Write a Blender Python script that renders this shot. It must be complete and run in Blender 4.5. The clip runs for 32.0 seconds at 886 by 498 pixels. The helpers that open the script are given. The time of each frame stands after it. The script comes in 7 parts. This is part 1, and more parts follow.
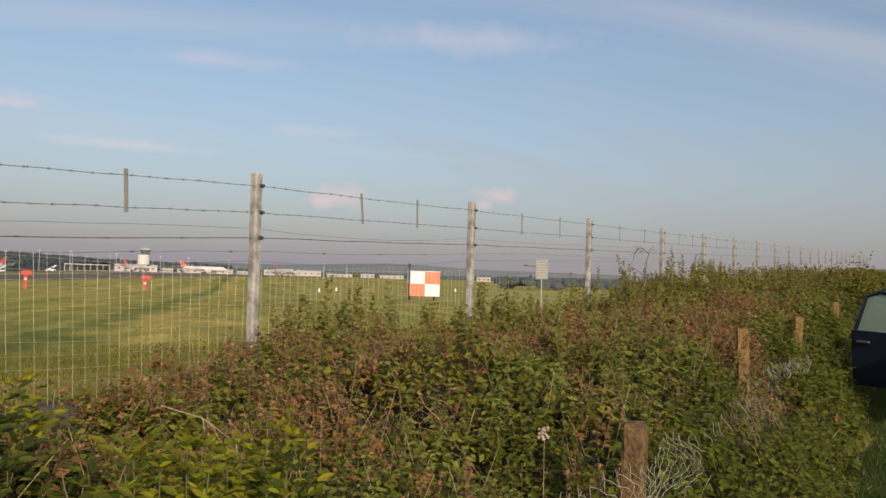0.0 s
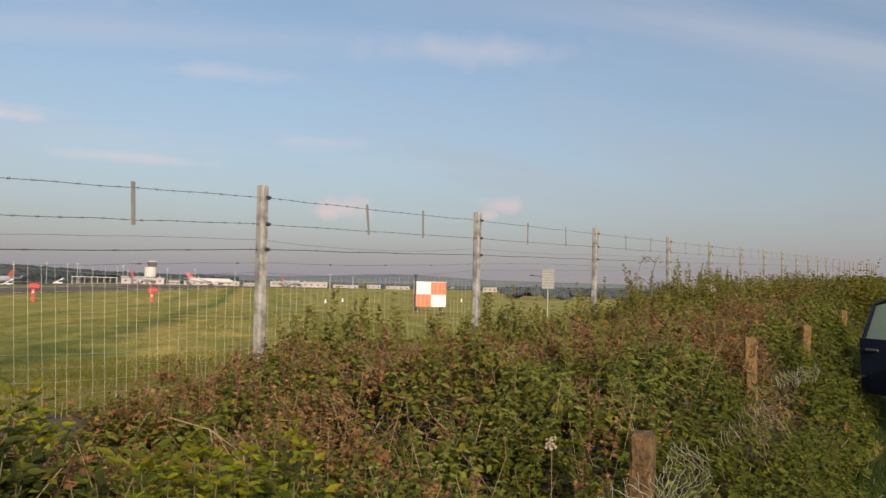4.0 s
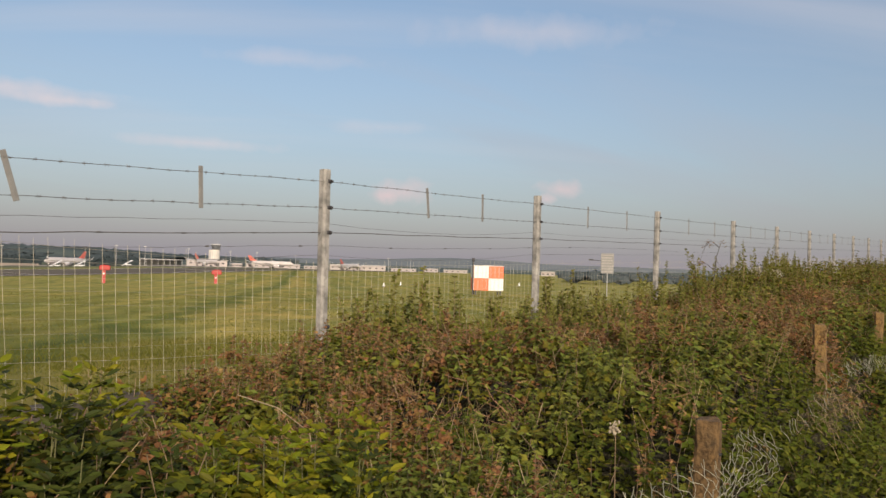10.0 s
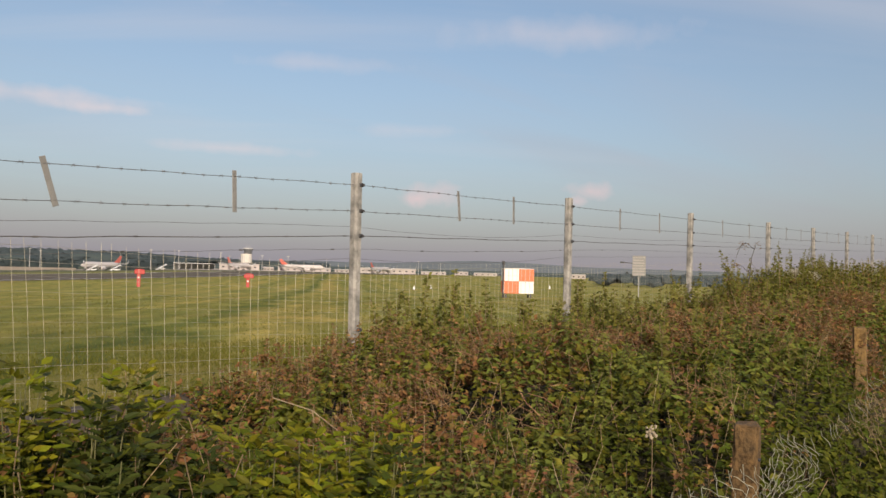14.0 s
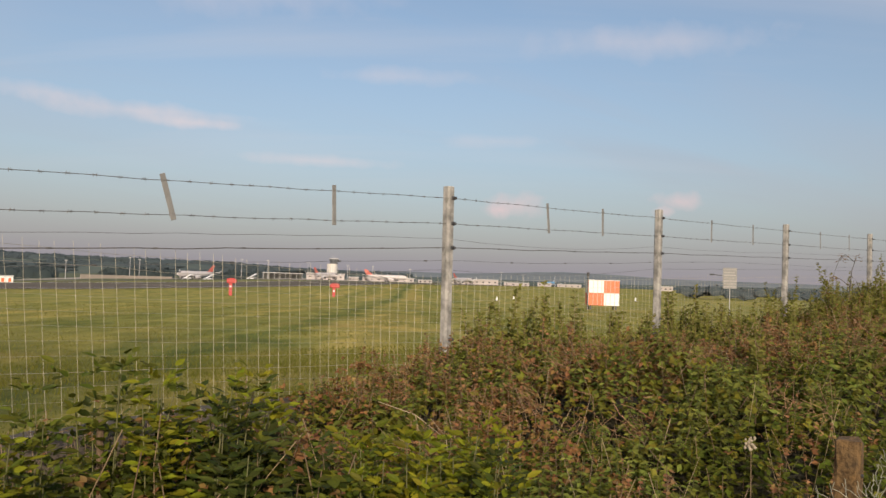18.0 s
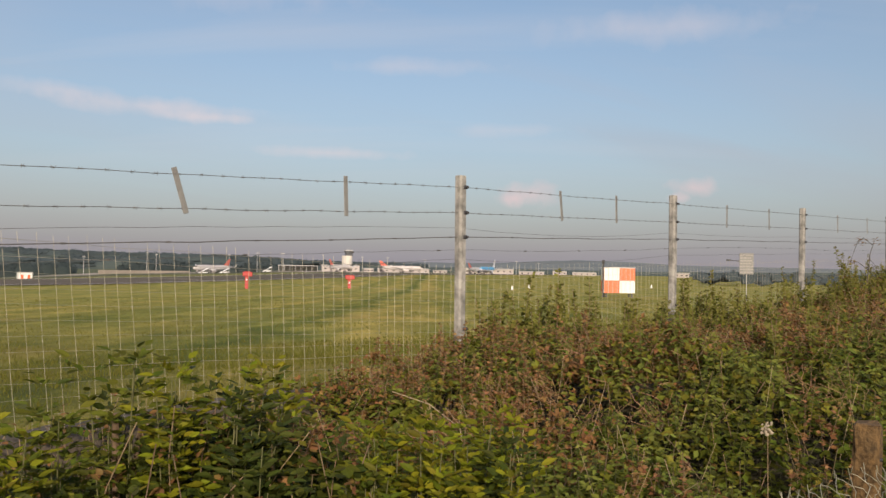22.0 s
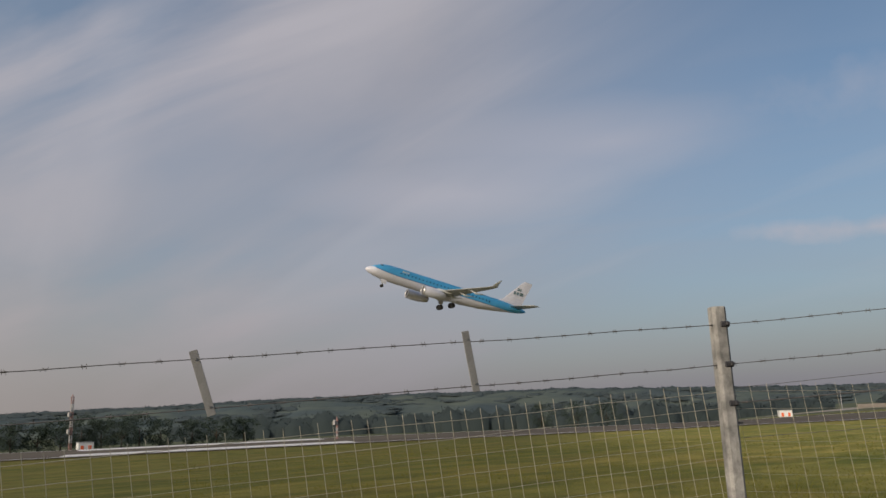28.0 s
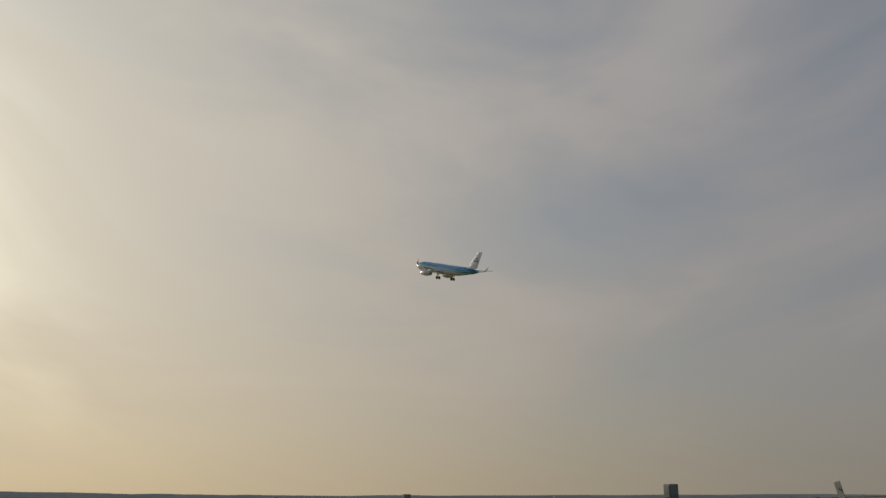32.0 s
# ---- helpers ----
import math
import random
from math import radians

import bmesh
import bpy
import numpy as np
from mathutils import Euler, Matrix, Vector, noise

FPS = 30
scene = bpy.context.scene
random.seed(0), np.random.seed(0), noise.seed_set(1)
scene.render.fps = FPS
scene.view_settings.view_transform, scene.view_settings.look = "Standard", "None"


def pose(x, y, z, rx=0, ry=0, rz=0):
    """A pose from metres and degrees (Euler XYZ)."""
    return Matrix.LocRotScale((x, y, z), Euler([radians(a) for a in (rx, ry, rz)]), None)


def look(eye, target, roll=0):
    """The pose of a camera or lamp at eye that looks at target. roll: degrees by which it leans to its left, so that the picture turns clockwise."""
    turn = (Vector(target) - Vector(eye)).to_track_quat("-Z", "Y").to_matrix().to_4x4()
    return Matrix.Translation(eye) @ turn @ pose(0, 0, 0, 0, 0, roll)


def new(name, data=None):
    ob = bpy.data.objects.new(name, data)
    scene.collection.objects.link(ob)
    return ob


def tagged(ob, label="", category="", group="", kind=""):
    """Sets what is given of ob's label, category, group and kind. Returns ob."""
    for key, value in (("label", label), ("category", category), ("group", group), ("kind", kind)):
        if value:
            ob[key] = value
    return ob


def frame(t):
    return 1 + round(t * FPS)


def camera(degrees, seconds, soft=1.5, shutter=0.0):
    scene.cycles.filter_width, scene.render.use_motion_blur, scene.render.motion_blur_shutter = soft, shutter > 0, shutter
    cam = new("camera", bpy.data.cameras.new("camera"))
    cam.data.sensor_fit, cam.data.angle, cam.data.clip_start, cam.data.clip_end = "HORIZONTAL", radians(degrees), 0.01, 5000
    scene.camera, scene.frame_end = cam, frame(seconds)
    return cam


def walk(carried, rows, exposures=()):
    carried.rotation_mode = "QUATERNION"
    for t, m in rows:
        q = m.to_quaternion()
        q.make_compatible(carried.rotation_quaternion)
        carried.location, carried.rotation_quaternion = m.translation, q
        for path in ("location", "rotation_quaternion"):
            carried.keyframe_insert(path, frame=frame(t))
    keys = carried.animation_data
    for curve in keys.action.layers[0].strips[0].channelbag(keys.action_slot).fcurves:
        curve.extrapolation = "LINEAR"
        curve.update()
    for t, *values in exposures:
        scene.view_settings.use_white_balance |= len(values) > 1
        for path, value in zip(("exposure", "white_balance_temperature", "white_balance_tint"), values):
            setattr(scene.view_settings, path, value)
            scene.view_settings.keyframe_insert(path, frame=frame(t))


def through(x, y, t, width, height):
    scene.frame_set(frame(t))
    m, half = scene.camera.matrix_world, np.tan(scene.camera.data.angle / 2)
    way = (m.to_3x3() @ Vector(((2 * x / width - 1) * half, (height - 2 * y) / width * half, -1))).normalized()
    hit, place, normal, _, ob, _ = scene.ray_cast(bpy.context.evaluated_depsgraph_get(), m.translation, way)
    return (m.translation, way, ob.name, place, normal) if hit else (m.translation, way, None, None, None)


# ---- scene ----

# ---------------------------------------------------------------- camera
PATH = [  # seconds, eye x y z, yaw, pitch, roll in degrees
    (0, -4.794, -4.688, 1.803, -59.08, 2.14, 1.73),
    (0.5, -4.788, -4.690, 1.804, -58.87, 2.27, 1.57),
    (1, -4.801, -4.713, 1.802, -58.92, 2.59, 1.21),
    (1.5, -4.800, -4.715, 1.804, -59.13, 2.98, 1.12),
    (2, -4.802, -4.708, 1.805, -59.15, 3.03, 1.41),
    (2.5, -4.798, -4.701, 1.803, -59.28, 2.96, 1.56),
    (3, -4.797, -4.698, 1.805, -59.12, 2.94, 1.69),
    (3.5, -4.798, -4.693, 1.804, -58.99, 2.95, 1.53),
    (5.5, -4.800, -4.688, 1.797, -57.11, 2.27, 1.35),
    (6, -4.795, -4.683, 1.798, -56.90, 2.07, 1.38),
    (6.5, -4.801, -4.681, 1.797, -56.63, 1.94, 1.57),
    (7, -4.801, -4.678, 1.797, -56.22, 1.83, 1.78),
    (7.5, -4.797, -4.682, 1.796, -55.93, 1.76, 1.78),
    (8, -4.807, -4.687, 1.797, -55.46, 1.83, 1.66),
    (8.5, -4.812, -4.681, 1.797, -55.23, 1.88, 1.78),
    (9, -4.812, -4.669, 1.798, -54.77, 1.75, 1.87),
    (9.5, -4.810, -4.667, 1.795, -54.48, 1.55, 1.97),
    (10, -4.817, -4.677, 1.798, -54.50, 1.60, 1.71),
    (10.5, -4.818, -4.686, 1.798, -54.45, 1.72, 1.42),
    (11, -4.817, -4.688, 1.798, -54.41, 1.77, 1.40),
    (11.5, -4.813, -4.682, 1.796, -54.55, 1.54, 1.47),
    (12, -4.818, -4.675, 1.795, -54.76, 1.43, 1.70),
    (12.5, -4.815, -4.670, 1.796, -54.71, 1.24, 1.76),
    (13, -4.815, -4.666, 1.799, -54.40, 1.23, 1.58),
    (13.5, -4.827, -4.657, 1.799, -53.53, 1.54, 1.53),
    (15.5, -4.774, -4.689, 1.784, -48.67, 1.41, 1.19),
    (16, -4.899, -4.681, 1.791, -47.85, 1.04, 0.87),
    (16.5, -4.978, -4.677, 1.795, -47.35, 0.73, 0.69),
    (17, -4.984, -4.691, 1.800, -47.27, 1.49, 1.66),
    (17.5, -4.974, -4.702, 1.800, -46.81, 2.09, 1.90),
    (18, -4.969, -4.699, 1.798, -46.32, 2.36, 1.94),
    (18.5, -4.969, -4.695, 1.798, -46.10, 2.42, 1.80),
    (19, -4.960, -4.683, 1.796, -46.27, 2.20, 1.79),
    (19.5, -4.962, -4.682, 1.794, -46.42, 2.01, 1.69),
    (20, -4.955, -4.686, 1.795, -46.12, 1.79, 1.57),
    (20.5, -4.957, -4.680, 1.797, -46.11, 1.64, 1.60),
    (21, -4.954, -4.687, 1.796, -45.92, 1.62, 1.42),
    (21.5, -4.949, -4.694, 1.797, -45.79, 1.66, 1.16),
    (22, -4.949, -4.699, 1.793, -45.29, 1.62, 1.05),
    (22.5, -4.956, -4.707, 1.795, -44.19, 1.73, 0.97),
    (23, -4.952, -4.680, 1.803, -42.55, 1.92, 0.43),
    (23.5, -4.961, -4.696, 1.800, -40.47, 2.16, -0.03),
    (24, -4.964, -4.700, 1.809, -38.36, 2.62, -0.34),
    (24.5, -4.964, -4.692, 1.810, -36.11, 3.17, -0.30),
    (26.5, -5.052, -4.600, 1.857, -21.64, 5.69, -1.25),
    (27, -5.057, -4.575, 1.852, -15.05, 7.64, -2.05),
    (27.5, -5.096, -4.559, 1.863, -5.85, 9.17, -1.61),
    (28, -5.129, -4.532, 1.875, 4.96, 11.76, -2.10),
    (28.5, -5.186, -4.539, 1.888, 17.80, 13.58, -2.12),
    (29, -5.225, -4.555, 1.892, 31.87, 15.14, -0.99),
    (29.5, -5.270, -4.563, 1.895, 45.05, 15.88, 0.39),
    (30, -5.272, -4.562, 1.893, 62.22, 17.06, -0.22),
    (30.5, -5.364, -4.597, 1.893, 72.44, 17.78, -0.44),
    (31, -5.305, -4.596, 1.893, 83.60, 18.10, 0.46),
    (31.5, -5.306, -4.597, 1.893, 91.82, 18.21, 1.38),
    (32, -5.276, -4.579, 1.893, 99.85, 17.92, 0.75),
]


def eye_pose(x, y, z, yaw, pitch, roll):
    return pose(x, y, z, 90 + pitch, 0, yaw) @ pose(0, 0, 0, 0, 0, roll)


cam = camera(58.47, 32.0, soft=1.5)
EXPOSURES = [(0.0, -0.02, 6850, 13), (24.5, -0.02, 6850, 13), (26.5, -0.25, 6700, 12), (28.0, -0.54, 6520, 11), (29.0, -0.55, 6500, 10), (30.0, -0.50, 6560, 10), (31.0, -0.80, 6480, 7), (32.0, -1.10, 6440, 5)]
walk(cam, [(r[0], eye_pose(*r[1:])) for r in PATH], EXPOSURES)

# ---------------------------------------------------------------- sky and sun
SUN_AZ, SUN_EL = -141.0, 20.0      # clockwise from +y, above the horizon
world = bpy.data.worlds.new("evening_sky")
scene.world = world
world.use_nodes = True


def build_sky():
    nt = world.node_tree
    nt.nodes.clear()
    N, L = nt.nodes.new, nt.links.new

    def math(op, a, b=None, clamp=False):
        n = N("ShaderNodeMath")
        n.operation, n.use_clamp = op, clamp
        for i, v in enumerate((a, b)):
            if v is None:
                continue
            if hasattr(v, "is_output"):
                L(v, n.inputs[i])
            else:
                n.inputs[i].default_value = v
        return n.outputs[0]

    def mix(f, a, b):
        n = N("ShaderNodeMix")
        n.data_type = "RGBA"
        for i, v in ((0, f), (6, a), (7, b)):
            if hasattr(v, "is_output"):
                L(v, n.inputs[i])
            else:
                n.inputs[i].default_value = v
        return n.outputs[2]

    def ramp(f, stops):
        n = N("ShaderNodeValToRGB")
        r = n.color_ramp
        r.elements[0].position, r.elements[0].color = stops[0][0], (stops[0][1],) * 3 + (1,)
        r.elements[1].position, r.elements[1].color = stops[-1][0], (stops[-1][1],) * 3 + (1,)
        for p, v in stops[1:-1]:
            r.elements.new(p).color = (v, v, v, 1)
        L(f, n.inputs[0])
        return n.outputs[0]

    sky = N("ShaderNodeTexSky")
    sky.sky_type, sky.sun_disc = "NISHITA", False
    sky.sun_elevation, sky.sun_rotation = radians(SUN_EL), radians(SUN_AZ)
    sky.air_density, sky.dust_density, sky.ozone_density = 1.0, 2.0, 1.5
    tc = N("ShaderNodeTexCoord")
    sep = N("ShaderNodeSeparateXYZ")
    L(tc.outputs["Generated"], sep.inputs[0])
    up = math("MAXIMUM", sep.outputs[2], 0.0)
    # long wisps of high cloud, drawn out along one direction
    def clouds(lift, turn, stretch, scale, detail, bend, shift=0.0):
        f = math("ADD", up, lift)
        c = N("ShaderNodeCombineXYZ")
        L(math("DIVIDE", sep.outputs[0], f), c.inputs[0]), L(math("DIVIDE", sep.outputs[1], f), c.inputs[1])
        mp = N("ShaderNodeMapping")
        mp.vector_type = "TEXTURE"
        mp.inputs["Location"].default_value = (shift, shift * 0.7, 0)
        mp.inputs["Rotation"].default_value[2] = radians(turn)
        mp.inputs["Scale"].default_value = (stretch, 1.0, 1)
        L(c.outputs[0], mp.inputs[0])
        n = N("ShaderNodeTexNoise")
        n.inputs["Scale"].default_value, n.inputs["Detail"].default_value = scale, detail
        n.inputs["Roughness"].default_value, n.inputs["Distortion"].default_value = 0.5, bend
        L(mp.outputs[0], n.inputs["Vector"])
        return n.outputs[0]

    thin = ramp(clouds(0.10, -12, 3.2, 1.25, 7, 0.9), ((0.44, 0.0), (0.60, 0.35), (0.76, 0.8)))
    broad = ramp(clouds(0.10, 0, 1.0, 0.28, 4, 0.0, 3.1), ((0.36, 0.12), (0.62, 1.0)))
    tilt, drift = N("ShaderNodeMapping"), N("ShaderNodeTexNoise")
    tilt.vector_type = "TEXTURE"
    tilt.inputs["Rotation"].default_value[1] = radians(-24)
    tilt.inputs["Scale"].default_value = (1.25, 1.0, 0.30)
    drift.inputs["Scale"].default_value, drift.inputs["Detail"].default_value = 1.7, 6
    drift.inputs["Roughness"].default_value, drift.inputs["Distortion"].default_value = 0.5, 0.7
    L(tc.outputs["Generated"], tilt.inputs[0]), L(tilt.outputs[0], drift.inputs["Vector"])
    soft = drift.outputs[0]
    # the sheet of cloud thickens towards the sun's side
    side = math("ADD", math("MULTIPLY", sep.outputs[0], -0.75), math("MULTIPLY", sep.outputs[1], -0.30))
    sunward = math("ADD", side, 0.52, True)
    s_az, s_el = radians(SUN_AZ), radians(SUN_EL)
    dot = math("ADD", math("ADD", math("MULTIPLY", sep.outputs[0], float(np.sin(s_az) * np.cos(s_el))), math("MULTIPLY", sep.outputs[1], float(np.cos(s_az) * np.cos(s_el)))), math("MULTIPLY", sep.outputs[2], float(np.sin(s_el))))
    near_sun = math("MAXIMUM", dot, 0.0)
    glow = math("POWER", near_sun, 3.6)
    ragged = N("ShaderNodeTexNoise")
    ragged.inputs["Scale"].default_value, ragged.inputs["Detail"].default_value = 26.0, 5
    L(tc.outputs["Generated"], ragged.inputs["Vector"])

    def patch(p_az, p_el, wide, squash, rough, grain=None):
        """A ragged patch of sky round one direction: 1 in its middle, 0 outside."""
        off, size, ln = N("ShaderNodeVectorMath"), N("ShaderNodeVectorMath"), N("ShaderNodeVectorMath")
        off.operation, size.operation, ln.operation = "SUBTRACT", "MULTIPLY", "LENGTH"
        L(tc.outputs["Generated"], off.inputs[0])
        off.inputs[1].default_value = (float(np.sin(radians(p_az)) * np.cos(radians(p_el))), float(np.cos(radians(p_az)) * np.cos(radians(p_el))), float(np.sin(radians(p_el))))
        size.inputs[1].default_value = (1.0, 1.0, squash)
        L(off.outputs[0], size.inputs[0]), L(size.outputs[0], ln.inputs[0])
        far = math("ADD", math("DIVIDE", ln.outputs["Value"], wide), math("MULTIPLY", math("SUBTRACT", ragged.outputs[0] if grain is None else grain, 0.5), rough))
        return math("SUBTRACT", 1.0, far, True)

    # a clearing and a denser bank in the sheet
    shift = math("SUBTRACT", math("MULTIPLY", patch(-3, 27, 0.42, 1.3, 1.5, soft), 0.7), math("MULTIPLY", patch(-37, 29, 0.36, 1.3, 1.5, soft), 1.1))
    sheet = math("MULTIPLY", math("ADD", math("MULTIPLY", sunward, 0.62), math("ADD", math("MULTIPLY", math("SUBTRACT", soft, 0.42), 2.3), shift)), math("MULTIPLY", sunward, 3.0, True), True)
    cover = math("ADD", math("MULTIPLY", math("MULTIPLY", thin, broad), math("SUBTRACT", 0.42, math("MULTIPLY", sunward, 0.52), True)), math("MULTIPLY", sheet, 0.88), True)
    bright = ramp(soft, ((0.35, 0.86), (0.68, 1.08)))
    cloud = mix(sunward, (3.75, 3.7, 4.05, 1), (3.3, 3.04, 3.2, 1))
    cloud = mix(glow, cloud, (7.0, 6.2, 5.3, 1))
    sc = N("ShaderNodeVectorMath")
    sc.operation = "SCALE"
    L(cloud, sc.inputs[0]), L(bright, sc.inputs["Scale"])
    tone = N("ShaderNodeVectorMath")
    tone.operation = "MULTIPLY"
    tone.inputs[1].default_value = (0.94, 1.0, 1.01)
    L(sky.outputs[0], tone.inputs[0])
    clear = mix(math("MULTIPLY", sunward, 0.5), tone.outputs[0], (1.65, 2.12, 2.75, 1))
    seen = mix(cover, clear, sc.outputs[0])
    low = math("POWER", 2.718, math("MULTIPLY", up, math("SUBTRACT", math("MULTIPLY", sunward, 1.0), 6.0)))
    haze = mix(sunward, (2.14, 2.04, 2.42, 1), (2.3, 2.0, 1.65, 1))
    haze = mix(math("POWER", near_sun, 2.4), haze, (7.6, 5.8, 3.6, 1))
    seen = mix(math("MULTIPLY", low, 0.92), seen, haze)
    # small white wisps high up, and two puffs low over the airfield
    fine = ramp(clouds(0.12, -52, 5.5, 1.5, 8, 0.5, 9.2), ((0.52, 0.0), (0.72, 1.0)))
    fine = math("MULTIPLY", fine, math("MULTIPLY", math("MULTIPLY", math("SUBTRACT", 1.0, sunward), 0.28), math("MULTIPLY", math("SUBTRACT", up, 0.09), 9.0, True)))
    seen = mix(fine, seen, (4.6, 4.5, 4.75, 1))
    for p_az, p_el, wide, squash, much in ((24.5, 10.75, 0.14, 10.0, 0.55), (28.5, 10.3, 0.06, 9.0, 0.5), (19.0, 11.3, 0.08, 7.0, 0.35), (37.0, 8.3, 0.11, 13.0, 0.45), (42.6, 14.5, 0.13, 11.0, 0.28), (50.0, 10.2, 0.09, 9.0, 0.25),
                                           (8.0, 18.6, 0.26, 4.5, 0.4), (-3.0, 15.6, 0.22, 5.0, 0.36), (30.0, 19.5, 0.22, 6.0, 0.25), (60.0, 17.0, 0.16, 7.0, 0.3)):
        seen = mix(math("MULTIPLY", patch(p_az, p_el, wide, squash, 1.7, soft if squash < 5.5 else None), much), seen, (4.9, 4.5, 4.75, 1))
    for p_az, p_el, wide in ((51.5, 5.6, 0.036), (50.4, 5.3, 0.026), (62.8, 6.1, 0.030), (61.9, 5.4, 0.018)):
        seen = mix(math("MULTIPLY", patch(p_az, p_el, wide, 2.0, 2.3), 0.75), seen, (4.9, 4.05, 4.2, 1))
    # brighter towards the sun
    lit = N("ShaderNodeVectorMath")
    lit.operation = "SCALE"
    L(seen, lit.inputs[0]), L(math("ADD", math("MULTIPLY", math("MULTIPLY", sunward, 1.4, True), 0.31), 1.0), lit.inputs["Scale"])
    seen = lit.outputs[0]
    bg = N("ShaderNodeBackground")
    bg.inputs["Strength"].default_value = 0.15
    L(seen, bg.inputs[0])
    out = N("ShaderNodeOutputWorld")
    L(bg.outputs[0], out.inputs[0])


build_sky()
sun = new("sun", bpy.data.lights.new("sun", "SUN"))
sun.data.energy, sun.data.angle, sun.data.color = 4.2, radians(0.6), (1.0, 0.87, 0.71)
ce = math.cos(radians(SUN_EL))
sun.matrix_basis = look((0, 0, 60), (-math.sin(radians(SUN_AZ)) * ce, -math.cos(radians(SUN_AZ)) * ce, 60 - math.sin(radians(SUN_EL))))


# ---------------------------------------------------------------- materials
def surf(name, a, b, scale=8.0, rough=0.7, metal=0.0, bump=0.2, fine=60.0, spread=0.5, rnd=0.0, bump_d=0.01, extra=None, gloss=0.5):
    """A surface with broad stains (a to b), fine grain and relief. rnd: how far single pieces differ."""
    m = bpy.data.materials.new(name)
    m.use_nodes = True
    nt = m.node_tree
    N, L = nt.nodes.new, nt.links.new
    bs = nt.nodes["Principled BSDF"]
    tc = N("ShaderNodeTexCoord")
    n1, n2 = N("ShaderNodeTexNoise"), N("ShaderNodeTexNoise")
    n1.inputs["Scale"].default_value, n1.inputs["Detail"].default_value = scale, 5
    n2.inputs["Scale"].default_value, n2.inputs["Detail"].default_value = fine, 3
    L(tc.outputs["Object"], n1.inputs["Vector"]), L(tc.outputs["Object"], n2.inputs["Vector"])
    r = N("ShaderNodeValToRGB")
    r.color_ramp.elements[0].position, r.color_ramp.elements[1].position = 0.5 - spread / 2, 0.5 + spread / 2
    r.color_ramp.elements[0].color, r.color_ramp.elements[1].color = (*a, 1), (*b, 1)
    L(n1.outputs[0], r.inputs[0])
    col = r.outputs[0]
    mx = N("ShaderNodeMix")
    mx.data_type, mx.blend_type = "RGBA", "MULTIPLY"
    mx.inputs[0].default_value = 0.5
    L(col, mx.inputs[6])
    g = N("ShaderNodeValToRGB")
    g.color_ramp.elements[0].color, g.color_ramp.elements[1].color = (0.55, 0.55, 0.55, 1), (1.25, 1.25, 1.25, 1)
    L(n2.outputs[0], g.inputs[0]), L(g.outputs[0], mx.inputs[7])
    col = mx.outputs[2]
    if rnd:
        geo = N("ShaderNodeNewGeometry")
        hs = N("ShaderNodeHueSaturation")
        mr = N("ShaderNodeMapRange")
        mr.inputs["To Min"].default_value, mr.inputs["To Max"].default_value = 1 - rnd, 1 + rnd
        L(geo.outputs["Random Per Island"], mr.inputs[0]), L(mr.outputs[0], hs.inputs["Value"])
        mh = N("ShaderNodeMapRange")
        mh.inputs["To Min"].default_value, mh.inputs["To Max"].default_value = 0.5 - rnd * 0.06, 0.5 + rnd * 0.06
        mod = N("ShaderNodeMath")
        mod.operation = "FRACT"
        mul = N("ShaderNodeMath")
        mul.operation = "MULTIPLY"
        mul.inputs[1].default_value = 7.31
        L(geo.outputs["Random Per Island"], mul.inputs[0]), L(mul.outputs[0], mod.inputs[0]), L(mod.outputs[0], mh.inputs[0])
        L(mh.outputs[0], hs.inputs["Hue"]), L(col, hs.inputs["Color"])
        col = hs.outputs[0]
    L(col, bs.inputs["Base Color"])
    bs.inputs["Roughness"].default_value, bs.inputs["Metallic"].default_value = rough, metal
    bs.inputs["Specular IOR Level"].default_value = gloss
    if bump:
        bp = N("ShaderNodeBump")
        bp.inputs["Strength"].default_value, bp.inputs["Distance"].default_value = bump, bump_d
        L(n2.outputs[0], bp.inputs["Height"]), L(bp.outputs[0], bs.inputs["Normal"])
    return m


def leafy(name, a, b, rnd=0.45, through=0.35, spot=None):
    """Leaves: each differs a little, and light comes through them."""
    m = surf(name, a, b, 5.0, 0.6, 0, 0.15, 90.0, 0.6, rnd, gloss=0.16)
    nt = m.node_tree
    bs, out = nt.nodes["Principled BSDF"], nt.nodes["Material Output"]
    tr, mx = nt.nodes.new("ShaderNodeBsdfTranslucent"), nt.nodes.new("ShaderNodeMixShader")
    nt.links.new(bs.inputs["Base Color"].links[0].from_socket, tr.inputs[0])
    mx.inputs[0].default_value = through
    nt.links.new(bs.outputs[0], mx.inputs[1]), nt.links.new(tr.outputs[0], mx.inputs[2]), nt.links.new(mx.outputs[0], out.inputs[0])
    return m


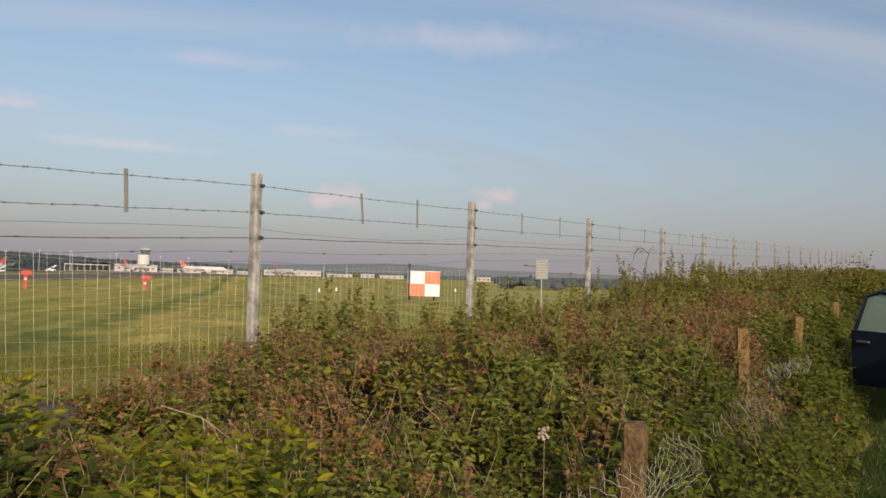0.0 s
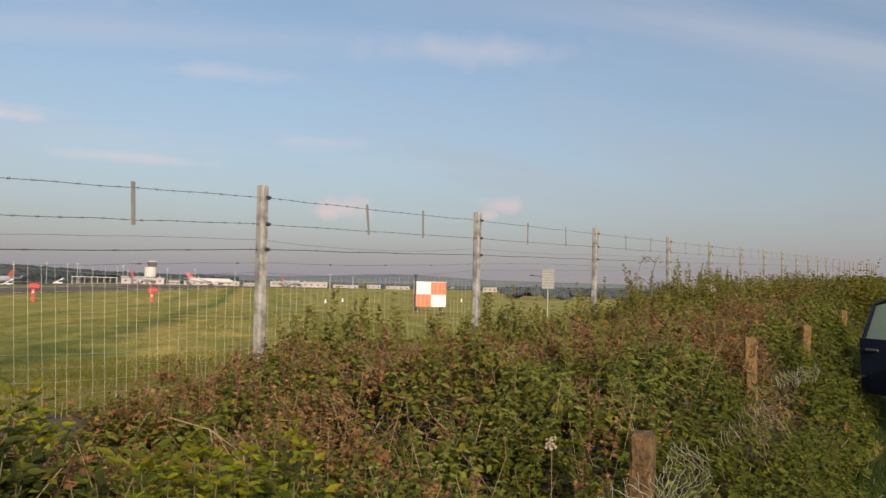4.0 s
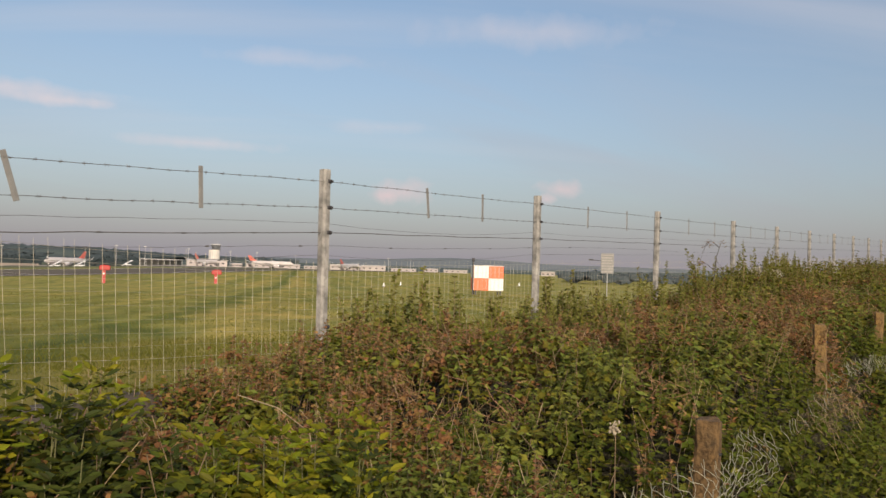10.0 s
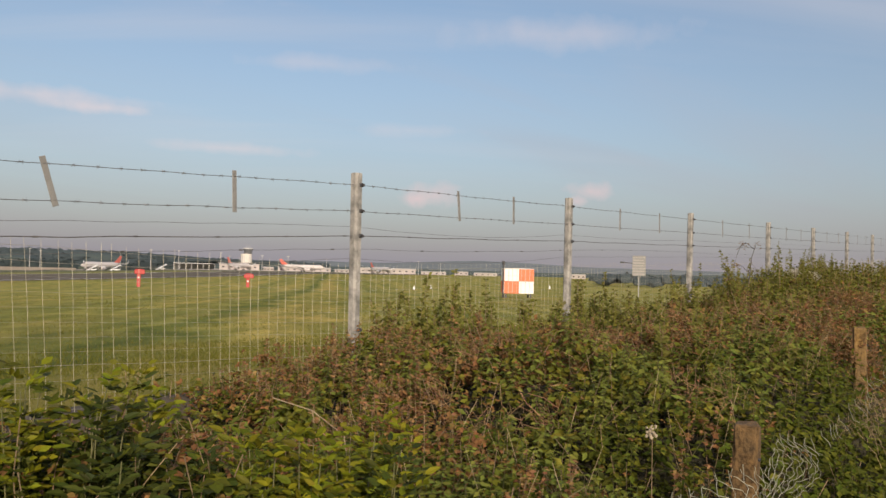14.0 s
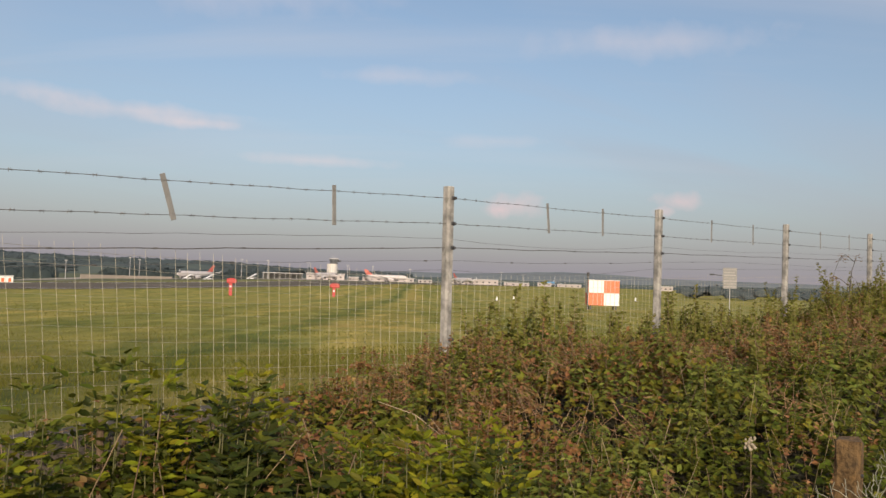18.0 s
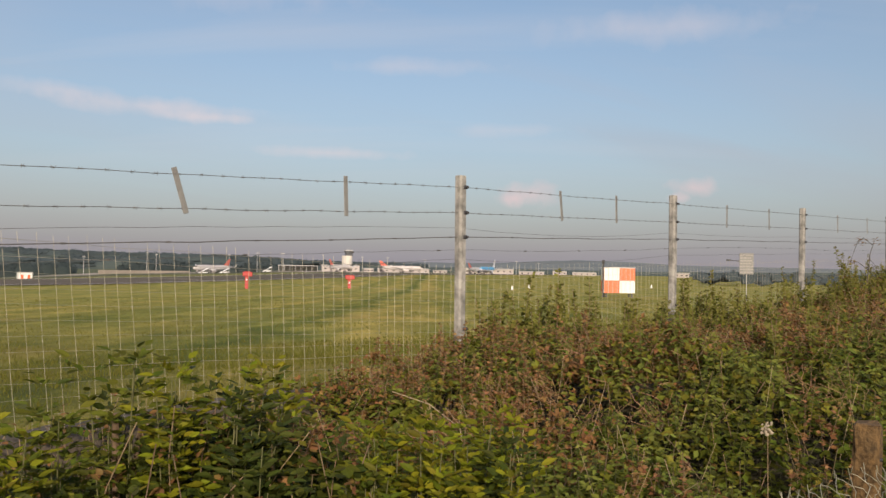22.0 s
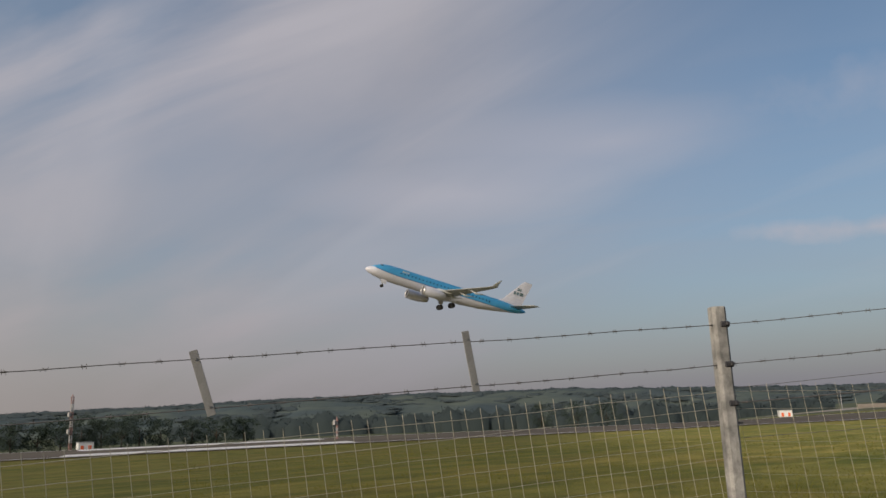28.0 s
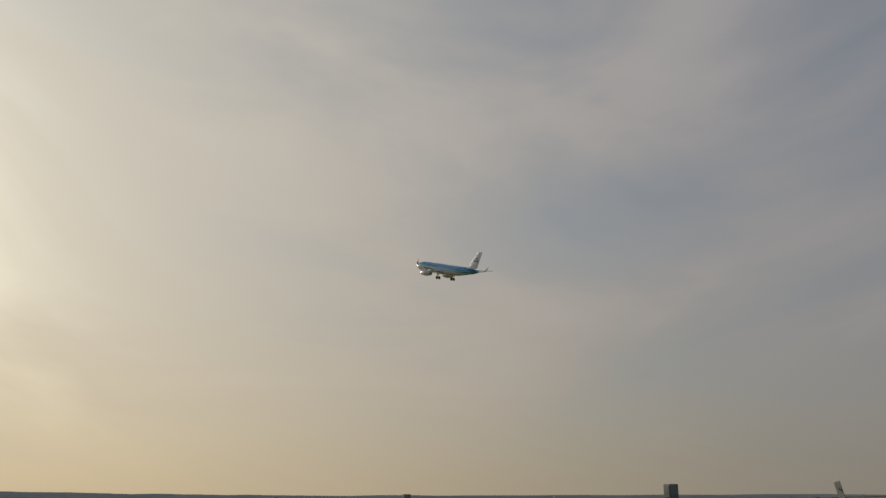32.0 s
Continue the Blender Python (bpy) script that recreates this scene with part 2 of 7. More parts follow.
def grassland():
    """Mown airfield grass: broad bands along the runway, patches of dry grass, fine grain."""
    m = bpy.data.materials.new("airfield_grass")
    m.use_nodes = True
    nt = m.node_tree
    N, L = nt.nodes.new, nt.links.new
    bs = nt.nodes["Principled BSDF"]
    tc, mp = N("ShaderNodeTexCoord"), N("ShaderNodeMapping")
    mp.vector_type = "TEXTURE"
    mp.inputs["Rotation"].default_value[2] = radians(45)
    mp.inputs["Scale"].default_value = (9, 2.6, 1)
    L(tc.outputs["Object"], mp.inputs[0])
    bands, patch, fine = N("ShaderNodeTexNoise"), N("ShaderNodeTexNoise"), N("ShaderNodeTexNoise")
    bands.inputs["Scale"].default_value, bands.inputs["Detail"].default_value = 1.6, 6
    bands.inputs["Distortion"].default_value = 0.5
    patch.inputs["Scale"].default_value, patch.inputs["Detail"].default_value = 0.16, 6
    fine.inputs["Scale"].default_value, fine.inputs["Detail"].default_value = 9.0, 6
    L(mp.outputs[0], bands.inputs["Vector"])
    L(tc.outputs["Object"], patch.inputs["Vector"]), L(tc.outputs["Object"], fine.inputs["Vector"])

    def ramp(f, lo, hi, a, b):
        r = N("ShaderNodeValToRGB")
        r.color_ramp.elements[0].position, r.color_ramp.elements[1].position = lo, hi
        r.color_ramp.elements[0].color, r.color_ramp.elements[1].color = (*a, 1), (*b, 1)
        L(f, r.inputs[0])
        return r.outputs[0]

    def mix(f, a, b, kind="MIX"):
        n = N("ShaderNodeMix")
        n.data_type, n.blend_type = "RGBA", kind
        if isinstance(f, float):
            n.inputs[0].default_value = f
        else:
            L(f, n.inputs[0])
        L(a, n.inputs[6]), L(b, n.inputs[7])
        return n.outputs[2]

    mp3, swath = N("ShaderNodeMapping"), N("ShaderNodeTexNoise")
    mp3.vector_type = "TEXTURE"
    mp3.inputs["Rotation"].default_value[2] = radians(45)
    mp3.inputs["Scale"].default_value = (70, 6.5, 1)
    swath.inputs["Scale"].default_value, swath.inputs["Detail"].default_value = 1.5, 5
    L(tc.outputs["Object"], mp3.inputs[0]), L(mp3.outputs[0], swath.inputs["Vector"])
    green = ramp(bands.outputs[0], 0.38, 0.62, (0.160, 0.164, 0.038), (0.285, 0.255, 0.074))
    dry = ramp(bands.outputs[0], 0.3, 0.7, (0.19, 0.165, 0.045), (0.28, 0.225, 0.075))
    where = ramp(patch.outputs[0], 0.50, 0.70, (0, 0, 0), (1, 1, 1))
    col = mix(where, green, dry)
    col = mix(0.45, col, ramp(swath.outputs[0], 0.40, 0.56, (0.70, 0.86, 0.62), (1.36, 1.28, 1.28)), "MULTIPLY")
    # mower tracks: long strips side by side, the deepest with a pale dry strip along it
    sep, wob = N("ShaderNodeSeparateXYZ"), N("ShaderNodeTexNoise")
    wob.inputs["Scale"].default_value, wob.inputs["Detail"].default_value = 0.22, 5
    L(tc.outputs["Object"], sep.inputs[0]), L(tc.outputs["Object"], wob.inputs["Vector"])
    across = None
    for op, a, b in (("SUBTRACT", sep.outputs[0], sep.outputs[1]), ("MULTIPLY_ADD", wob.outputs[0], 7.0), ("MULTIPLY_ADD", None, 0.0102)):
        n = N("ShaderNodeMath")
        n.operation = op
        L(a if a is not None else across, n.inputs[0])
        if across is None:
            L(b, n.inputs[1])
        else:
            n.inputs[1].default_value = b
            if a is None:
                n.inputs[2].default_value = 0.5 + 5.5 * 0.0102
            else:
                L(across, n.inputs[2])
        across = n.outputs[0]
    tracks = N("ShaderNodeValToRGB")
    cr = tracks.color_ramp
    dark, mild, pale, even = (0.66, 0.78, 0.58), (1.02, 1.06, 0.94), (1.46, 1.32, 1.30), (1.22, 1.20, 1.14)
    stops = [(-44, even), (-38, even), (-33, even), (-22, pale), (-18, even), (-15.5, mild), (-12.5, even), (-6.5, pale), (-3.4, mild), (-1.4, even), (-0.7, dark), (0.9, dark), (2.0, even), (3.6, pale), (8.0, pale), (9.5, mild), (13, even), (17, mild), (24, even)]
    for k, (u, c) in enumerate(stops):
        p = 0.5 + u * 0.0102
        e = cr.elements[k] if k < 2 else cr.elements.new(p)
        e.position, e.color = p, (*c, 1)
    L(across, tracks.inputs[0])
    col = mix(1.0, col, tracks.outputs[0], "MULTIPLY")
    # darker grass towards low x, on the side away from the brambles
    side_tone = N("ShaderNodeMapRange")
    side_tone.interpolation_type = "SMOOTHSTEP"
    side_tone.inputs["From Min"].default_value, side_tone.inputs["From Max"].default_value = -8.0, 16.0
    side_tone.inputs["To Min"].default_value, side_tone.inputs["To Max"].default_value = 0.0, 1.0
    L(sep.outputs[0], side_tone.inputs[0])
    col = mix(1.0, col, ramp(side_tone.outputs[0], 0.0, 1.0, (0.54, 0.55, 0.46), (1.0, 1.0, 1.0)), "MULTIPLY")
    # distance haze put into the grass colour, greyer beyond the runway
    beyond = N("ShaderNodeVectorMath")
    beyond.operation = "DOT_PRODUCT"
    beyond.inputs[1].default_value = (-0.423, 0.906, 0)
    haze_zone = N("ShaderNodeMapRange")
    haze_zone.interpolation_type = "SMOOTHSTEP"
    haze_zone.inputs["From Min"].default_value, haze_zone.inputs["From Max"].default_value = 160.0, 215.0
    L(tc.outputs["Object"], beyond.inputs[0]), L(beyond.outputs["Value"], haze_zone.inputs[0])
    col = mix(haze_zone.outputs[0], col, ramp(patch.outputs[0], 0.3, 0.7, (0.098, 0.120, 0.078), (0.135, 0.146, 0.090)))
    mid = N("ShaderNodeTexNoise")
    mid.inputs["Scale"].default_value, mid.inputs["Detail"].default_value = 0.55, 9
    mid.inputs["Roughness"].default_value = 0.65
    L(tc.outputs["Object"], mid.inputs["Vector"])
    col = mix(0.5, col, ramp(mid.outputs[0], 0.33, 0.66, (0.42, 0.52, 0.40), (1.25, 1.18, 1.12)), "MULTIPLY")
    col = mix(0.55, col, ramp(fine.outputs[0], 0.25, 0.75, (0.55, 0.55, 0.5), (1.3, 1.3, 1.2)), "MULTIPLY")
    L(col, bs.inputs["Base Color"])
    bs.inputs["Roughness"].default_value = 0.9
    bs.inputs["Specular IOR Level"].default_value = 0.15
    bp = N("ShaderNodeBump")
    bp.inputs["Strength"].default_value, bp.inputs["Distance"].default_value = 0.7, 0.06
    L(fine.outputs[0], bp.inputs["Height"]), L(bp.outputs[0], bs.inputs["Normal"])
    return m


GRASS = grassland()
TARMAC = surf("runway_asphalt", (0.118, 0.103, 0.086), (0.170, 0.150, 0.124), 0.05, 1.0, 0, 0.2, 2.0, gloss=0.05)
APRON = surf("apron_concrete", (0.30, 0.26, 0.22), (0.40, 0.35, 0.30), 0.03, 0.85, 0, 0.1, 1.0)
PAINT = surf("marking_paint", (0.72, 0.71, 0.68), (0.8, 0.79, 0.76), 0.2, 0.6, 0, 0.05, 3.0)
CONCRETE = surf("weathered_concrete", (0.17, 0.17, 0.165), (0.40, 0.39, 0.37), 9.0, 0.9, 0, 0.35, 60.0, 0.34)


def weather(mat, squeeze, dark, lo, hi):
    """Runs and stains drawn out along the height, laid over a surface's colour."""
    nt = mat.node_tree
    N, L = nt.nodes.new, nt.links.new
    bs = nt.nodes["Principled BSDF"]
    tc, mp, n, r, mx = N("ShaderNodeTexCoord"), N("ShaderNodeMapping"), N("ShaderNodeTexNoise"), N("ShaderNodeValToRGB"), N("ShaderNodeMix")
    mp.inputs["Scale"].default_value = squeeze
    n.inputs["Scale"].default_value, n.inputs["Detail"].default_value, n.inputs["Roughness"].default_value = 1.0, 8, 0.65
    r.color_ramp.elements[0].position, r.color_ramp.elements[1].position = lo, hi
    r.color_ramp.elements[0].color, r.color_ramp.elements[1].color = (*dark, 1), (1, 1, 1, 1)
    mx.data_type, mx.blend_type = "RGBA", "MULTIPLY"
    mx.inputs[0].default_value = 1.0
    L(tc.outputs["Object"], mp.inputs[0]), L(mp.outputs[0], n.inputs["Vector"]), L(n.outputs[0], r.inputs[0])
    L(bs.inputs["Base Color"].links[0].from_socket, mx.inputs[6]), L(r.outputs[0], mx.inputs[7])
    L(mx.outputs[2], bs.inputs["Base Color"])


weather(CONCRETE, (30, 30, 17), (0.62, 0.62, 0.60), 0.30, 0.52)
LICHEN = surf("mossy_concrete", (0.074, 0.048, 0.022), (0.190, 0.112, 0.044), 22.0, 0.95, 0, 0.9, 70.0, 0.5)
weather(LICHEN, (60, 60, 34), (0.42, 0.40, 0.36), 0.38, 0.54)
GOLD_LICHEN = surf("golden_lichen_on_concrete", (0.125, 0.088, 0.048), (0.270, 0.162, 0.052), 14.0, 0.95, 0, 0.9, 60.0, 0.5)
weather(GOLD_LICHEN, (50, 50, 30), (0.50, 0.46, 0.40), 0.36, 0.52)
GALV = surf("galvanised_wire", (0.34, 0.33, 0.27), (0.48, 0.45, 0.36), 20.0, 0.55, 0.25, 0.0, 200.0)
OLDWIRE = surf("dull_barbed_wire", (0.12, 0.12, 0.12), (0.22, 0.21, 0.20), 30.0, 0.6, 0.5, 0.0, 200.0)
STRIP = surf("grey_steel_strip", (0.20, 0.20, 0.20), (0.30, 0.30, 0.29), 12.0, 0.6, 0.3, 0.1, 90.0)
CLIP = surf("black_clip", (0.03, 0.03, 0.035), (0.07, 0.07, 0.075), 30.0, 0.5, 0.2, 0.1)
LEAF = leafy("bramble_leaf", (0.095, 0.106, 0.012), (0.200, 0.182, 0.024))
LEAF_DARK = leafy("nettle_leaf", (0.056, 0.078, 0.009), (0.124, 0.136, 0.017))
LEAF_NETTLE = leafy("lit_nettle_leaf", (0.108, 0.138, 0.024), (0.200, 0.216, 0.044), 0.4, 0.35)
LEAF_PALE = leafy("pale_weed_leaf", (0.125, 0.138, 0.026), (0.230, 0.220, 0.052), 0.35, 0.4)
# a darker leaf green that holds the near corner's shade
LEAF_SHADE = leafy("shade_green_leaf", (0.026, 0.040, 0.006), (0.058, 0.070, 0.011), 0.4, 0.2)
LEAF_BROWN = leafy("withered_leaf", (0.150, 0.080, 0.030), (0.285, 0.160, 0.058), 0.4, 0.3)
LEAF_YELLOW = leafy("young_elder_leaf", (0.105, 0.128, 0.008), (0.230, 0.225, 0.015), 0.5)
STEM = surf("dry_stem", (0.17, 0.11, 0.06), (0.34, 0.25, 0.15), 20.0, 0.8, 0, 0.1, 120.0, 0.5, 0.35)
GREENSTEM = surf("green_stem", (0.075, 0.085, 0.028), (0.15, 0.14, 0.055), 20.0, 0.7, 0, 0.1, 120.0)
OLDWOOD = surf("old_brown_stem", (0.075, 0.050, 0.030), (0.17, 0.115, 0.07), 24.0, 0.9, 0, 0.5, 140.0)
EARTH = surf("bare_earth", (0.054, 0.042, 0.027), (0.100, 0.078, 0.052), 3.0, 0.95, 0, 0.8, 40.0)
# distance haze is mixed into the base colours of these far greens
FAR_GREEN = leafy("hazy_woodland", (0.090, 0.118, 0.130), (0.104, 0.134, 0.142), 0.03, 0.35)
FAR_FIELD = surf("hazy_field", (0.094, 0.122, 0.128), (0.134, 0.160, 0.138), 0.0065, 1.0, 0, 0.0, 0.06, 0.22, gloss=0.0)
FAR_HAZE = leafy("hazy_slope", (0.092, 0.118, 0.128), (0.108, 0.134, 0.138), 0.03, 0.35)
BLUE_HILL = surf("haze_blue_distance", (0.17, 0.20, 0.22), (0.22, 0.25, 0.26), 0.004, 1.0, 0, 0.0, 0.02, gloss=0.0)
# red and white paint with the distance haze put into the colour
HAZY_RED = surf("hazed_red_paint", (0.29, 0.17, 0.155), (0.36, 0.21, 0.19), 0.5, 0.6, 0, 0.02, 6.0)
HAZY_WHITE = surf("hazed_white_paint", (0.36, 0.35, 0.35), (0.44, 0.43, 0.42), 0.5, 0.6, 0, 0.02, 6.0)
WHITE = surf("white_paint", (0.74, 0.75, 0.76), (0.81, 0.82, 0.83), 0.8, 0.35, 0, 0.02, 8.0)
SKYBLUE = surf("sky_blue_paint", (0.055, 0.31, 0.58), (0.075, 0.37, 0.66), 0.6, 0.3, 0, 0.02, 8.0)
ORANGE = surf("orange_paint", (0.74, 0.145, 0.055), (0.82, 0.19, 0.08), 1.0, 0.5, 0, 0.05, 12.0)
RED = surf("red_paint", (0.38, 0.035, 0.035), (0.48, 0.055, 0.05), 1.0, 0.5, 0, 0.05, 12.0)
GREY = surf("grey_cladding", (0.36, 0.37, 0.38), (0.48, 0.48, 0.48), 0.2, 0.6, 0, 0.05, 3.0)
DARKGREY = surf("dark_grey_metal", (0.06, 0.06, 0.065), (0.10, 0.10, 0.105), 2.0, 0.5, 0.3, 0.05)
RUBBER = surf("tyre_rubber", (0.02, 0.02, 0.02), (0.035, 0.035, 0.035), 3.0, 0.85, 0, 0.1)
STEEL = surf("bare_steel", (0.5, 0.5, 0.5), (0.62, 0.61, 0.6), 4.0, 0.35, 0.8, 0.05)
DARKGLASS = surf("dark_window_glass", (0.02, 0.025, 0.03), (0.035, 0.04, 0.05), 2.0, 0.12, 0, 0.0)
NAVY = surf("dark_blue_car_paint", (0.010, 0.016, 0.035), (0.016, 0.024, 0.048), 2.0, 0.2, 0.2, 0.0)


# ---------------------------------------------------------------- building helpers
def thing(name, m=None, label="", category="", group="", kind=""):
    ob = new(name)
    ob.empty_display_size = 0.2
    ob.matrix_basis = m if m is not None else Matrix()
    return tagged(ob, label, category, group, kind)


def part(name, bm, mat, parent, label="", smooth=False, at=None, kind=""):
    me = bpy.data.meshes.new(name)
    bm.to_mesh(me)
    bm.free()
    return part_of(name, me, mat, parent, label, smooth, at, kind)


def part_of(name, me, mat, parent, label="", smooth=False, at=None, kind=""):
    if mat and not me.materials:
        me.materials.append(mat)
    if smooth:
        me.polygons.foreach_set("use_smooth", [True] * len(me.polygons))
    ob = new(name, me)
    ob.parent = parent
    if at is not None:
        ob.matrix_basis = at
    return tagged(ob, label, kind=kind)


def bulk(name, verts, faces, mat=None, parent=None, label="", category="", kind="", smooth=False):
    me = bpy.data.meshes.new(name)
    me.from_pydata(np.asarray(verts, float).tolist(), [], [list(map(int, q)) for q in faces])
    if mat:
        me.materials.append(mat)
    if smooth:
        me.polygons.foreach_set("use_smooth", [True] * len(me.polygons))
    ob = new(name, me)
    ob.parent = parent
    return tagged(ob, label, category, "", kind)


def box(bm, size, at=(0, 0, 0), turn=None, bevel=0.0, taper=1.0):
    r = bmesh.ops.create_cube(bm, size=1.0)
    vs = r["verts"]
    for v in vs:
        if v.co.z > 0:
            v.co.x, v.co.y = v.co.x * taper, v.co.y * taper
        v.co = Vector((v.co.x * size[0], v.co.y * size[1], v.co.z * size[2]))
    if bevel:
        es = list({e for v in vs for e in v.link_edges})
        vs = list({v for f in bmesh.ops.bevel(bm, geom=es, offset=bevel, segments=1, affect="EDGES")["faces"] for v in f.verts} | {v for v in vs if v.is_valid})
    m = Matrix.Translation(at) @ (turn if turn is not None else Matrix())
    for v in vs:
        v.co = m @ v.co
    return vs


def tube(bm, pts, rads, seg=6, cap=True):
    """A round rod through points, with a radius for each or one for all."""
    pts = [Vector(p) for p in pts]
    if not hasattr(rads, "__len__"):
        rads = [rads] * len(pts)
    rings = []
    for i, p in enumerate(pts):
        d = (pts[min(i + 1, len(pts) - 1)] - pts[max(i - 1, 0)]).normalized()
        a = d.orthogonal().normalized()
        b = d.cross(a)
        rings.append([bm.verts.new(p + (a * math.cos(6.2832 * k / seg) + b * math.sin(6.2832 * k / seg)) * rads[i]) for k in range(seg)])
    for r, s in zip(rings, rings[1:]):
        k0 = min(range(seg), key=lambda k: (s[k].co - r[0].co).length)
        for k in range(seg):
            bm.faces.new((r[k], r[(k + 1) % seg], s[(k0 + k + 1) % seg], s[(k0 + k) % seg]))
    if cap:
        bm.faces.new(rings[0][::-1])
        bm.faces.new(rings[-1])


def loft(bm, rings, cap=True):
    """Joins rings of points, each with the same count."""
    vs = [[bm.verts.new(p) for p in r] for r in rings]
    n = len(vs[0])
    for r, s in zip(vs, vs[1:]):
        for k in range(n):
            bm.faces.new((r[k], r[(k + 1) % n], s[(k + 1) % n], s[k]))
    if cap:
        bm.faces.new(vs[0][::-1])
        bm.faces.new(vs[-1])
    return vs


def polar(az, r, up=None):
    """A place r metres from where the camera stands, az degrees clockwise from +y."""
    x, y = -4.95 + r * math.sin(radians(az)), -4.69 + r * math.cos(radians(az))
    return (x, y, float(ground_z(x, y)) if up is None else up)


# ---------------------------------------------------------------- the ground
FENCE_X, FENCE_Y = (-60, -20, -11, -7.74, -4, 400), (-58, -13, -4.0, -1.6, 0, 0)


def ground_z(x, y):
    """Height of the ground: a bank along the fence, and beyond it the airfield, which dips to the runway's middle."""
    x, y = np.asarray(x, float), np.asarray(y, float)
    u = 0.906 * x + 0.423 * y
    o = -0.423 * (x - 229.7) + 0.906 * (y - 275.5)
    run = np.interp(u, [-400, -50, 31, 135, 230, 325, 600], [-2.6, -2.6, -2.4, -2.6, -1.5, 0.0, 0.3])
    run = run - 3.0 * np.clip((o - 40) / 120, 0, 1) * np.clip((0.70 - x / np.maximum(y, 1)) / 0.12, 0, 1) * np.clip((u - 135) / 190, 0, 1)
    vale = np.clip((o - 26) / 330, 0, 1) ** 0.85 * np.clip((0.42 - x / np.maximum(y, 1)) / 0.22, 0, 1)
    run = run - 9.0 * vale
    bank = np.where(x > 0, 0.18 + 0.033 * np.clip(x, 0, 90), 0.18 + 0.055 * np.clip(x, -11, 0))
    bank = bank * (1 - np.clip((np.abs(x) - 110) / 120, 0, 1))
    d = y - np.interp(x, FENCE_X, FENCE_Y)
    w = np.clip((d - 1) / 13, 0, 1)
    w = w * w * (3 - 2 * w)
    field = -0.3 + (run + 0.3) * np.clip((d - 10) / 120, 0, 1)
    return bank * (1 - w) + field * w


def build_ground():
    seg = 300
    radii = [0.0] + [0.6 * 1.055 ** k for k in range(168)]
    radii = [r for r in radii if r < 4400] + [4600]
    a = np.linspace(0, 2 * np.pi, seg, endpoint=False)
    vs = [(-4.95, -4.69, float(ground_z(-4.95, -4.69)))]
    for r in radii[1:]:
        x, y = -4.95 + r * np.sin(a), -4.69 + r * np.cos(a)
        vs += list(zip(x, y, ground_z(x, y)))
    fs = [(0, 1 + (k + 1) % seg, 1 + k) for k in range(seg)]
    for i in range(len(radii) - 2):
        p, q = 1 + i * seg, 1 + (i + 1) * seg
        fs += [(p + k, p + (k + 1) % seg, q + (k + 1) % seg, q + k) for k in range(seg)]
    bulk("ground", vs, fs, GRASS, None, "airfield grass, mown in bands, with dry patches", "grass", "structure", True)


def strip(name, s0, s1, o0, o1, lift, mat, label, step=12.0, parent=None, kind="structure"):
    """A flat strip along the runway: s along it, o across it."""
    ss = np.linspace(s0, s1, max(2, int((s1 - s0) / step) + 1))
    oo = np.linspace(o0, o1, max(2, int((o1 - o0) / 6) + 1))
    S, O = np.meshgrid(ss, oo, indexing="ij")
    X, Y = 229.7 + 0.906 * S - 0.423 * O, 275.5 + 0.423 * S + 0.906 * O
    Z = ground_z(X, Y) + lift
    n = len(oo)
    fs = [(i * n + j, i * n + j + 1, (i + 1) * n + j + 1, (i + 1) * n + j)[::-1] for i in range(len(ss) - 1) for j in range(n - 1)]
    return bulk(name, np.stack([X, Y, Z], -1).reshape(-1, 3), fs, mat, parent, label, "", kind)


build_ground()
runway = strip("runway", -700, 2200, -24, 20, 0.10, TARMAC, "grey asphalt runway crossing the airfield")
for name, s0, s1, o0, o1 in (("aiming_marking", -344.5, -298.5, -20, -11), ("aiming_marking", -344.5, -298.5, 8, 17), ("edge_line", -700, 2200, -21.4, -20.5),
                             ("edge_line", -700, 2200, 17.6, 18.5)):
    strip(name, s0, s1, o0, o1, 0.14, PAINT, "", 12.0, runway, "")
strip("apron", 10, 420, 62, 250, 0.10, APRON, "pale concrete apron before the terminal")


# ---------------------------------------------------------------- perimeter fence
POSTS = [(-20.4, -12.2, 1.95), (-17.3, -9.2, 1.97), (-14.2, -6.5, 2.0), (-11.0, -4.0, 2.046), (-7.74, -1.60, 2.156), (-4.0, 0.0, 2.405), (0.0, 0.0, 2.622),
         (3.79, 0.05, 2.761), (7.88, 0.04, 2.89), (12.04, -0.04, 3.017)]
POSTS += [(12.04 + 4.0 * k, 0.0, 3.017 + 0.135 * k) for k in range(1, 22)]


def ribbon(vs, fs, pts, r, seg=3):
    """Adds a thin rod to lists of points and faces."""
    pts = np.asarray(pts, float)
    d = np.gradient(pts, axis=0)
    d /= np.linalg.norm(d, axis=1)[:, None] + 1e-9
    ref = np.array([0.31, 0.17, 0.93]) if abs(d[0, 2]) < 0.8 else np.array([0.9, 0.3, 0.1])
    a = np.cross(d, ref)
    a /= np.linalg.norm(a, axis=1)[:, None]
    b = np.cross(d, a)
    n0 = len(vs)
    for k in range(seg):
        t = 2 * math.pi * k / seg
        vs.extend((pts + r * (a * math.cos(t) + b * math.sin(t))).tolist())
    m = len(pts)
    for k in range(seg):
        p, q = n0 + k * m, n0 + ((k + 1) % seg) * m
        fs.extend((p + i, p + i + 1, q + i + 1, q + i) for i in range(m - 1))


def mesh_drop(x):
    """How far the netting's top lies below the posts' tops."""
    return float(np.interp(x, (-8, -4, 0, 4), (0.42, 0.42, 0.78, 0.80)))


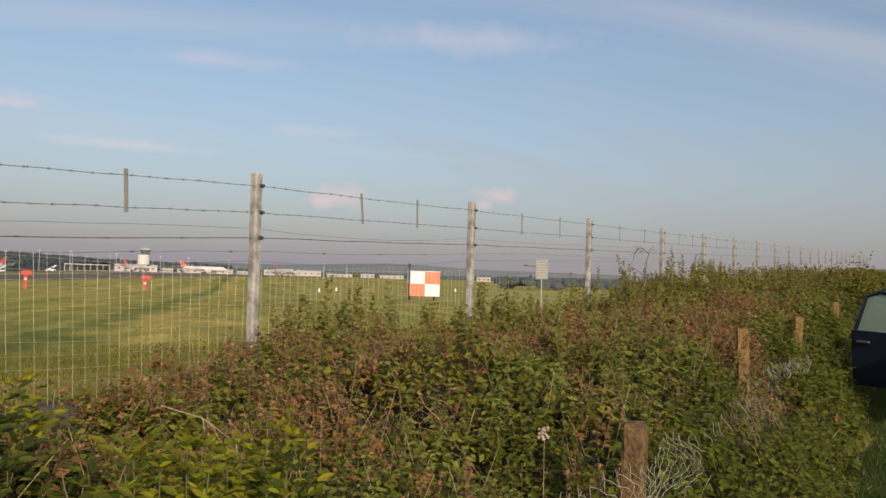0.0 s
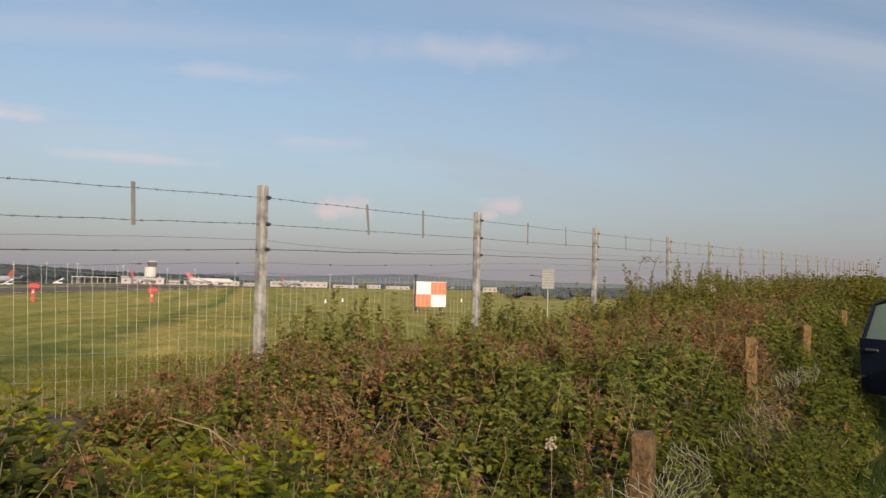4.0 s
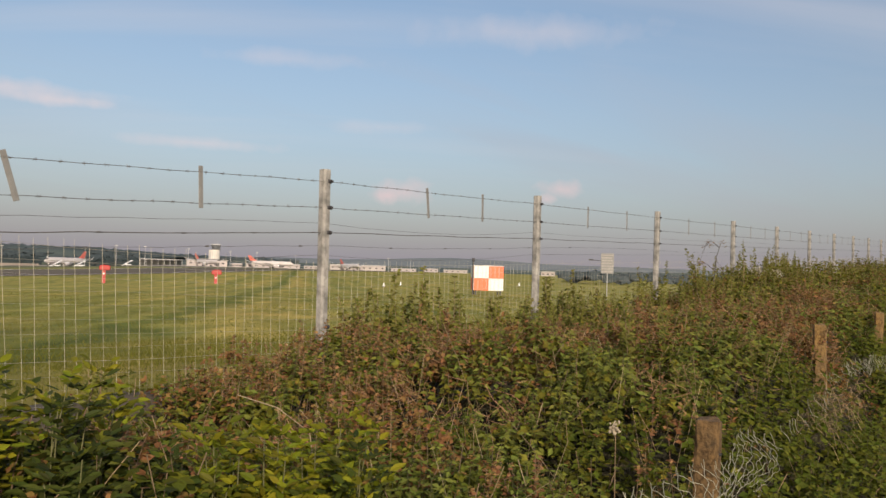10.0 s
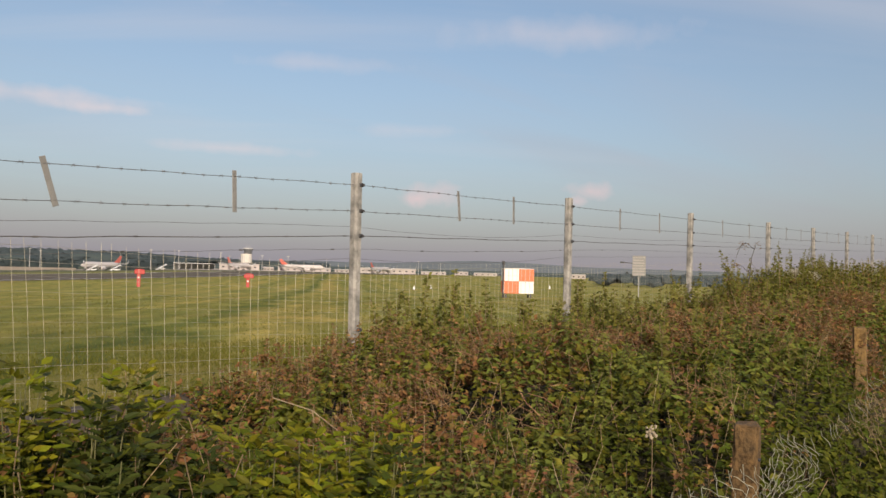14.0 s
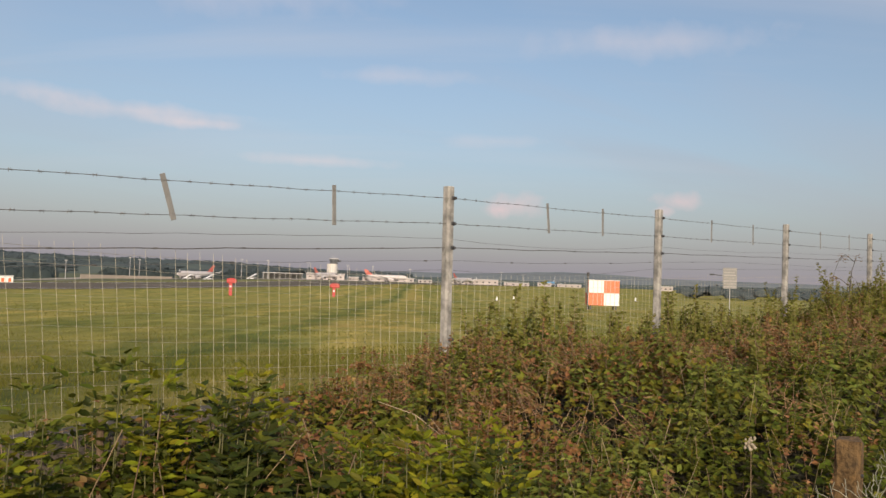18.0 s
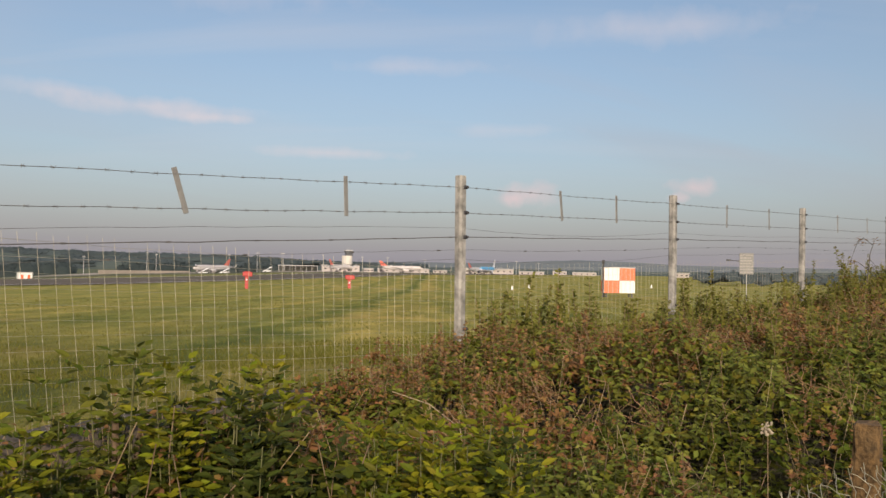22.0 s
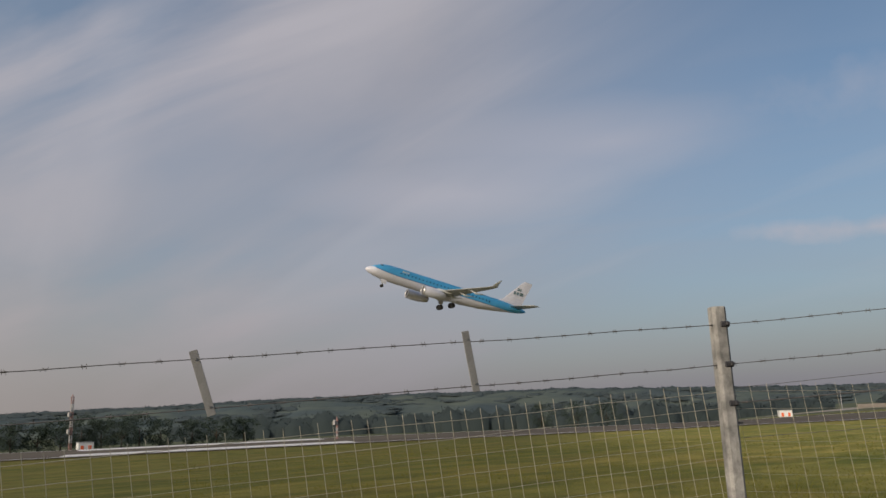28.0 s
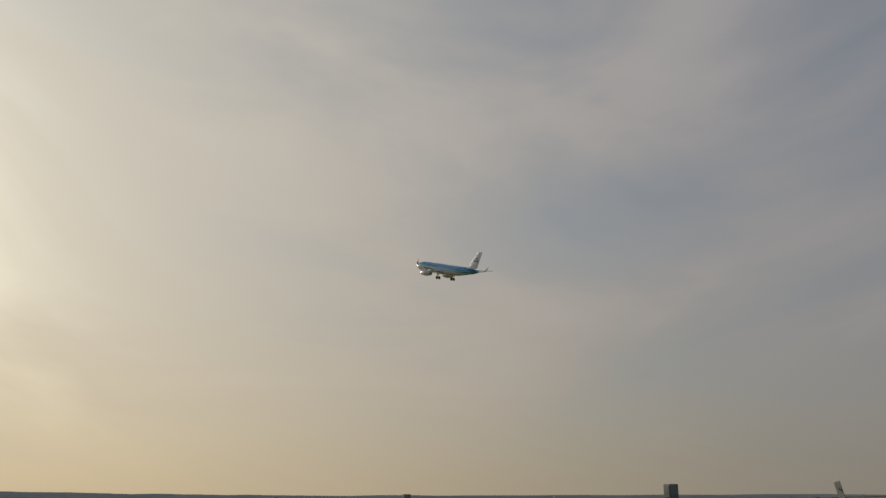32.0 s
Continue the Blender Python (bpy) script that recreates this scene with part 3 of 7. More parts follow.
def build_fence():
    rng = random.Random(4)
    fence = thing("perimeter_fence", None, "concrete-post fence with wire netting and barbed wire above", "fence")
    bm = bmesh.new()
    ring = [(0.041 * a, 0.041 * b) for a, b in ((1, -0.62), (1, 0.62), (0.62, 1), (-0.62, 1), (-1, 0.62), (-1, -0.62), (-0.62, -1), (0.62, -1))]
    loft(bm, [[Vector((x * k, y * k, z)) for x, y in ring] for z, k in ((-3.0, 1.0), (-0.006, 1.0), (0.0, 0.93))])
    post_me = bpy.data.meshes.new("post")
    bm.to_mesh(post_me), bm.free()
    bm = bmesh.new()
    box(bm, (0.052, 0.092, 0.032), (0.020, -0.001, 0), None, 0.004)
    box(bm, (0.02, 0.02, 0.02), (0.03, -0.055, 0), None, 0.003)
    clip_me = bpy.data.meshes.new("wire_clip")
    bm.to_mesh(clip_me), bm.free()
    for i, (x, y, top) in enumerate(POSTS):
        a, b = POSTS[max(i - 1, 0)], POSTS[min(i + 1, len(POSTS) - 1)]
        turn = math.degrees(math.atan2(b[1] - a[1], b[0] - a[0]))
        p = part_of("post", post_me, CONCRETE, fence, "weathered grey concrete post", at=pose(x, y, top, rng.uniform(-0.5, 0.5), rng.uniform(-0.6, 0.6), turn))
        for dz in (0.10, 0.32, 0.53, 1.32):
            part_of("wire_clip", clip_me, CLIP, p, at=pose(-0.024 if i <= 4 else 0, 0, -dz))
    for i in range(len(POSTS) - 1):
        A, B = np.array(POSTS[i]), np.array(POSTS[i + 1])
        near = 2 <= i <= 10
        along = (B - A) / np.linalg.norm((B - A)[:2])
        side = np.array([along[1], -along[0], 0]) * 0.012
        span = np.linalg.norm((B - A)[:2])
        strands = 2 if i <= 4 else 6
        for k, (dz, r, barb) in enumerate(((0.10, 0.0022, 0.15), (0.32, 0.0022, 0.15), (0.53, 0.0034, 0.62), (0.45, 0.0014, 0), (0.64, 0.0014, 0.9), (0.72, 0.0014, 0))):
            if k >= strands or k > 2 and i > 9:
                continue
            vs, fs = [], []
            n = 14
            f = np.linspace(0, 1, n)
            sag = ((0.035 if i == 3 else 0.005) if k < 3 else rng.uniform(-0.02, 0.06)) * 4 * f * (1 - f)
            pts = A + (B - A) * f[:, None] + side
            pts[:, 2] -= dz + sag
            if k < 3 and i in (3, 4):
                pts[:, 2] += 0.03 * (f if i == 3 else 1 - f)
            if k in (3, 4, 5):
                pts[:, 1] += 0.04
            pts[1:-1, 2] += np.array([rng.uniform(-0.004, 0.004) for _ in range(n - 2)])
            ribbon(vs, fs, pts, r, 4)
            if barb and near:
                for s in np.arange(rng.uniform(0.03, 0.12), span, barb * rng.uniform(0.96, 1.04)):
                    c = np.array([np.interp(s / span, f, pts[:, j]) for j in range(3)])
                    if k == 2 or k == 4:
                        ribbon(vs, fs, [c - along * 0.014, c, c + along * 0.014], 0.0062, 5)
                        continue
                    for q in (-1, 1):
                        o = np.array([rng.uniform(-0.006, 0.006), 0, 0]) + along * 0.008 * q
                        w = np.array([rng.uniform(-0.4, 0.4) * along[0], rng.uniform(-0.7, 0.7), q * rng.uniform(0.7, 1.0)])
                        w /= np.linalg.norm(w)
                        ribbon(vs, fs, [c + o - w * 0.012, c + o + w * 0.012], 0.0015, 3)
                    ribbon(vs, fs, [c - along * 0.012, c + along * 0.012], 0.0038, 5)
            bulk("barbed_strand" if k < 2 else "line_wire", vs, fs, OLDWIRE, fence)
        # flat steel strips between the two barbed strands
        for j in range(2):
            f, lean = {(4, 0): (0.325, 17), (4, 1): (0.636, 9), (5, 0): (0.354, 18), (5, 1): (0.684, 3), (6, 0): (0.385, 8), (6, 1): (0.655, 2), (3, 0): (0.328, 14), (3, 1): (0.645, 12)}.get(
                (i, j), ((0.345, 0.68)[j] + rng.uniform(-0.02, 0.02), rng.uniform(-3, 7)))
            c = A + (B - A) * f + side * 1.6
            c[2] -= 0.21 - (0.02 if i in (3, 4) else 0.0)
            if i > 16:
                continue
            bm = bmesh.new()
            box(bm, (0.038, 0.004, 0.30), (0, 0, 0), None, 0.0015)
            for z in (0.11, -0.11):
                tube(bm, [(0, -0.008, z), (0, 0.01, z)], 0.006, 6)
            part("dropper", bm, STRIP, fence, "flat steel dropper strip", at=pose(c[0], c[1], c[2], 0, -lean, math.degrees(math.atan2(along[1], along[0]))))
        # netting
        if i > 20:
            continue
        vs, fs = [], []
        step = 0.081 if i < 5 else 0.09 if i < 13 else 0.2
        off = -side * 2.0
        for s in np.arange(0.05, span, step):
            c = A + (B - A) * s / span + off
            top = c[2] - mesh_drop(c[0]) + rng.uniform(-0.006, 0.008)
            slant = float(np.interp(c[0], (-11, -7.7, -4, -1, 0), (0.10, 0.13, 0.11, 0.03, 0.0)))
            bot = float(ground_z(c[0], c[1])) - 0.05
            zz = np.linspace(top, bot, 6)
            sway = rng.uniform(-0.012, 0.012)
            pts = np.stack([c[0] + (sway * np.linspace(1, 0, 6) + slant * (top - zz)) * along[0] + np.array([rng.uniform(-0.005, 0.005) for _ in zz]), c[1] + slant * (top - zz) * along[1], zz], -1)
            ribbon(vs, fs, pts, 0.0015 if i < 5 else 0.0011, 3)
        for q in range(19 if i < 13 else 8):
            h = 0.045 + q * (0.088 if i < 13 else 0.2)
            f = np.linspace(0, 1, 12)
            pts = A + (B - A) * f[:, None] + off
            pts[:, 2] -= np.array([mesh_drop(x) for x in pts[:, 0]]) + h + np.array([rng.uniform(-0.006, 0.006) for _ in f])
            ribbon(vs, fs, pts, (0.0018 if q in (0, 1, 8) else 0.0010) * (1.0 if i < 5 else 0.75), 3)
        bulk("wire_netting", vs, fs, GALV, fence)


build_fence()


# ---------------------------------------------------------------- old boundary: concrete stubs and sagging chain link
STUBS = [(-1.50, -3.68, 1.225, 1.5), (2.35, -3.42, 1.45, -1.0), (6.25, -3.40, 1.45, 2.0), (10.6, -3.48, 1.60, 0.0)]


def build_stub(x, y, top, lean):
    bm = bmesh.new()
    g = float(ground_z(x, y))
    h = top - g + 0.25
    box(bm, (0.105, 0.105, h), (0, 0, -h / 2), None, 0.012, 0.93)
    bmesh.ops.subdivide_edges(bm, edges=[e for e in bm.edges if e.calc_length() > 0.3], cuts=9)
    rng = random.Random(int(x * 10))
    for v in bm.verts:
        v.co += Vector([rng.uniform(-0.007, 0.007) for _ in range(3)])
    ob = thing("concrete_stub_post", pose(x, y, top, lean, lean * 0.5, 12), "short concrete post stained red-brown with moss" if x < 0 else "short concrete post crusted with golden lichen", "post", "old boundary posts")
    part("shaft", bm, LICHEN if x < 0 else GOLD_LICHEN, ob)
    for z in (-0.14,):
        bm = bmesh.new()
        tube(bm, [(-0.01, -0.058, z), (-0.01, -0.03, z)], 0.007, 8)
        part("wire_hole", bm, CLIP, ob, "dark drilled hole")


for s in STUBS:
    build_stub(*s)


NETTING = surf("weathered_netting", (0.21, 0.215, 0.165), (0.40, 0.39, 0.30), 15.0, 0.6, 0.3, 0.0, 200.0)


def build_chain_link():
    """The old netting leans against the stubs, slack in its upper rows, with dry grass caught where it dips."""
    rng = random.Random(9)
    net = thing("chain_link_fence", None, "slack galvanised chain-link netting leaning on the stubs", "fence")
    P = np.array([(-3.6, -3.90, 1.02), (-2.95, -3.84, 1.14), (-2.65, -3.80, 1.17), (-2.34, -3.80, 1.15), (-1.97, -3.80, 1.11), (-1.70, -3.80, 1.11), (-1.54, -3.80, 1.165), (-1.05, -3.80, 1.10), (-0.34, -3.80, 1.09), (0.2, -3.79, 1.12), (0.7, -3.77, 1.17), (1.15, -3.74, 1.22), (1.7, -3.73, 1.19), (2.6, -3.75, 1.17), (3.7, -3.80, 1.14)])
    s = np.r_[0, np.cumsum(np.linalg.norm(np.diff(P, axis=0), axis=1))]
    pitch = 0.052
    N = int(s[-1] / pitch)

    def node(i, j):
        q = (i + (0.5 if (i + j) % 2 else -0.5) * 0.94) * pitch + 0.004 * math.sin(i * 1.7 + j)
        c = np.array([np.interp(q, s, P[:, k]) for k in range(3)])
        slack = 0.75 + 0.25 * math.sin(q * 2.1 + 0.6)
        lean = -0.045 * math.sin(min(j * 0.45, 3.1)) + 0.022 * math.sin(q * 6.0 + j * 0.6)
        return c + np.array([0.014 * math.sin(q * 5 + j * 0.9), lean, -j * 0.047 * slack + 0.018 * math.sin(q * 9.0)])

    for i in range(N):
        if 2.6 < i * pitch < 5.2 and i % 3:      # half buried in the growth
            continue
        # each wire zigzags down, bowed between the places where it hooks into its neighbours
        rows = 9 if i * pitch < 2.6 else 2 if i * pitch < 5.2 else 3
        pts = []
        for j in range(rows):
            a, b = node(i, j), node(i, j + 1)
            out = -0.007 if j % 2 else 0.005
            pts += [a + np.array([rng.gauss(0, 0.002) for _ in range(3)]), a * 0.5 + b * 0.5 + np.array([0.006, out, 0.005])]
        hook = pts[0] + np.array([rng.uniform(-0.012, 0.012), rng.uniform(-0.01, 0.01), rng.uniform(0.008, 0.03)])
        vs, fs = [], []
        ribbon(vs, fs, [hook] + pts, 0.00135, 4)
        bulk("zigzag_wire", vs, fs, NETTING, net)
    # dry grass caught in the dip
    tuft = thing("dry_grass_tuft", None, "withered brown grass caught in the old netting", "grass", "", "stuff")
    vs, fs = [], []
    for k in range(130):
        x = rng.uniform(0.35, 1.5)
        c = Vector((x, rng.uniform(-3.86, -3.62), float(np.interp(x, (0.2, 1.2, 1.8), (0.98, 1.12, 1.10))) + rng.uniform(-0.16, 0.02)))
        w = Vector((rng.gauss(0.1, 0.6), rng.gauss(-0.3, 0.4), rng.uniform(-0.6, 0.7))).normalized() * rng.uniform(0.07, 0.17)
        ribbon(vs, fs, [c, c + w * 0.55, c + w - Vector((0, 0, 0.05))], rng.uniform(0.0009, 0.0017), 3)
    bulk("grass_blades", vs, fs, STEM, tuft, "", "", "stuff")


build_chain_link()


# ---------------------------------------------------------------- brambles, nettles and weeds
def fence_y(x):
    return np.interp(x, FENCE_X, FENCE_Y)


def lump(x, y, s, seed=0.0):
    return noise.noise(Vector((x * s, y * s, seed)))


def bramble_top(x, y):
    """Height of the thicket's surface over the world's zero; below the ground where nothing grows."""
    g = float(ground_z(x, y))
    h = float(np.interp(x, (-7, -5.2, -4.7, -4.2, -3.4, -2.6, -1.2, -0.3, 2, 8, 12, 20, 40, 90), (0.5, 0.6, 0.80, 0.88, 0.84, 0.76, 0.86, 1.05, 1.10, 1.12, 1.2, 1.15, 1.0, 1.0)))
    h *= 1 - 0.24 * min(1.0, max(0.0, (y + 2.3) / 1.2)) * min(1.0, max(0.0, (x + 0.2) / 1.2)) * min(1.0, max(0.0, (12 - x) / 3.5))
    h += 0.34 * math.exp(-((x + 3.45) / 0.75) ** 2 - ((y + 2.2) / 0.6) ** 2)
    h += 0.16 * math.exp(-((x - 1.75) / 0.6) ** 2 - ((y + 3.45) / 0.28) ** 2)
    d = y + 3.75 + 0.012 * max(x, 0) - 0.10 * min(1.0, max(0.0, x / 2.0))
    edge = min(1.0, max(0.0, (d + 0.02) / 0.6))
    back = min(1.0, max(0.0, (float(fence_y(x)) + 0.75 - y) / 0.7))
    h = h * (0.42 + 0.58 * edge) * min(1.0, max(0.0, (y + 4.4 - 0.02 * max(x, 0)) / 0.45)) * (0.3 + 0.7 * back) * (1 + 0.20 * lump(x, y, 1.1) + 0.20 * lump(x, y, 2.7, 5.0))
    return g + h, edge


class Leaves:
    """Gathers leaves: each a folded blade with a tip."""

    def __init__(self):
        self.v, self.f = [], []

    def add(self, c, way, up, size, wide=0.36, fold=0.10):
        n = len(self.v)
        side = way.cross(up).normalized()
        up = side.cross(way).normalized()
        m = c + way * (size * 0.45) - up * (size * fold)
        self.v += [c, c + way * (size * 0.42) - side * (size * wide), c + way * size - up * (size * 0.12), c + way * (size * 0.42) + side * (size * wide), m]
        self.f += [(n, n + 4, n + 1), (n + 4, n + 2, n + 1), (n, n + 3, n + 4), (n + 4, n + 3, n + 2)]

    def add_fine(self, c, way, up, size, wide=0.3, droop=0.2):
        """An oval leaf with a creased midrib and a drooping tip."""
        n = len(self.v)
        side = way.cross(up).normalized()
        up = side.cross(way).normalized()
        bend = lambda f: c + way * (size * f) - up * (size * droop * f * f)
        rim = [(0.16, 0.66), (0.42, 1.0), (0.72, 0.66)]
        self.v += [c, bend(0.32) - up * (size * 0.05), bend(0.66) - up * (size * 0.05), bend(1.0)]
        for q in (-1, 1):
            self.v += [bend(f) + side * (q * size * wide * w) for f, w in rim]
        for a, flip in ((n + 4, False), (n + 7, True)):
            tris = [(n, n + 1, a), (a, n + 1, a + 1), (a + 1, n + 1, n + 2), (a + 1, n + 2, a + 2), (a + 2, n + 2, n + 3)]
            self.f += [t[::-1] if flip else t for t in tris]

    def make(self, name, mat, parent, label=""):
        if self.v:
            bulk(name, [tuple(p) for p in self.v], self.f, mat, parent, label, "", "stuff")


def rand_dir(rng, lift):
    a = rng.uniform(0, 6.283)
    return Vector((math.cos(a), math.sin(a), rng.uniform(*lift))).normalized()


def build_thicket():
    rng = random.Random(21)
    bush = thing("bramble_thicket", None, "tangled bramble thicket with green and withered brown leaves", "brambles", "", "stuff")
    sets = {k: Leaves() for k in ("green", "dark", "brown", "deep")}
    zones = ((0.0, 4.0, 1900, 0.72), (4.0, 8.0, 1050, 0.86), (8.0, 16.0, 420, 1.1), (16.0, 34.0, 130, 1.6), (34.0, 75.0, 26, 3.0))
    for r0, r1, dens, grow in zones:
        x0, x1 = -4.9 - min(r1, 5), -4.9 + r1
        n = int((x1 - x0) * 5.6 * dens)
        for _ in range(n):
            x, y = rng.uniform(x0, x1), rng.uniform(-5.6, 0.4)
            r = math.hypot(x + 4.9, y + 4.7)
            if not r0 <= r < r1 or r < 0.85 or (x < -2.2 and y < -4.15) or (x < -4 and y > fence_y(x) + 0.3) or y < -4.35 + 0.02 * max(x, 0):
                continue
            top, edge = bramble_top(x, y)
            sprig = max(0.0, lump(x, y, 5.0, 6.0) - 0.18) * 0.45
            z = top + 0.02 - abs(rng.gauss(0, 0.13)) + sprig * rng.random() + 0.09 * lump(x, y, 4.6, 12.0)
            dry = lump(x, y, 0.75, 3.3) + 0.5 * lump(x, y, 2.1, 8.0) + (0.28 if y > -2.8 else 0.02) - 0.03 * max(0, x - 4) - 0.5 * (1 - edge)
            # dark leaves are commoner at low x and by the netting, for shade
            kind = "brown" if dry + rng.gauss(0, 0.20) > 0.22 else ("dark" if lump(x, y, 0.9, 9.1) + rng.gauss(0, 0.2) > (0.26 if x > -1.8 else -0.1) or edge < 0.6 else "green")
            if y < -2.7 and kind == "green" and rng.random() < (0.85 if y < -3.3 else 0.6):      # lusher growth along the old netting, its shade put into darker leaf kinds
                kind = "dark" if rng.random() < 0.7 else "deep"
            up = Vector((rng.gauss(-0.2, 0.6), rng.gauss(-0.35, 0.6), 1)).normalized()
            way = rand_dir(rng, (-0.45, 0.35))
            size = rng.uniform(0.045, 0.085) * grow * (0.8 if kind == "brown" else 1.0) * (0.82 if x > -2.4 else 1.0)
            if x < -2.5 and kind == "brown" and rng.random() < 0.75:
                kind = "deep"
            if x < -2.5 and kind != "brown":       # broad leaves in the near corner, mostly dark kinds for its deep shade
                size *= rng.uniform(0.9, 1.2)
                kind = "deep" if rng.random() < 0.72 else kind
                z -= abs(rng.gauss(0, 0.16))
                up = Vector((rng.gauss(-0.3, 0.9), rng.gauss(-0.5, 0.9), 1)).normalized()
                if rng.random() < 0.35:
                    continue
            c = Vector((x, y, z))
            L = sets[kind]
            if x > -2.4 and r < 16 and kind != "brown" and rng.random() < 0.42:      # nettles stand here instead
                continue
            put = L.add_fine if r < 3.2 else L.add
            put(c, way, up, size, 0.40 if kind != "brown" else 0.3, 0.1 if kind != "brown" else 0.25)
            if kind != "dark" or rng.random() < 0.5:
                for q in (-1, 1):
                    w = (Matrix.Rotation(q * rng.uniform(1.0, 1.5), 3, up) @ way).normalized()
                    put(c, w, (up + Vector((rng.gauss(0, 0.2), rng.gauss(0, 0.2), 0))).normalized(), size * rng.uniform(0.75, 0.95), 0.36)
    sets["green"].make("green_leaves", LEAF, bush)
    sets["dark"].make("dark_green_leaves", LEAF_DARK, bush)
    sets["deep"].make("shade_green_leaves", LEAF_SHADE, bush)
    sets["brown"].make("withered_leaves", LEAF_BROWN, bush, "withered red-brown bramble leaves")
    # a sheet underneath, coloured dark as the shade between the leaves
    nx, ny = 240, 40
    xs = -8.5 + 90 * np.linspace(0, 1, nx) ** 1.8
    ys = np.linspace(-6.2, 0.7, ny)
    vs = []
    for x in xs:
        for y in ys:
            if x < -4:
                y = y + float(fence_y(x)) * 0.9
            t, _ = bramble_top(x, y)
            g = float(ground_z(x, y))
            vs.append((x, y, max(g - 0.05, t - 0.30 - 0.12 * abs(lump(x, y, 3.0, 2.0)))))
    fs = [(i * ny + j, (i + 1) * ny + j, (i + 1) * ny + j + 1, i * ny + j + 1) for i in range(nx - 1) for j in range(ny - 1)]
    bulk("undergrowth_shade", vs, fs, surf("undergrowth_shade", (0.024, 0.024, 0.010), (0.056, 0.046, 0.020), 6.0, 1.0, 0, 1.0, 45.0, 0.5, bump_d=0.05), bush, "", "", "stuff", True)
    # upright nettle and bramble sprigs that break the surface
    sprigs = {"green": Leaves(), "dark": Leaves(), "brown": Leaves()}
    sv, sf = [], []
    for _ in range(2300):
        x = -4.7 + 21 * rng.random() ** 1.6
        y = rng.uniform(-5.0, 0.2)
        if math.hypot(x + 4.9, y + 4.7) < 1.1 or (x < -2.2 and y < -4.1):
            continue
        top, edge = bramble_top(x, y)
        kind = rng.choice(("green", "green", "dark", "dark", "brown") if y > -2.6 else ("green", "dark", "dark"))
        ln = rng.uniform(0.16, 0.42) * (0.75 if edge < 0.6 else 1.0)
        c = Vector((x, y, top - 0.22))
        a = Vector((rng.gauss(0, 0.22), rng.gauss(0, 0.22), 1)).normalized()
        sv_pts = [c, c + a * ln * 0.5, c + a * ln + rand_dir(rng, (-0.4, 0.1)) * 0.04]
        ribbon(sv, sf, sv_pts, 0.0022, 3)
        turn = rng.uniform(0, 3.14)
        pairs = int(ln / 0.045)
        for k in range(2, pairs + 1):
            p = c + a * ln * k / pairs
            turn += 1.57 + rng.uniform(-0.3, 0.3)
            size = rng.uniform(0.045, 0.075) * (1.0 - 0.45 * k / pairs) * (1 + 0.03 * max(0, x))
            for q in (0, math.pi):
                w = Vector((math.cos(turn + q), math.sin(turn + q), rng.uniform(-0.45, 0.25))).normalized()
                sprigs[kind].add(p, w, Vector((rng.gauss(0, 0.2), rng.gauss(0, 0.2), 1)), size, 0.34)
    bulk("sprig_stems", sv, sf, STEM, bush, "", "", "stuff")
    for k, mat in (("green", LEAF), ("dark", LEAF_DARK), ("brown", LEAF_BROWN)):
        sprigs[k].make("sprig_leaves", mat, bush)
    # knots of dead twigs
    vs, fs = [], []
    for _ in range(105):
        x = -2.8 + 12 * rng.random() ** 1.3
        y = rng.uniform(-3.3, -0.4)
        if x < -1.9 and y < -1.7:
            continue
        top, _ = bramble_top(x, y)
        wide, lay = rng.uniform(0.05, 0.17), rng.uniform(0, 6.283)
        for _ in range(rng.randint(24, 64)):
            c = Vector((x + rng.gauss(0, wide), y + rng.gauss(0, wide * 0.8), top - 0.06 + rng.gauss(0, 0.035)))
            turn = lay + rng.gauss(0, 0.8)
            a = Vector((math.cos(turn), math.sin(turn), rng.uniform(-0.2, 1.8))).normalized() * rng.uniform(0.06, 0.22)
            ribbon(vs, fs, [c, c + a * 0.5 + rand_dir(rng, (-1, 1)) * 0.025, c + a + rand_dir(rng, (-1, 0.2)) * 0.02], rng.uniform(0.0009, 0.0018), 3)
    bulk("dead_twigs", vs, fs, surf("dead_twig", (0.18, 0.102, 0.050), (0.34, 0.215, 0.115), 9.0, 0.9, 0, 0.0, 60.0, 0.5, 0.4), bush, "reddish dead twigs", "", "stuff")
    # dry canes and stalks
    vs, fs = [], []
    for _ in range(1100):
        x = -4.6 + 16 * rng.random() ** 1.5
        y = rng.uniform(-3.6, 0.2)
        if x < -1.9 and y < -1.7 and rng.random() < 0.8:
            continue
        top, _ = bramble_top(x, y)
        a = rand_dir(rng, (0.6, 5.0))
        ln = rng.uniform(0.08, 0.24) + (rng.random() < 0.06) * 0.2
        c = Vector((x, y, top - 0.12))
        bend = rand_dir(rng, (-0.6, 0.1)) * ln * rng.uniform(0.05, 0.3)
        ribbon(vs, fs, [c, c + a * ln * 0.5 + bend * 0.3, c + a * ln + bend], rng.uniform(0.0009, 0.0019), 3)
    bulk("dry_canes", vs, fs, STEM, bush, "straw-coloured dry canes and stalks", "", "stuff")
    # tall bleached stalks, leaning every way
    vs, fs = [], []
    for _ in range(130):
        x = -2.2 + 11 * rng.random() ** 1.4
        y = rng.uniform(-3.5, 0.0)
        top, _ = bramble_top(x, y)
        a = rand_dir(rng, (0.9, 4.0))
        ln = rng.uniform(0.28, 0.5)
        c = Vector((x, y, top - 0.16))
        bend = rand_dir(rng, (-0.6, 0.1)) * ln * rng.uniform(0.02, 0.2)
        ribbon(vs, fs, [c, c + a * ln * 0.5 + bend * 0.3, c + a * ln + bend], rng.uniform(0.0009, 0.0017), 4)
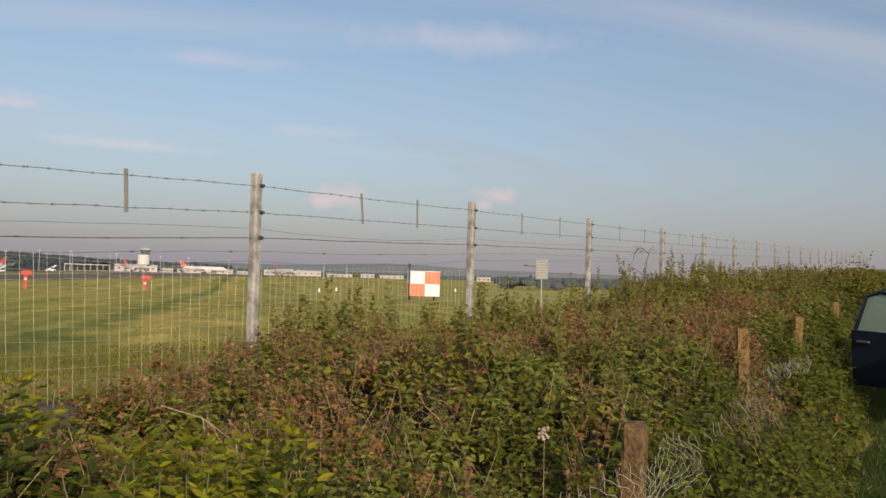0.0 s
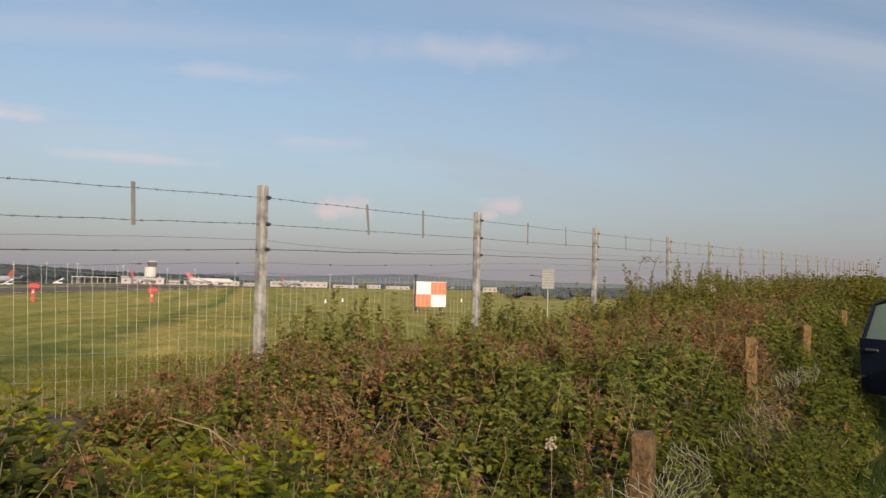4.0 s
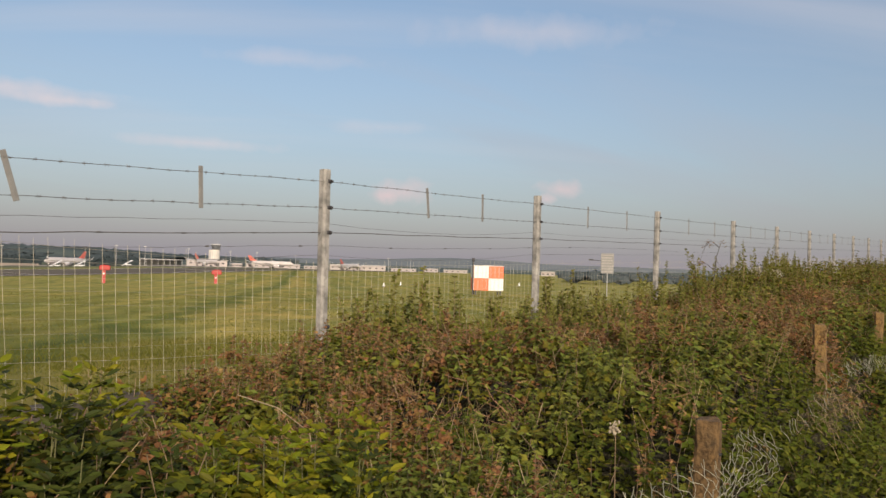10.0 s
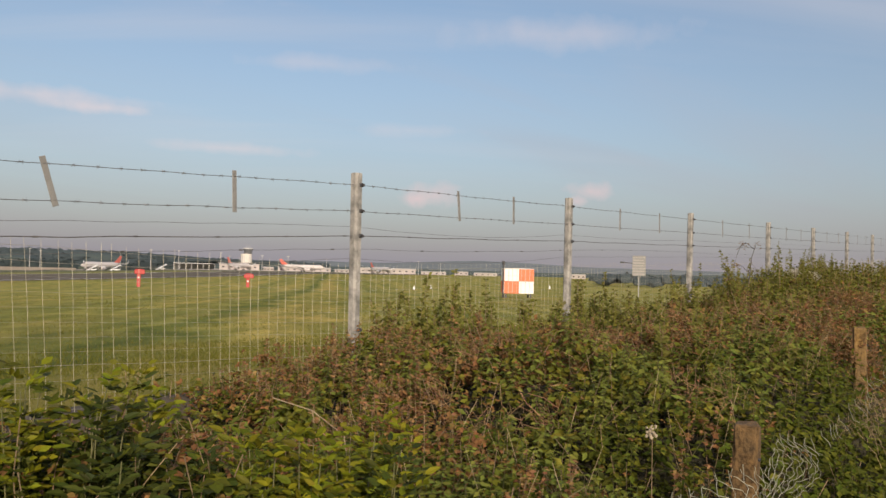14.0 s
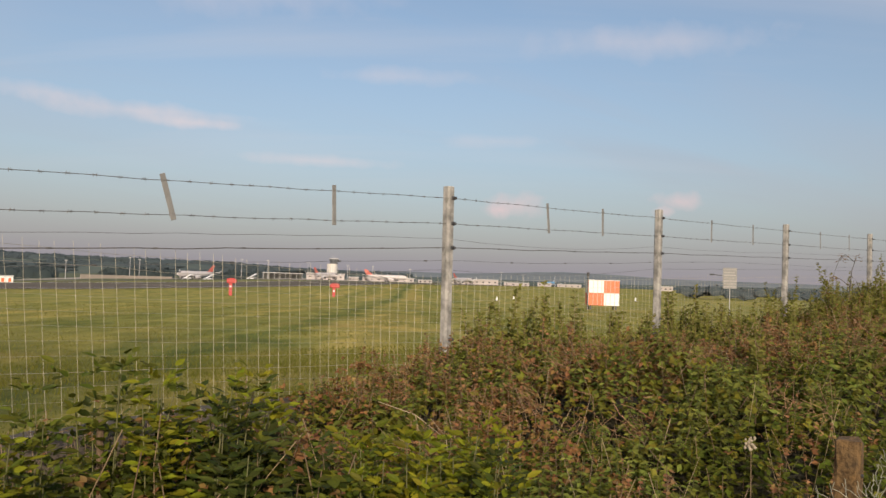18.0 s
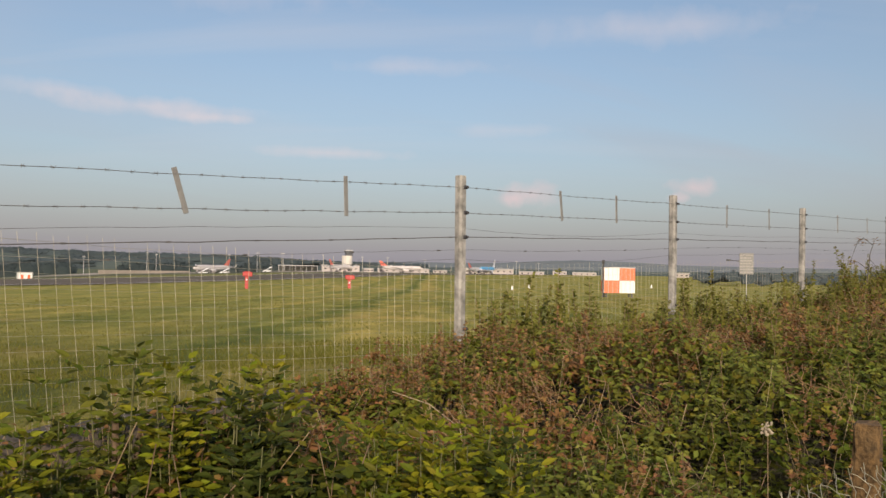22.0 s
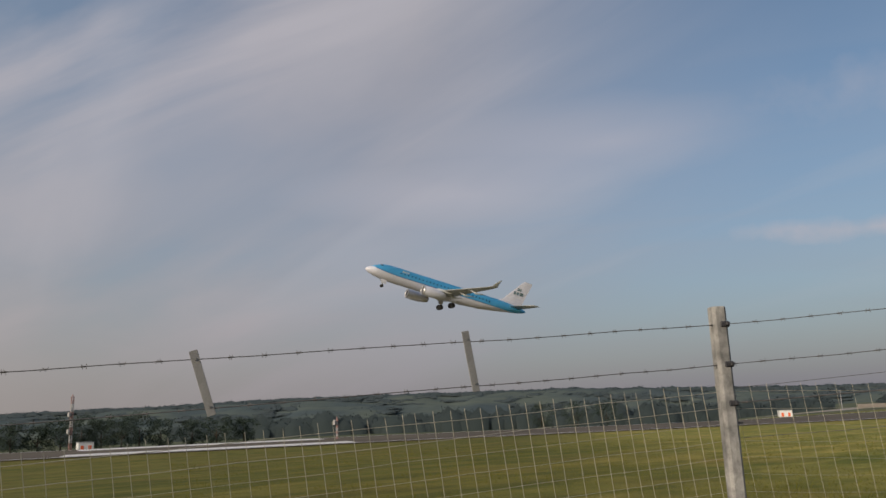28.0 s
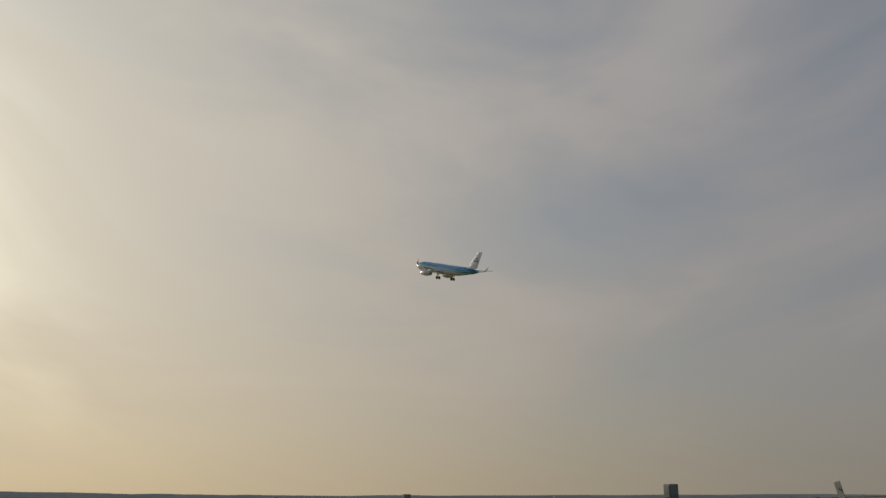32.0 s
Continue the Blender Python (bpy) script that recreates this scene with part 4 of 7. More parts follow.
    bulk("bleached_stalks", vs, fs, surf("bleached_straw", (0.24, 0.18, 0.10), (0.42, 0.34, 0.21), 14.0, 0.8, 0, 0.0, 80.0, 0.5, 0.3), bush, "bleached straw stalks", "", "stuff")
    # brown plumes of seed heads in drifts, and green spires along the far hedge
    plumes, spires = Leaves(), Leaves()
    vs, fs = [], []
    for k in range(5200):
        far = k % 4 == 3
        if far:
            x, y = rng.uniform(5.0, 34.0), rng.uniform(-3.4, 0.2)
        else:
            x, y = -3.4 + 13.0 * rng.random() ** 1.3, rng.uniform(-3.4, 0.05)
            if lump(x, y, 0.8, 3.3) + 0.5 * lump(x, y, 2.3, 8.0) + (0.16 if y > -1.6 else 0.0) + (0.35 if -1.4 < x < 2.5 and y > -1.1 else 0.0) < 0.14:
                continue
        top, _ = bramble_top(x, y)
        a = Vector((rng.gauss(0, 0.16), rng.gauss(0, 0.16), 1)).normalized()
        ln = rng.uniform(0.2, 0.36) * ((1.75 if x > 11 else 1.25) if far else 1.0)
        c = Vector((x, y, top - 0.14))
        ribbon(vs, fs, [c, c + a * ln * 0.6, c + a * ln], 0.0016, 3)
        L = spires if far else plumes
        for j in range(12 if far else 22):
            f = rng.uniform(0.35, 1.0)
            p = c + a * ln * f + rand_dir(rng, (-0.5, 0.5)) * (0.026 * (1.25 - f))
            L.add(p, rand_dir(rng, (-0.3, 0.9)), Vector((rng.gauss(0, 0.5), rng.gauss(0, 0.5), 1)), rng.uniform(0.03, 0.06) if far else rng.uniform(0.016, 0.034), 0.42)
    bulk("plume_stems", vs, fs, STEM, bush, "", "", "stuff")
    plumes.make("seed_heads", leafy("brown_seed_head", (0.20, 0.108, 0.044), (0.37, 0.215, 0.098), 0.4, 0.3), bush, "red-brown withered seed heads")
    spires.make("green_spires", LEAF, bush)
    # nettles: upright stems with pairs of drooping leaves, in drifts
    rng = random.Random(31)
    fresh, shaded = Leaves(), Leaves()
    vs, fs = [], []
    for k in range(5200):
        x, y = -2.7 + 14.0 * rng.random() ** 1.35, rng.uniform(-4.2, -0.15)
        if y < -4.3 + 0.02 * max(x, 0) or (x < -2.0 and y < -3.9) or lump(x, y, 0.75, 3.3) + rng.gauss(0, 0.14) > (0.24 if y < -2.6 else 0.05):
            continue
        top, edge = bramble_top(x, y)
        grow = 1.0 if x < 3 else 1.25 if x < 7 else 1.6
        a = Vector((rng.gauss(0, 0.17), rng.gauss(-0.06, 0.17), 1)).normalized()
        ln = rng.uniform(0.20, 0.34)
        c = Vector((x, y, top + 0.05 + 0.05 * rng.random() - ln + 0.10 * max(0.0, lump(x, y, 1.6, 14.0))))
        ribbon(vs, fs, [c, c + a * ln * 0.5, c + a * ln], 0.0014, 3)
        # nettles meant to stand in shade take a darker leaf colour
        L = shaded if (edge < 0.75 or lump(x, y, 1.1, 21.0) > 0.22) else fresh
        turn = rng.uniform(0, 3.14)
        for j in range(6):
            f = 0.25 + 0.15 * j
            turn += 1.57 + rng.uniform(-0.3, 0.3)
            size = 0.074 * grow * rng.uniform(0.8, 1.15) * (1.0 if j < 3 else 1.15 - 0.14 * j)
            for half in (0.0, 3.14):
                w = Vector((math.cos(turn + half), math.sin(turn + half), 0.30 * j / 5 - 0.42 + rng.uniform(-0.2, 0.2))).normalized()
                L.add(c + a * ln * f, w, Vector((rng.gauss(-0.35, 0.3), rng.gauss(-0.4, 0.3), 1)), size, 0.25, 0.07)
    bulk("nettle_stems", vs, fs, GREENSTEM, bush, "", "", "stuff")
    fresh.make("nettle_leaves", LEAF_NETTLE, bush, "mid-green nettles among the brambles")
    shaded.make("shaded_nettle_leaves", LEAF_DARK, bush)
    # tall leafy weeds standing up along the fence
    rng = random.Random(77)
    tall = Leaves()
    vs, fs = [], []
    for q in range(760):
        x = 0.35 + 18.0 * rng.random() ** 1.2
        y = float(fence_y(x)) + (rng.gauss(-0.25, 0.22) if q % 2 else rng.uniform(-2.6, 0.0))
        top, _ = bramble_top(x, y)
        a = Vector((rng.gauss(0, 0.10), rng.gauss(0, 0.10), 1)).normalized()
        ln = (rng.uniform(0.24, 0.42) + 0.34 * rng.random() ** 4) * (1.25 + 0.9 * max(0.0, lump(x, 0.0, 1.3, 41.0)))
        if q % 2 == 0 or 1.6 < x < 3.9:
            ln *= 0.66
        c = Vector((x, y, top - 0.16))
        bow = rand_dir(rng, (-0.1, 0.1)) * rng.uniform(0.0, 0.06)
        ribbon(vs, fs, [c, c + a * ln * 0.5 + bow * 0.3, c + a * ln + bow], 0.0022, 3)
        for j in range(int(ln * 120)):
            f = rng.uniform(0.15, 1.0)
            p = c + a * ln * f + bow * f * f
            tall.add(p, rand_dir(rng, (-0.3, 0.9)), Vector((rng.gauss(-0.5, 0.4), rng.gauss(-0.65, 0.4), 0.7)), rng.uniform(0.035, 0.095) * (1.25 - 0.75 * f), 0.3)
    bulk("weed_stems", vs, fs, STEM, bush, "", "", "stuff")
    tall.make("weed_leaves", LEAF_PALE, bush, "leafy green weeds along the fence")


build_thicket()


def shoot(name, x, y, top, n, mat, label, seed, spread=0.25, leaf=0.075, group="", twigs=3):
    """A leafy plant: a few upright stems with pairs of leaflets."""
    rng = random.Random(seed)
    g = float(ground_z(x, y))
    ob = thing(name, pose(x, y, g), label, "plant", group)
    L = Leaves()
    for s in range(n):
        a = rng.uniform(0, 6.283)
        q = rng.uniform(0.1, 1.0) * spread
        h = (top - g) * rng.uniform(0.72, 1.0)
        tip = Vector((math.cos(a) * q, math.sin(a) * q, h))
        mid = Vector((math.cos(a) * q * 0.3, math.sin(a) * q * 0.3, h * 0.55))
        bm = bmesh.new()
        tube(bm, [(0, 0, -0.05), mid, tip], [0.006, 0.005, 0.002], 4)
        part("stem", bm, STEM, ob)
        for k in range(20):
            f = 0.12 + 0.88 * k / 19
            c = mid * (f / 0.55) if f < 0.55 else mid.lerp(tip, (f - 0.55) / 0.45)
            for z in range(twigs + 1):
                w = rand_dir(rng, (-0.35, 0.9))
                p = c + w * rng.uniform(0.0, 0.11) * (1.15 - f)
                L.add(p, w, Vector((rng.gauss(-0.5, 0.6), rng.gauss(-0.6, 0.6), 0.8)), leaf * rng.uniform(0.55, 1.15) * (1.2 - 0.75 * f), 0.26)
    bulk("leaves", [tuple(p) for p in L.v], L.f, mat, ob, "", "", "stuff")


YOUNG = (102, 104, 105, 107, 108, 110, 112)      # the plants with fresh yellow-green leaves


def elder(x, y, top, n, seed, spread=0.2, wood=False):
    """Young elder: upright shoots with feathered leaves; an old stump where it has been cut."""
    rng = random.Random(seed)
    g = float(ground_z(x, y))
    ob = thing("elder_shoot", pose(x, y, g), ("bright yellow-green young elder shoots" if seed in YOUNG else "elder shoots coloured dark for shade") + (" round a sawn brown stem" if wood else ""), "plant", "elder shoots")
    L = Leaves()
    for q in range(n):
        a, r = rng.uniform(0, 6.283), rng.uniform(0.1, 1.0) * spread
        h = (top - g) * rng.uniform(0.78, 1.0) - 0.03
        tip = Vector((math.cos(a) * r, math.sin(a) * r, h))
        mid = Vector((math.cos(a) * r * 0.4, math.sin(a) * r * 0.4, h * 0.5))
        bm = bmesh.new()
        tube(bm, [(0, 0, -0.05), mid, tip], [0.0042, 0.0034, 0.002], 5)
        part("stem", bm, GREENSTEM, ob)
        turn = rng.uniform(0, 3.14)
        for k in range(8):
            f = k / 7
            c = mid.lerp(tip, f) + Vector((0, 0, rng.uniform(-0.02, 0.02)))
            turn += 1.57 + rng.uniform(-0.5, 0.5)
            for half in (0, math.pi + rng.uniform(-0.4, 0.4)):
                w = Vector((math.cos(turn + half), math.sin(turn + half), rng.uniform(-0.1, 0.6) + 0.6 * f)).normalized()
                ln = rng.uniform(0.09, 0.16) * (1.0 - 0.35 * f)
                for j in range(3):
                    p = c + w * ln * (0.34 + 0.33 * j) - Vector((0, 0, 0.014 * j))
                    for sgn in (-1, 1):
                        d = (Matrix.Rotation(sgn * 0.95, 3, Vector((0, 0, 1))) @ w).normalized()
                        L.add_fine(p, (d - Vector((0, 0, rng.uniform(0.0, 0.35)))).normalized(), Vector((rng.gauss(-0.3, 0.5), rng.gauss(-0.4, 0.5), 0.7)), rng.uniform(0.040, 0.058) * (1 - 0.2 * f), 0.22, 0.25)
                L.add_fine(c + w * ln * 1.05, (w - Vector((0, 0, 0.3))).normalized(), Vector((rng.gauss(-0.3, 0.4), rng.gauss(-0.4, 0.4), 1)), 0.070 * (1 - 0.2 * f), 0.22)
    # shoots outside YOUNG get darker greens in place of the corner's shade
    bulk("leaves", [tuple(p) for p in L.v], L.f, LEAF_YELLOW if seed in YOUNG else LEAF_DARK if seed in (100, 101, 109) else LEAF_SHADE, ob, "", "", "stuff")
    if wood:
        bm = bmesh.new()
        tube(bm, [(0.02, 0, -0.05), (0.0, 0.01, (top - g) * 0.4), (-0.03, 0.0, (top - g) * 0.84)], [0.021, 0.017, 0.012], 7)
        tube(bm, [(0.0, 0.01, (top - g) * 0.45), (0.06, 0.0, (top - g) * 0.8)], [0.012, 0.008], 6)
        part("old_stem", bm, OLDWOOD, ob, "sawn brown stem")


for k, (x, y, top, n, wood) in enumerate(((-3.75, -1.96, 1.53, 4, True), (-3.9, -1.79, 1.34, 3, False), (-3.62, -2.13, 1.42, 5, False), (-3.47, -2.2, 1.38, 5, False), (-3.23, -1.9, 1.36, 4, False), (-4.12, -1.92, 1.28, 4, False), (-4.27, -1.88, 1.15, 3, False),
                                       (-3.07, -2.61, 1.22, 4, False), (-2.97, -2.68, 1.26, 5, False), (-3.14, -2.5, 1.20, 3, False), (-2.79, -2.73, 1.31, 4, False), (-2.80, -2.86, 1.20, 3, False), (-2.96, -2.9, 1.14, 4, False), (-3.2, -2.2, 1.18, 4, False), (-3.55, -2.45, 1.2, 3, False))):
    elder(x, y, top + (0.05 if k in (1, 2, 3, 4, 5, 6, 13, 14) else 0.0), n + 4, 100 + k, 0.17 if top < 1.4 else 0.22, wood)
WEEDS = [(0.75, -0.1, 1.63), (1.3, 0.0, 1.5), (1.85, -0.1, 1.74), (2.75, 0.0, 1.6), (3.81, -0.1, 1.79), (4.33, -0.1, 1.66), (6.14, -0.1, 1.74), (-2.1, -0.25, 1.25), (-4.2, -0.37, 1.24), (-4.3, -0.30, 1.1), (-4.08, -0.39, 1.0), (8.0, -0.2, 1.75),
         (10.08, -0.1, 1.85), (11.39, -0.1, 2.2), (14.5, -0.6, 2.2), (17.0, -1.0, 2.35), (19.5, -1.2, 2.4), (24.0, -1.5, 2.6), (29.0, -1.5, 2.7), (0.1, -0.3, 1.42), (5.4, -0.3, 1.65), (12.6, -1.2, 2.1), (15.6, -1.8, 2.2), (21.5, -2.0, 2.4), (26.5, -2.2, 2.6),
         (9.0, -2.0, 1.75), (7.2, -1.4, 1.7), (13.2, -2.4, 2.0)]
for k, (x, y, top) in enumerate(WEEDS):
    shoot("tall_weed", x, y, top, 4, LEAF_DARK if -4.5 < x < -2.9 else LEAF_PALE if k % 3 else LEAF, "tall green weed growing up through the brambles", 300 + k, 0.12, 0.095, "weeds along the fence", 7)


def build_hedge_bush(x, y, top):
    """A taller bush at the end of the hedge."""
    rng = random.Random(77)
    g = float(ground_z(x, y))
    ob = thing("hedge_bush", pose(x, y, g), "rounded green bush standing above the hedge", "bush")
    L = Leaves()
    for q in range(16):
        a, r, h = rng.uniform(0, 6.283), rng.uniform(0.1, 1.0), (top - g) * rng.uniform(0.7, 1.0)
        bm = bmesh.new()
        tip = Vector((math.cos(a) * r, math.sin(a) * r, h * (1.05 - 0.25 * r)))
        tube(bm, [(0, 0, -0.1), tip * 0.5, tip], [0.02, 0.014, 0.004], 5)
        part("branch", bm, STEM, ob)
        for _ in range(150):
            p = tip * rng.uniform(0.35, 1.02) + Vector((rng.gauss(0, 0.14), rng.gauss(0, 0.14), rng.gauss(0, 0.12)))
            L.add(p, rand_dir(rng, (-0.4, 0.8)), Vector((rng.gauss(0, 0.5), rng.gauss(0, 0.5), 1)), rng.uniform(0.07, 0.12), 0.3)
    bulk("leaves", [tuple(p) for p in L.v], L.f, LEAF, ob, "", "", "stuff")


build_hedge_bush(16.0, -3.35, 2.55)


def build_bare_branch():
    ob = thing("bare_branch", pose(-2.60, -2.49, 1.10), "pale dead branch arching out of the brambles", "branch")
    bm = bmesh.new()
    tube(bm, [(0.0, -0.04, -0.12), (0.0, 0.0, 0.06), (-0.03, 0.15, 0.14), (-0.14, 0.26, 0.19)], [0.0022, 0.0022, 0.0021, 0.0018], 6)
    part("limb", bm, surf("bleached_wood", (0.27, 0.20, 0.13), (0.40, 0.32, 0.22), 12.0, 0.8), ob)
    bm = bmesh.new()
    tube(bm, [(-0.03, 0.15, 0.14), (-0.02, 0.13, 0.02)], [0.003, 0.0015], 5)
    part("twig", bm, STEM, ob)


build_bare_branch()


def build_earth_bank():
    """The bare bank on which the fence stands beside the brambles."""
    xs = np.arange(-7.4, 0.9, 0.14)
    prof = ((-1.25, 0.0), (-0.95, 0.35), (-0.6, 0.72), (-0.3, 0.94), (0.0, 1.0), (0.35, 0.96), (1.0, 0.6), (2.0, 0.0))
    vs = []
    for x in xs:
        top = float(np.interp(x, (-7.4, -5.6, -4.4, -4.0, -3.4, -1.6, -1.0, 0.3, 0.9), (-0.35, 0.35, 0.70, 0.80, 0.84, 0.93, 0.90, 0.45, 0.1)))
        for dy, f in prof:
            y = float(fence_y(x)) + dy
            g = float(ground_z(x, y)) - 0.05
            vs.append((x, y, g + max(0.0, top - g) * f + 0.05 * lump(x, y, 2.6, 1.0) * f + 0.03 * lump(x, y, 7.0, 2.0) * f))
    n = len(prof)
    fs = [(i * n + j, (i + 1) * n + j, (i + 1) * n + j + 1, i * n + j + 1) for i in range(len(xs) - 1) for j in range(n - 1)]
    bulk("earth_bank", vs, fs, EARTH, None, "bare grey-brown earth bank below the fence", "bank", "structure", True)


build_earth_bank()


def build_dead_stalk():
    """A withered hogweed stalk with bent side shoots, rising over the brambles."""
    ob = thing("dead_hogweed", pose(8.75, -0.6, 1.4), "dark withered stalk with bent side shoots above the brambles", "plant")
    bark = surf("withered_stalk", (0.06, 0.052, 0.042), (0.11, 0.095, 0.08), 9.0, 0.9)
    bm = bmesh.new()
    tube(bm, [(0, 0, 0), (0.18, 0, 0.5), (0.34, 0.02, 0.8), (0.5, 0, 1.03)], [0.009, 0.008, 0.006, 0.004], 6)
    part("stem", bm, bark, ob)
    for pts in ([(0.2, 0, 0.54), (-0.15, 0.05, 0.66), (-0.62, 0.05, 0.65), (-0.95, 0, 0.42)], [(-0.5, 0.05, 0.66), (-0.38, 0.03, 0.85), (-0.3, 0, 1.0)], [(0.3, 0.02, 0.72), (0.55, 0, 0.62), (0.8, 0, 0.4)], [(0.42, 0, 0.95), (0.1, 0.05, 1.06), (-0.1, 0.05, 0.98)]):
        bm = bmesh.new()
        tube(bm, pts, [0.006] + [0.004] * (len(pts) - 1), 5)
        part("side_shoot", bm, bark, ob)
    rng = random.Random(6)
    for x, z in ((-0.95, 0.42), (-0.3, 1.0), (0.8, 0.4), (-0.1, 0.98), (0.5, 1.03), (-0.5, 0.66)):
        L = Leaves()
        for _ in range(14):
            L.add(Vector((x + rng.gauss(0, 0.04), rng.gauss(0, 0.04), z + rng.gauss(0, 0.03))), rand_dir(rng, (-0.6, 0.3)), Vector((rng.gauss(0, 0.4), 0, 1)), rng.uniform(0.03, 0.07), 0.25)
        L.make("shrivelled_leaf", LEAF_BROWN, ob)


build_dead_stalk()
shoot("leafy_sprig", 10.9, -0.6, 2.46, 3, LEAF_DARK, "dark leafy sprig standing above the brambles", 61, 0.35, 0.10, "", 2)


def build_cream_flowers(x, y, top, seed):
    rng = random.Random(seed)
    g = float(ground_z(x, y))
    ob = thing("meadowsweet", pose(x, y, g), "sprays of cream meadowsweet flowers on tall stalks", "plant", "meadowsweet")
    L = Leaves()
    for q in range(4):
        a, h = rng.uniform(-0.35, 0.35), (top - g) * rng.uniform(0.92, 1.0)
        bm = bmesh.new()
        tube(bm, [(0, 0, -0.05), (a * 0.5, 0, h * 0.6), (a, 0, h)], [0.007, 0.005, 0.003], 5)
        part("stalk", bm, STEM, ob)
        for _ in range(60):
            p = Vector((a + rng.gauss(0, 0.07), rng.gauss(0, 0.05), h - abs(rng.gauss(0, 0.07))))
            L.add(p, rand_dir(rng, (0.0, 1.2)), Vector((rng.gauss(0, 0.5), rng.gauss(0, 0.5), 1)), rng.uniform(0.02, 0.035), 0.45)
    bulk("flowers", [tuple(p) for p in L.v], L.f, surf("cream_petals", (0.42, 0.40, 0.30), (0.58, 0.55, 0.44), 20.0, 0.8), ob, "cream flower sprays", "", "stuff")


build_cream_flowers(12.1, -0.6, 2.14, 31)
build_cream_flowers(13.1, -0.7, 2.05, 32)


# ---------------------------------------------------------------- aeroplanes
def ring_at(x, w, up, down, zc, cut, n=12):
    """A section of the hull: half width, heights above and below its centre; its first and n-th points lie at the height cut."""
    c = max(-0.999, min(0.999, (cut - zc) / (up if cut > zc else down)))
    a0 = math.asin(c)
    angles = [a0 + (math.pi - 2 * a0) * k / n for k in range(n)] + [math.pi - a0 + (math.pi + 2 * a0) * k / n for k in range(n)]
    return [Vector((x, w * math.cos(a), zc + (up if math.sin(a) > 0 else down) * math.sin(a))) for a in angles]


def wing_mesh(sections):
    """A lifting surface: each section is leading edge point, chord, thickness."""
    bm = bmesh.new()
    rings = []
    for (x, y, z), c, t, axis in sections:
        r = []
        for f, h in ((0, 0), (0.08, 0.55), (0.35, 1.0), (0.7, 0.6), (1.0, 0.05), (0.7, -0.35), (0.35, -0.6), (0.08, -0.4)):
            off = Vector((0, h * t * c * 0.5, 0)) if axis == "y" else Vector((0, 0, h * t * c * 0.5))
            r.append(Vector((x - f * c, y, z)) + off)
        rings.append(r)
    loft(bm, rings)
    bmesh.ops.recalc_face_normals(bm, faces=bm.faces)
    return bm


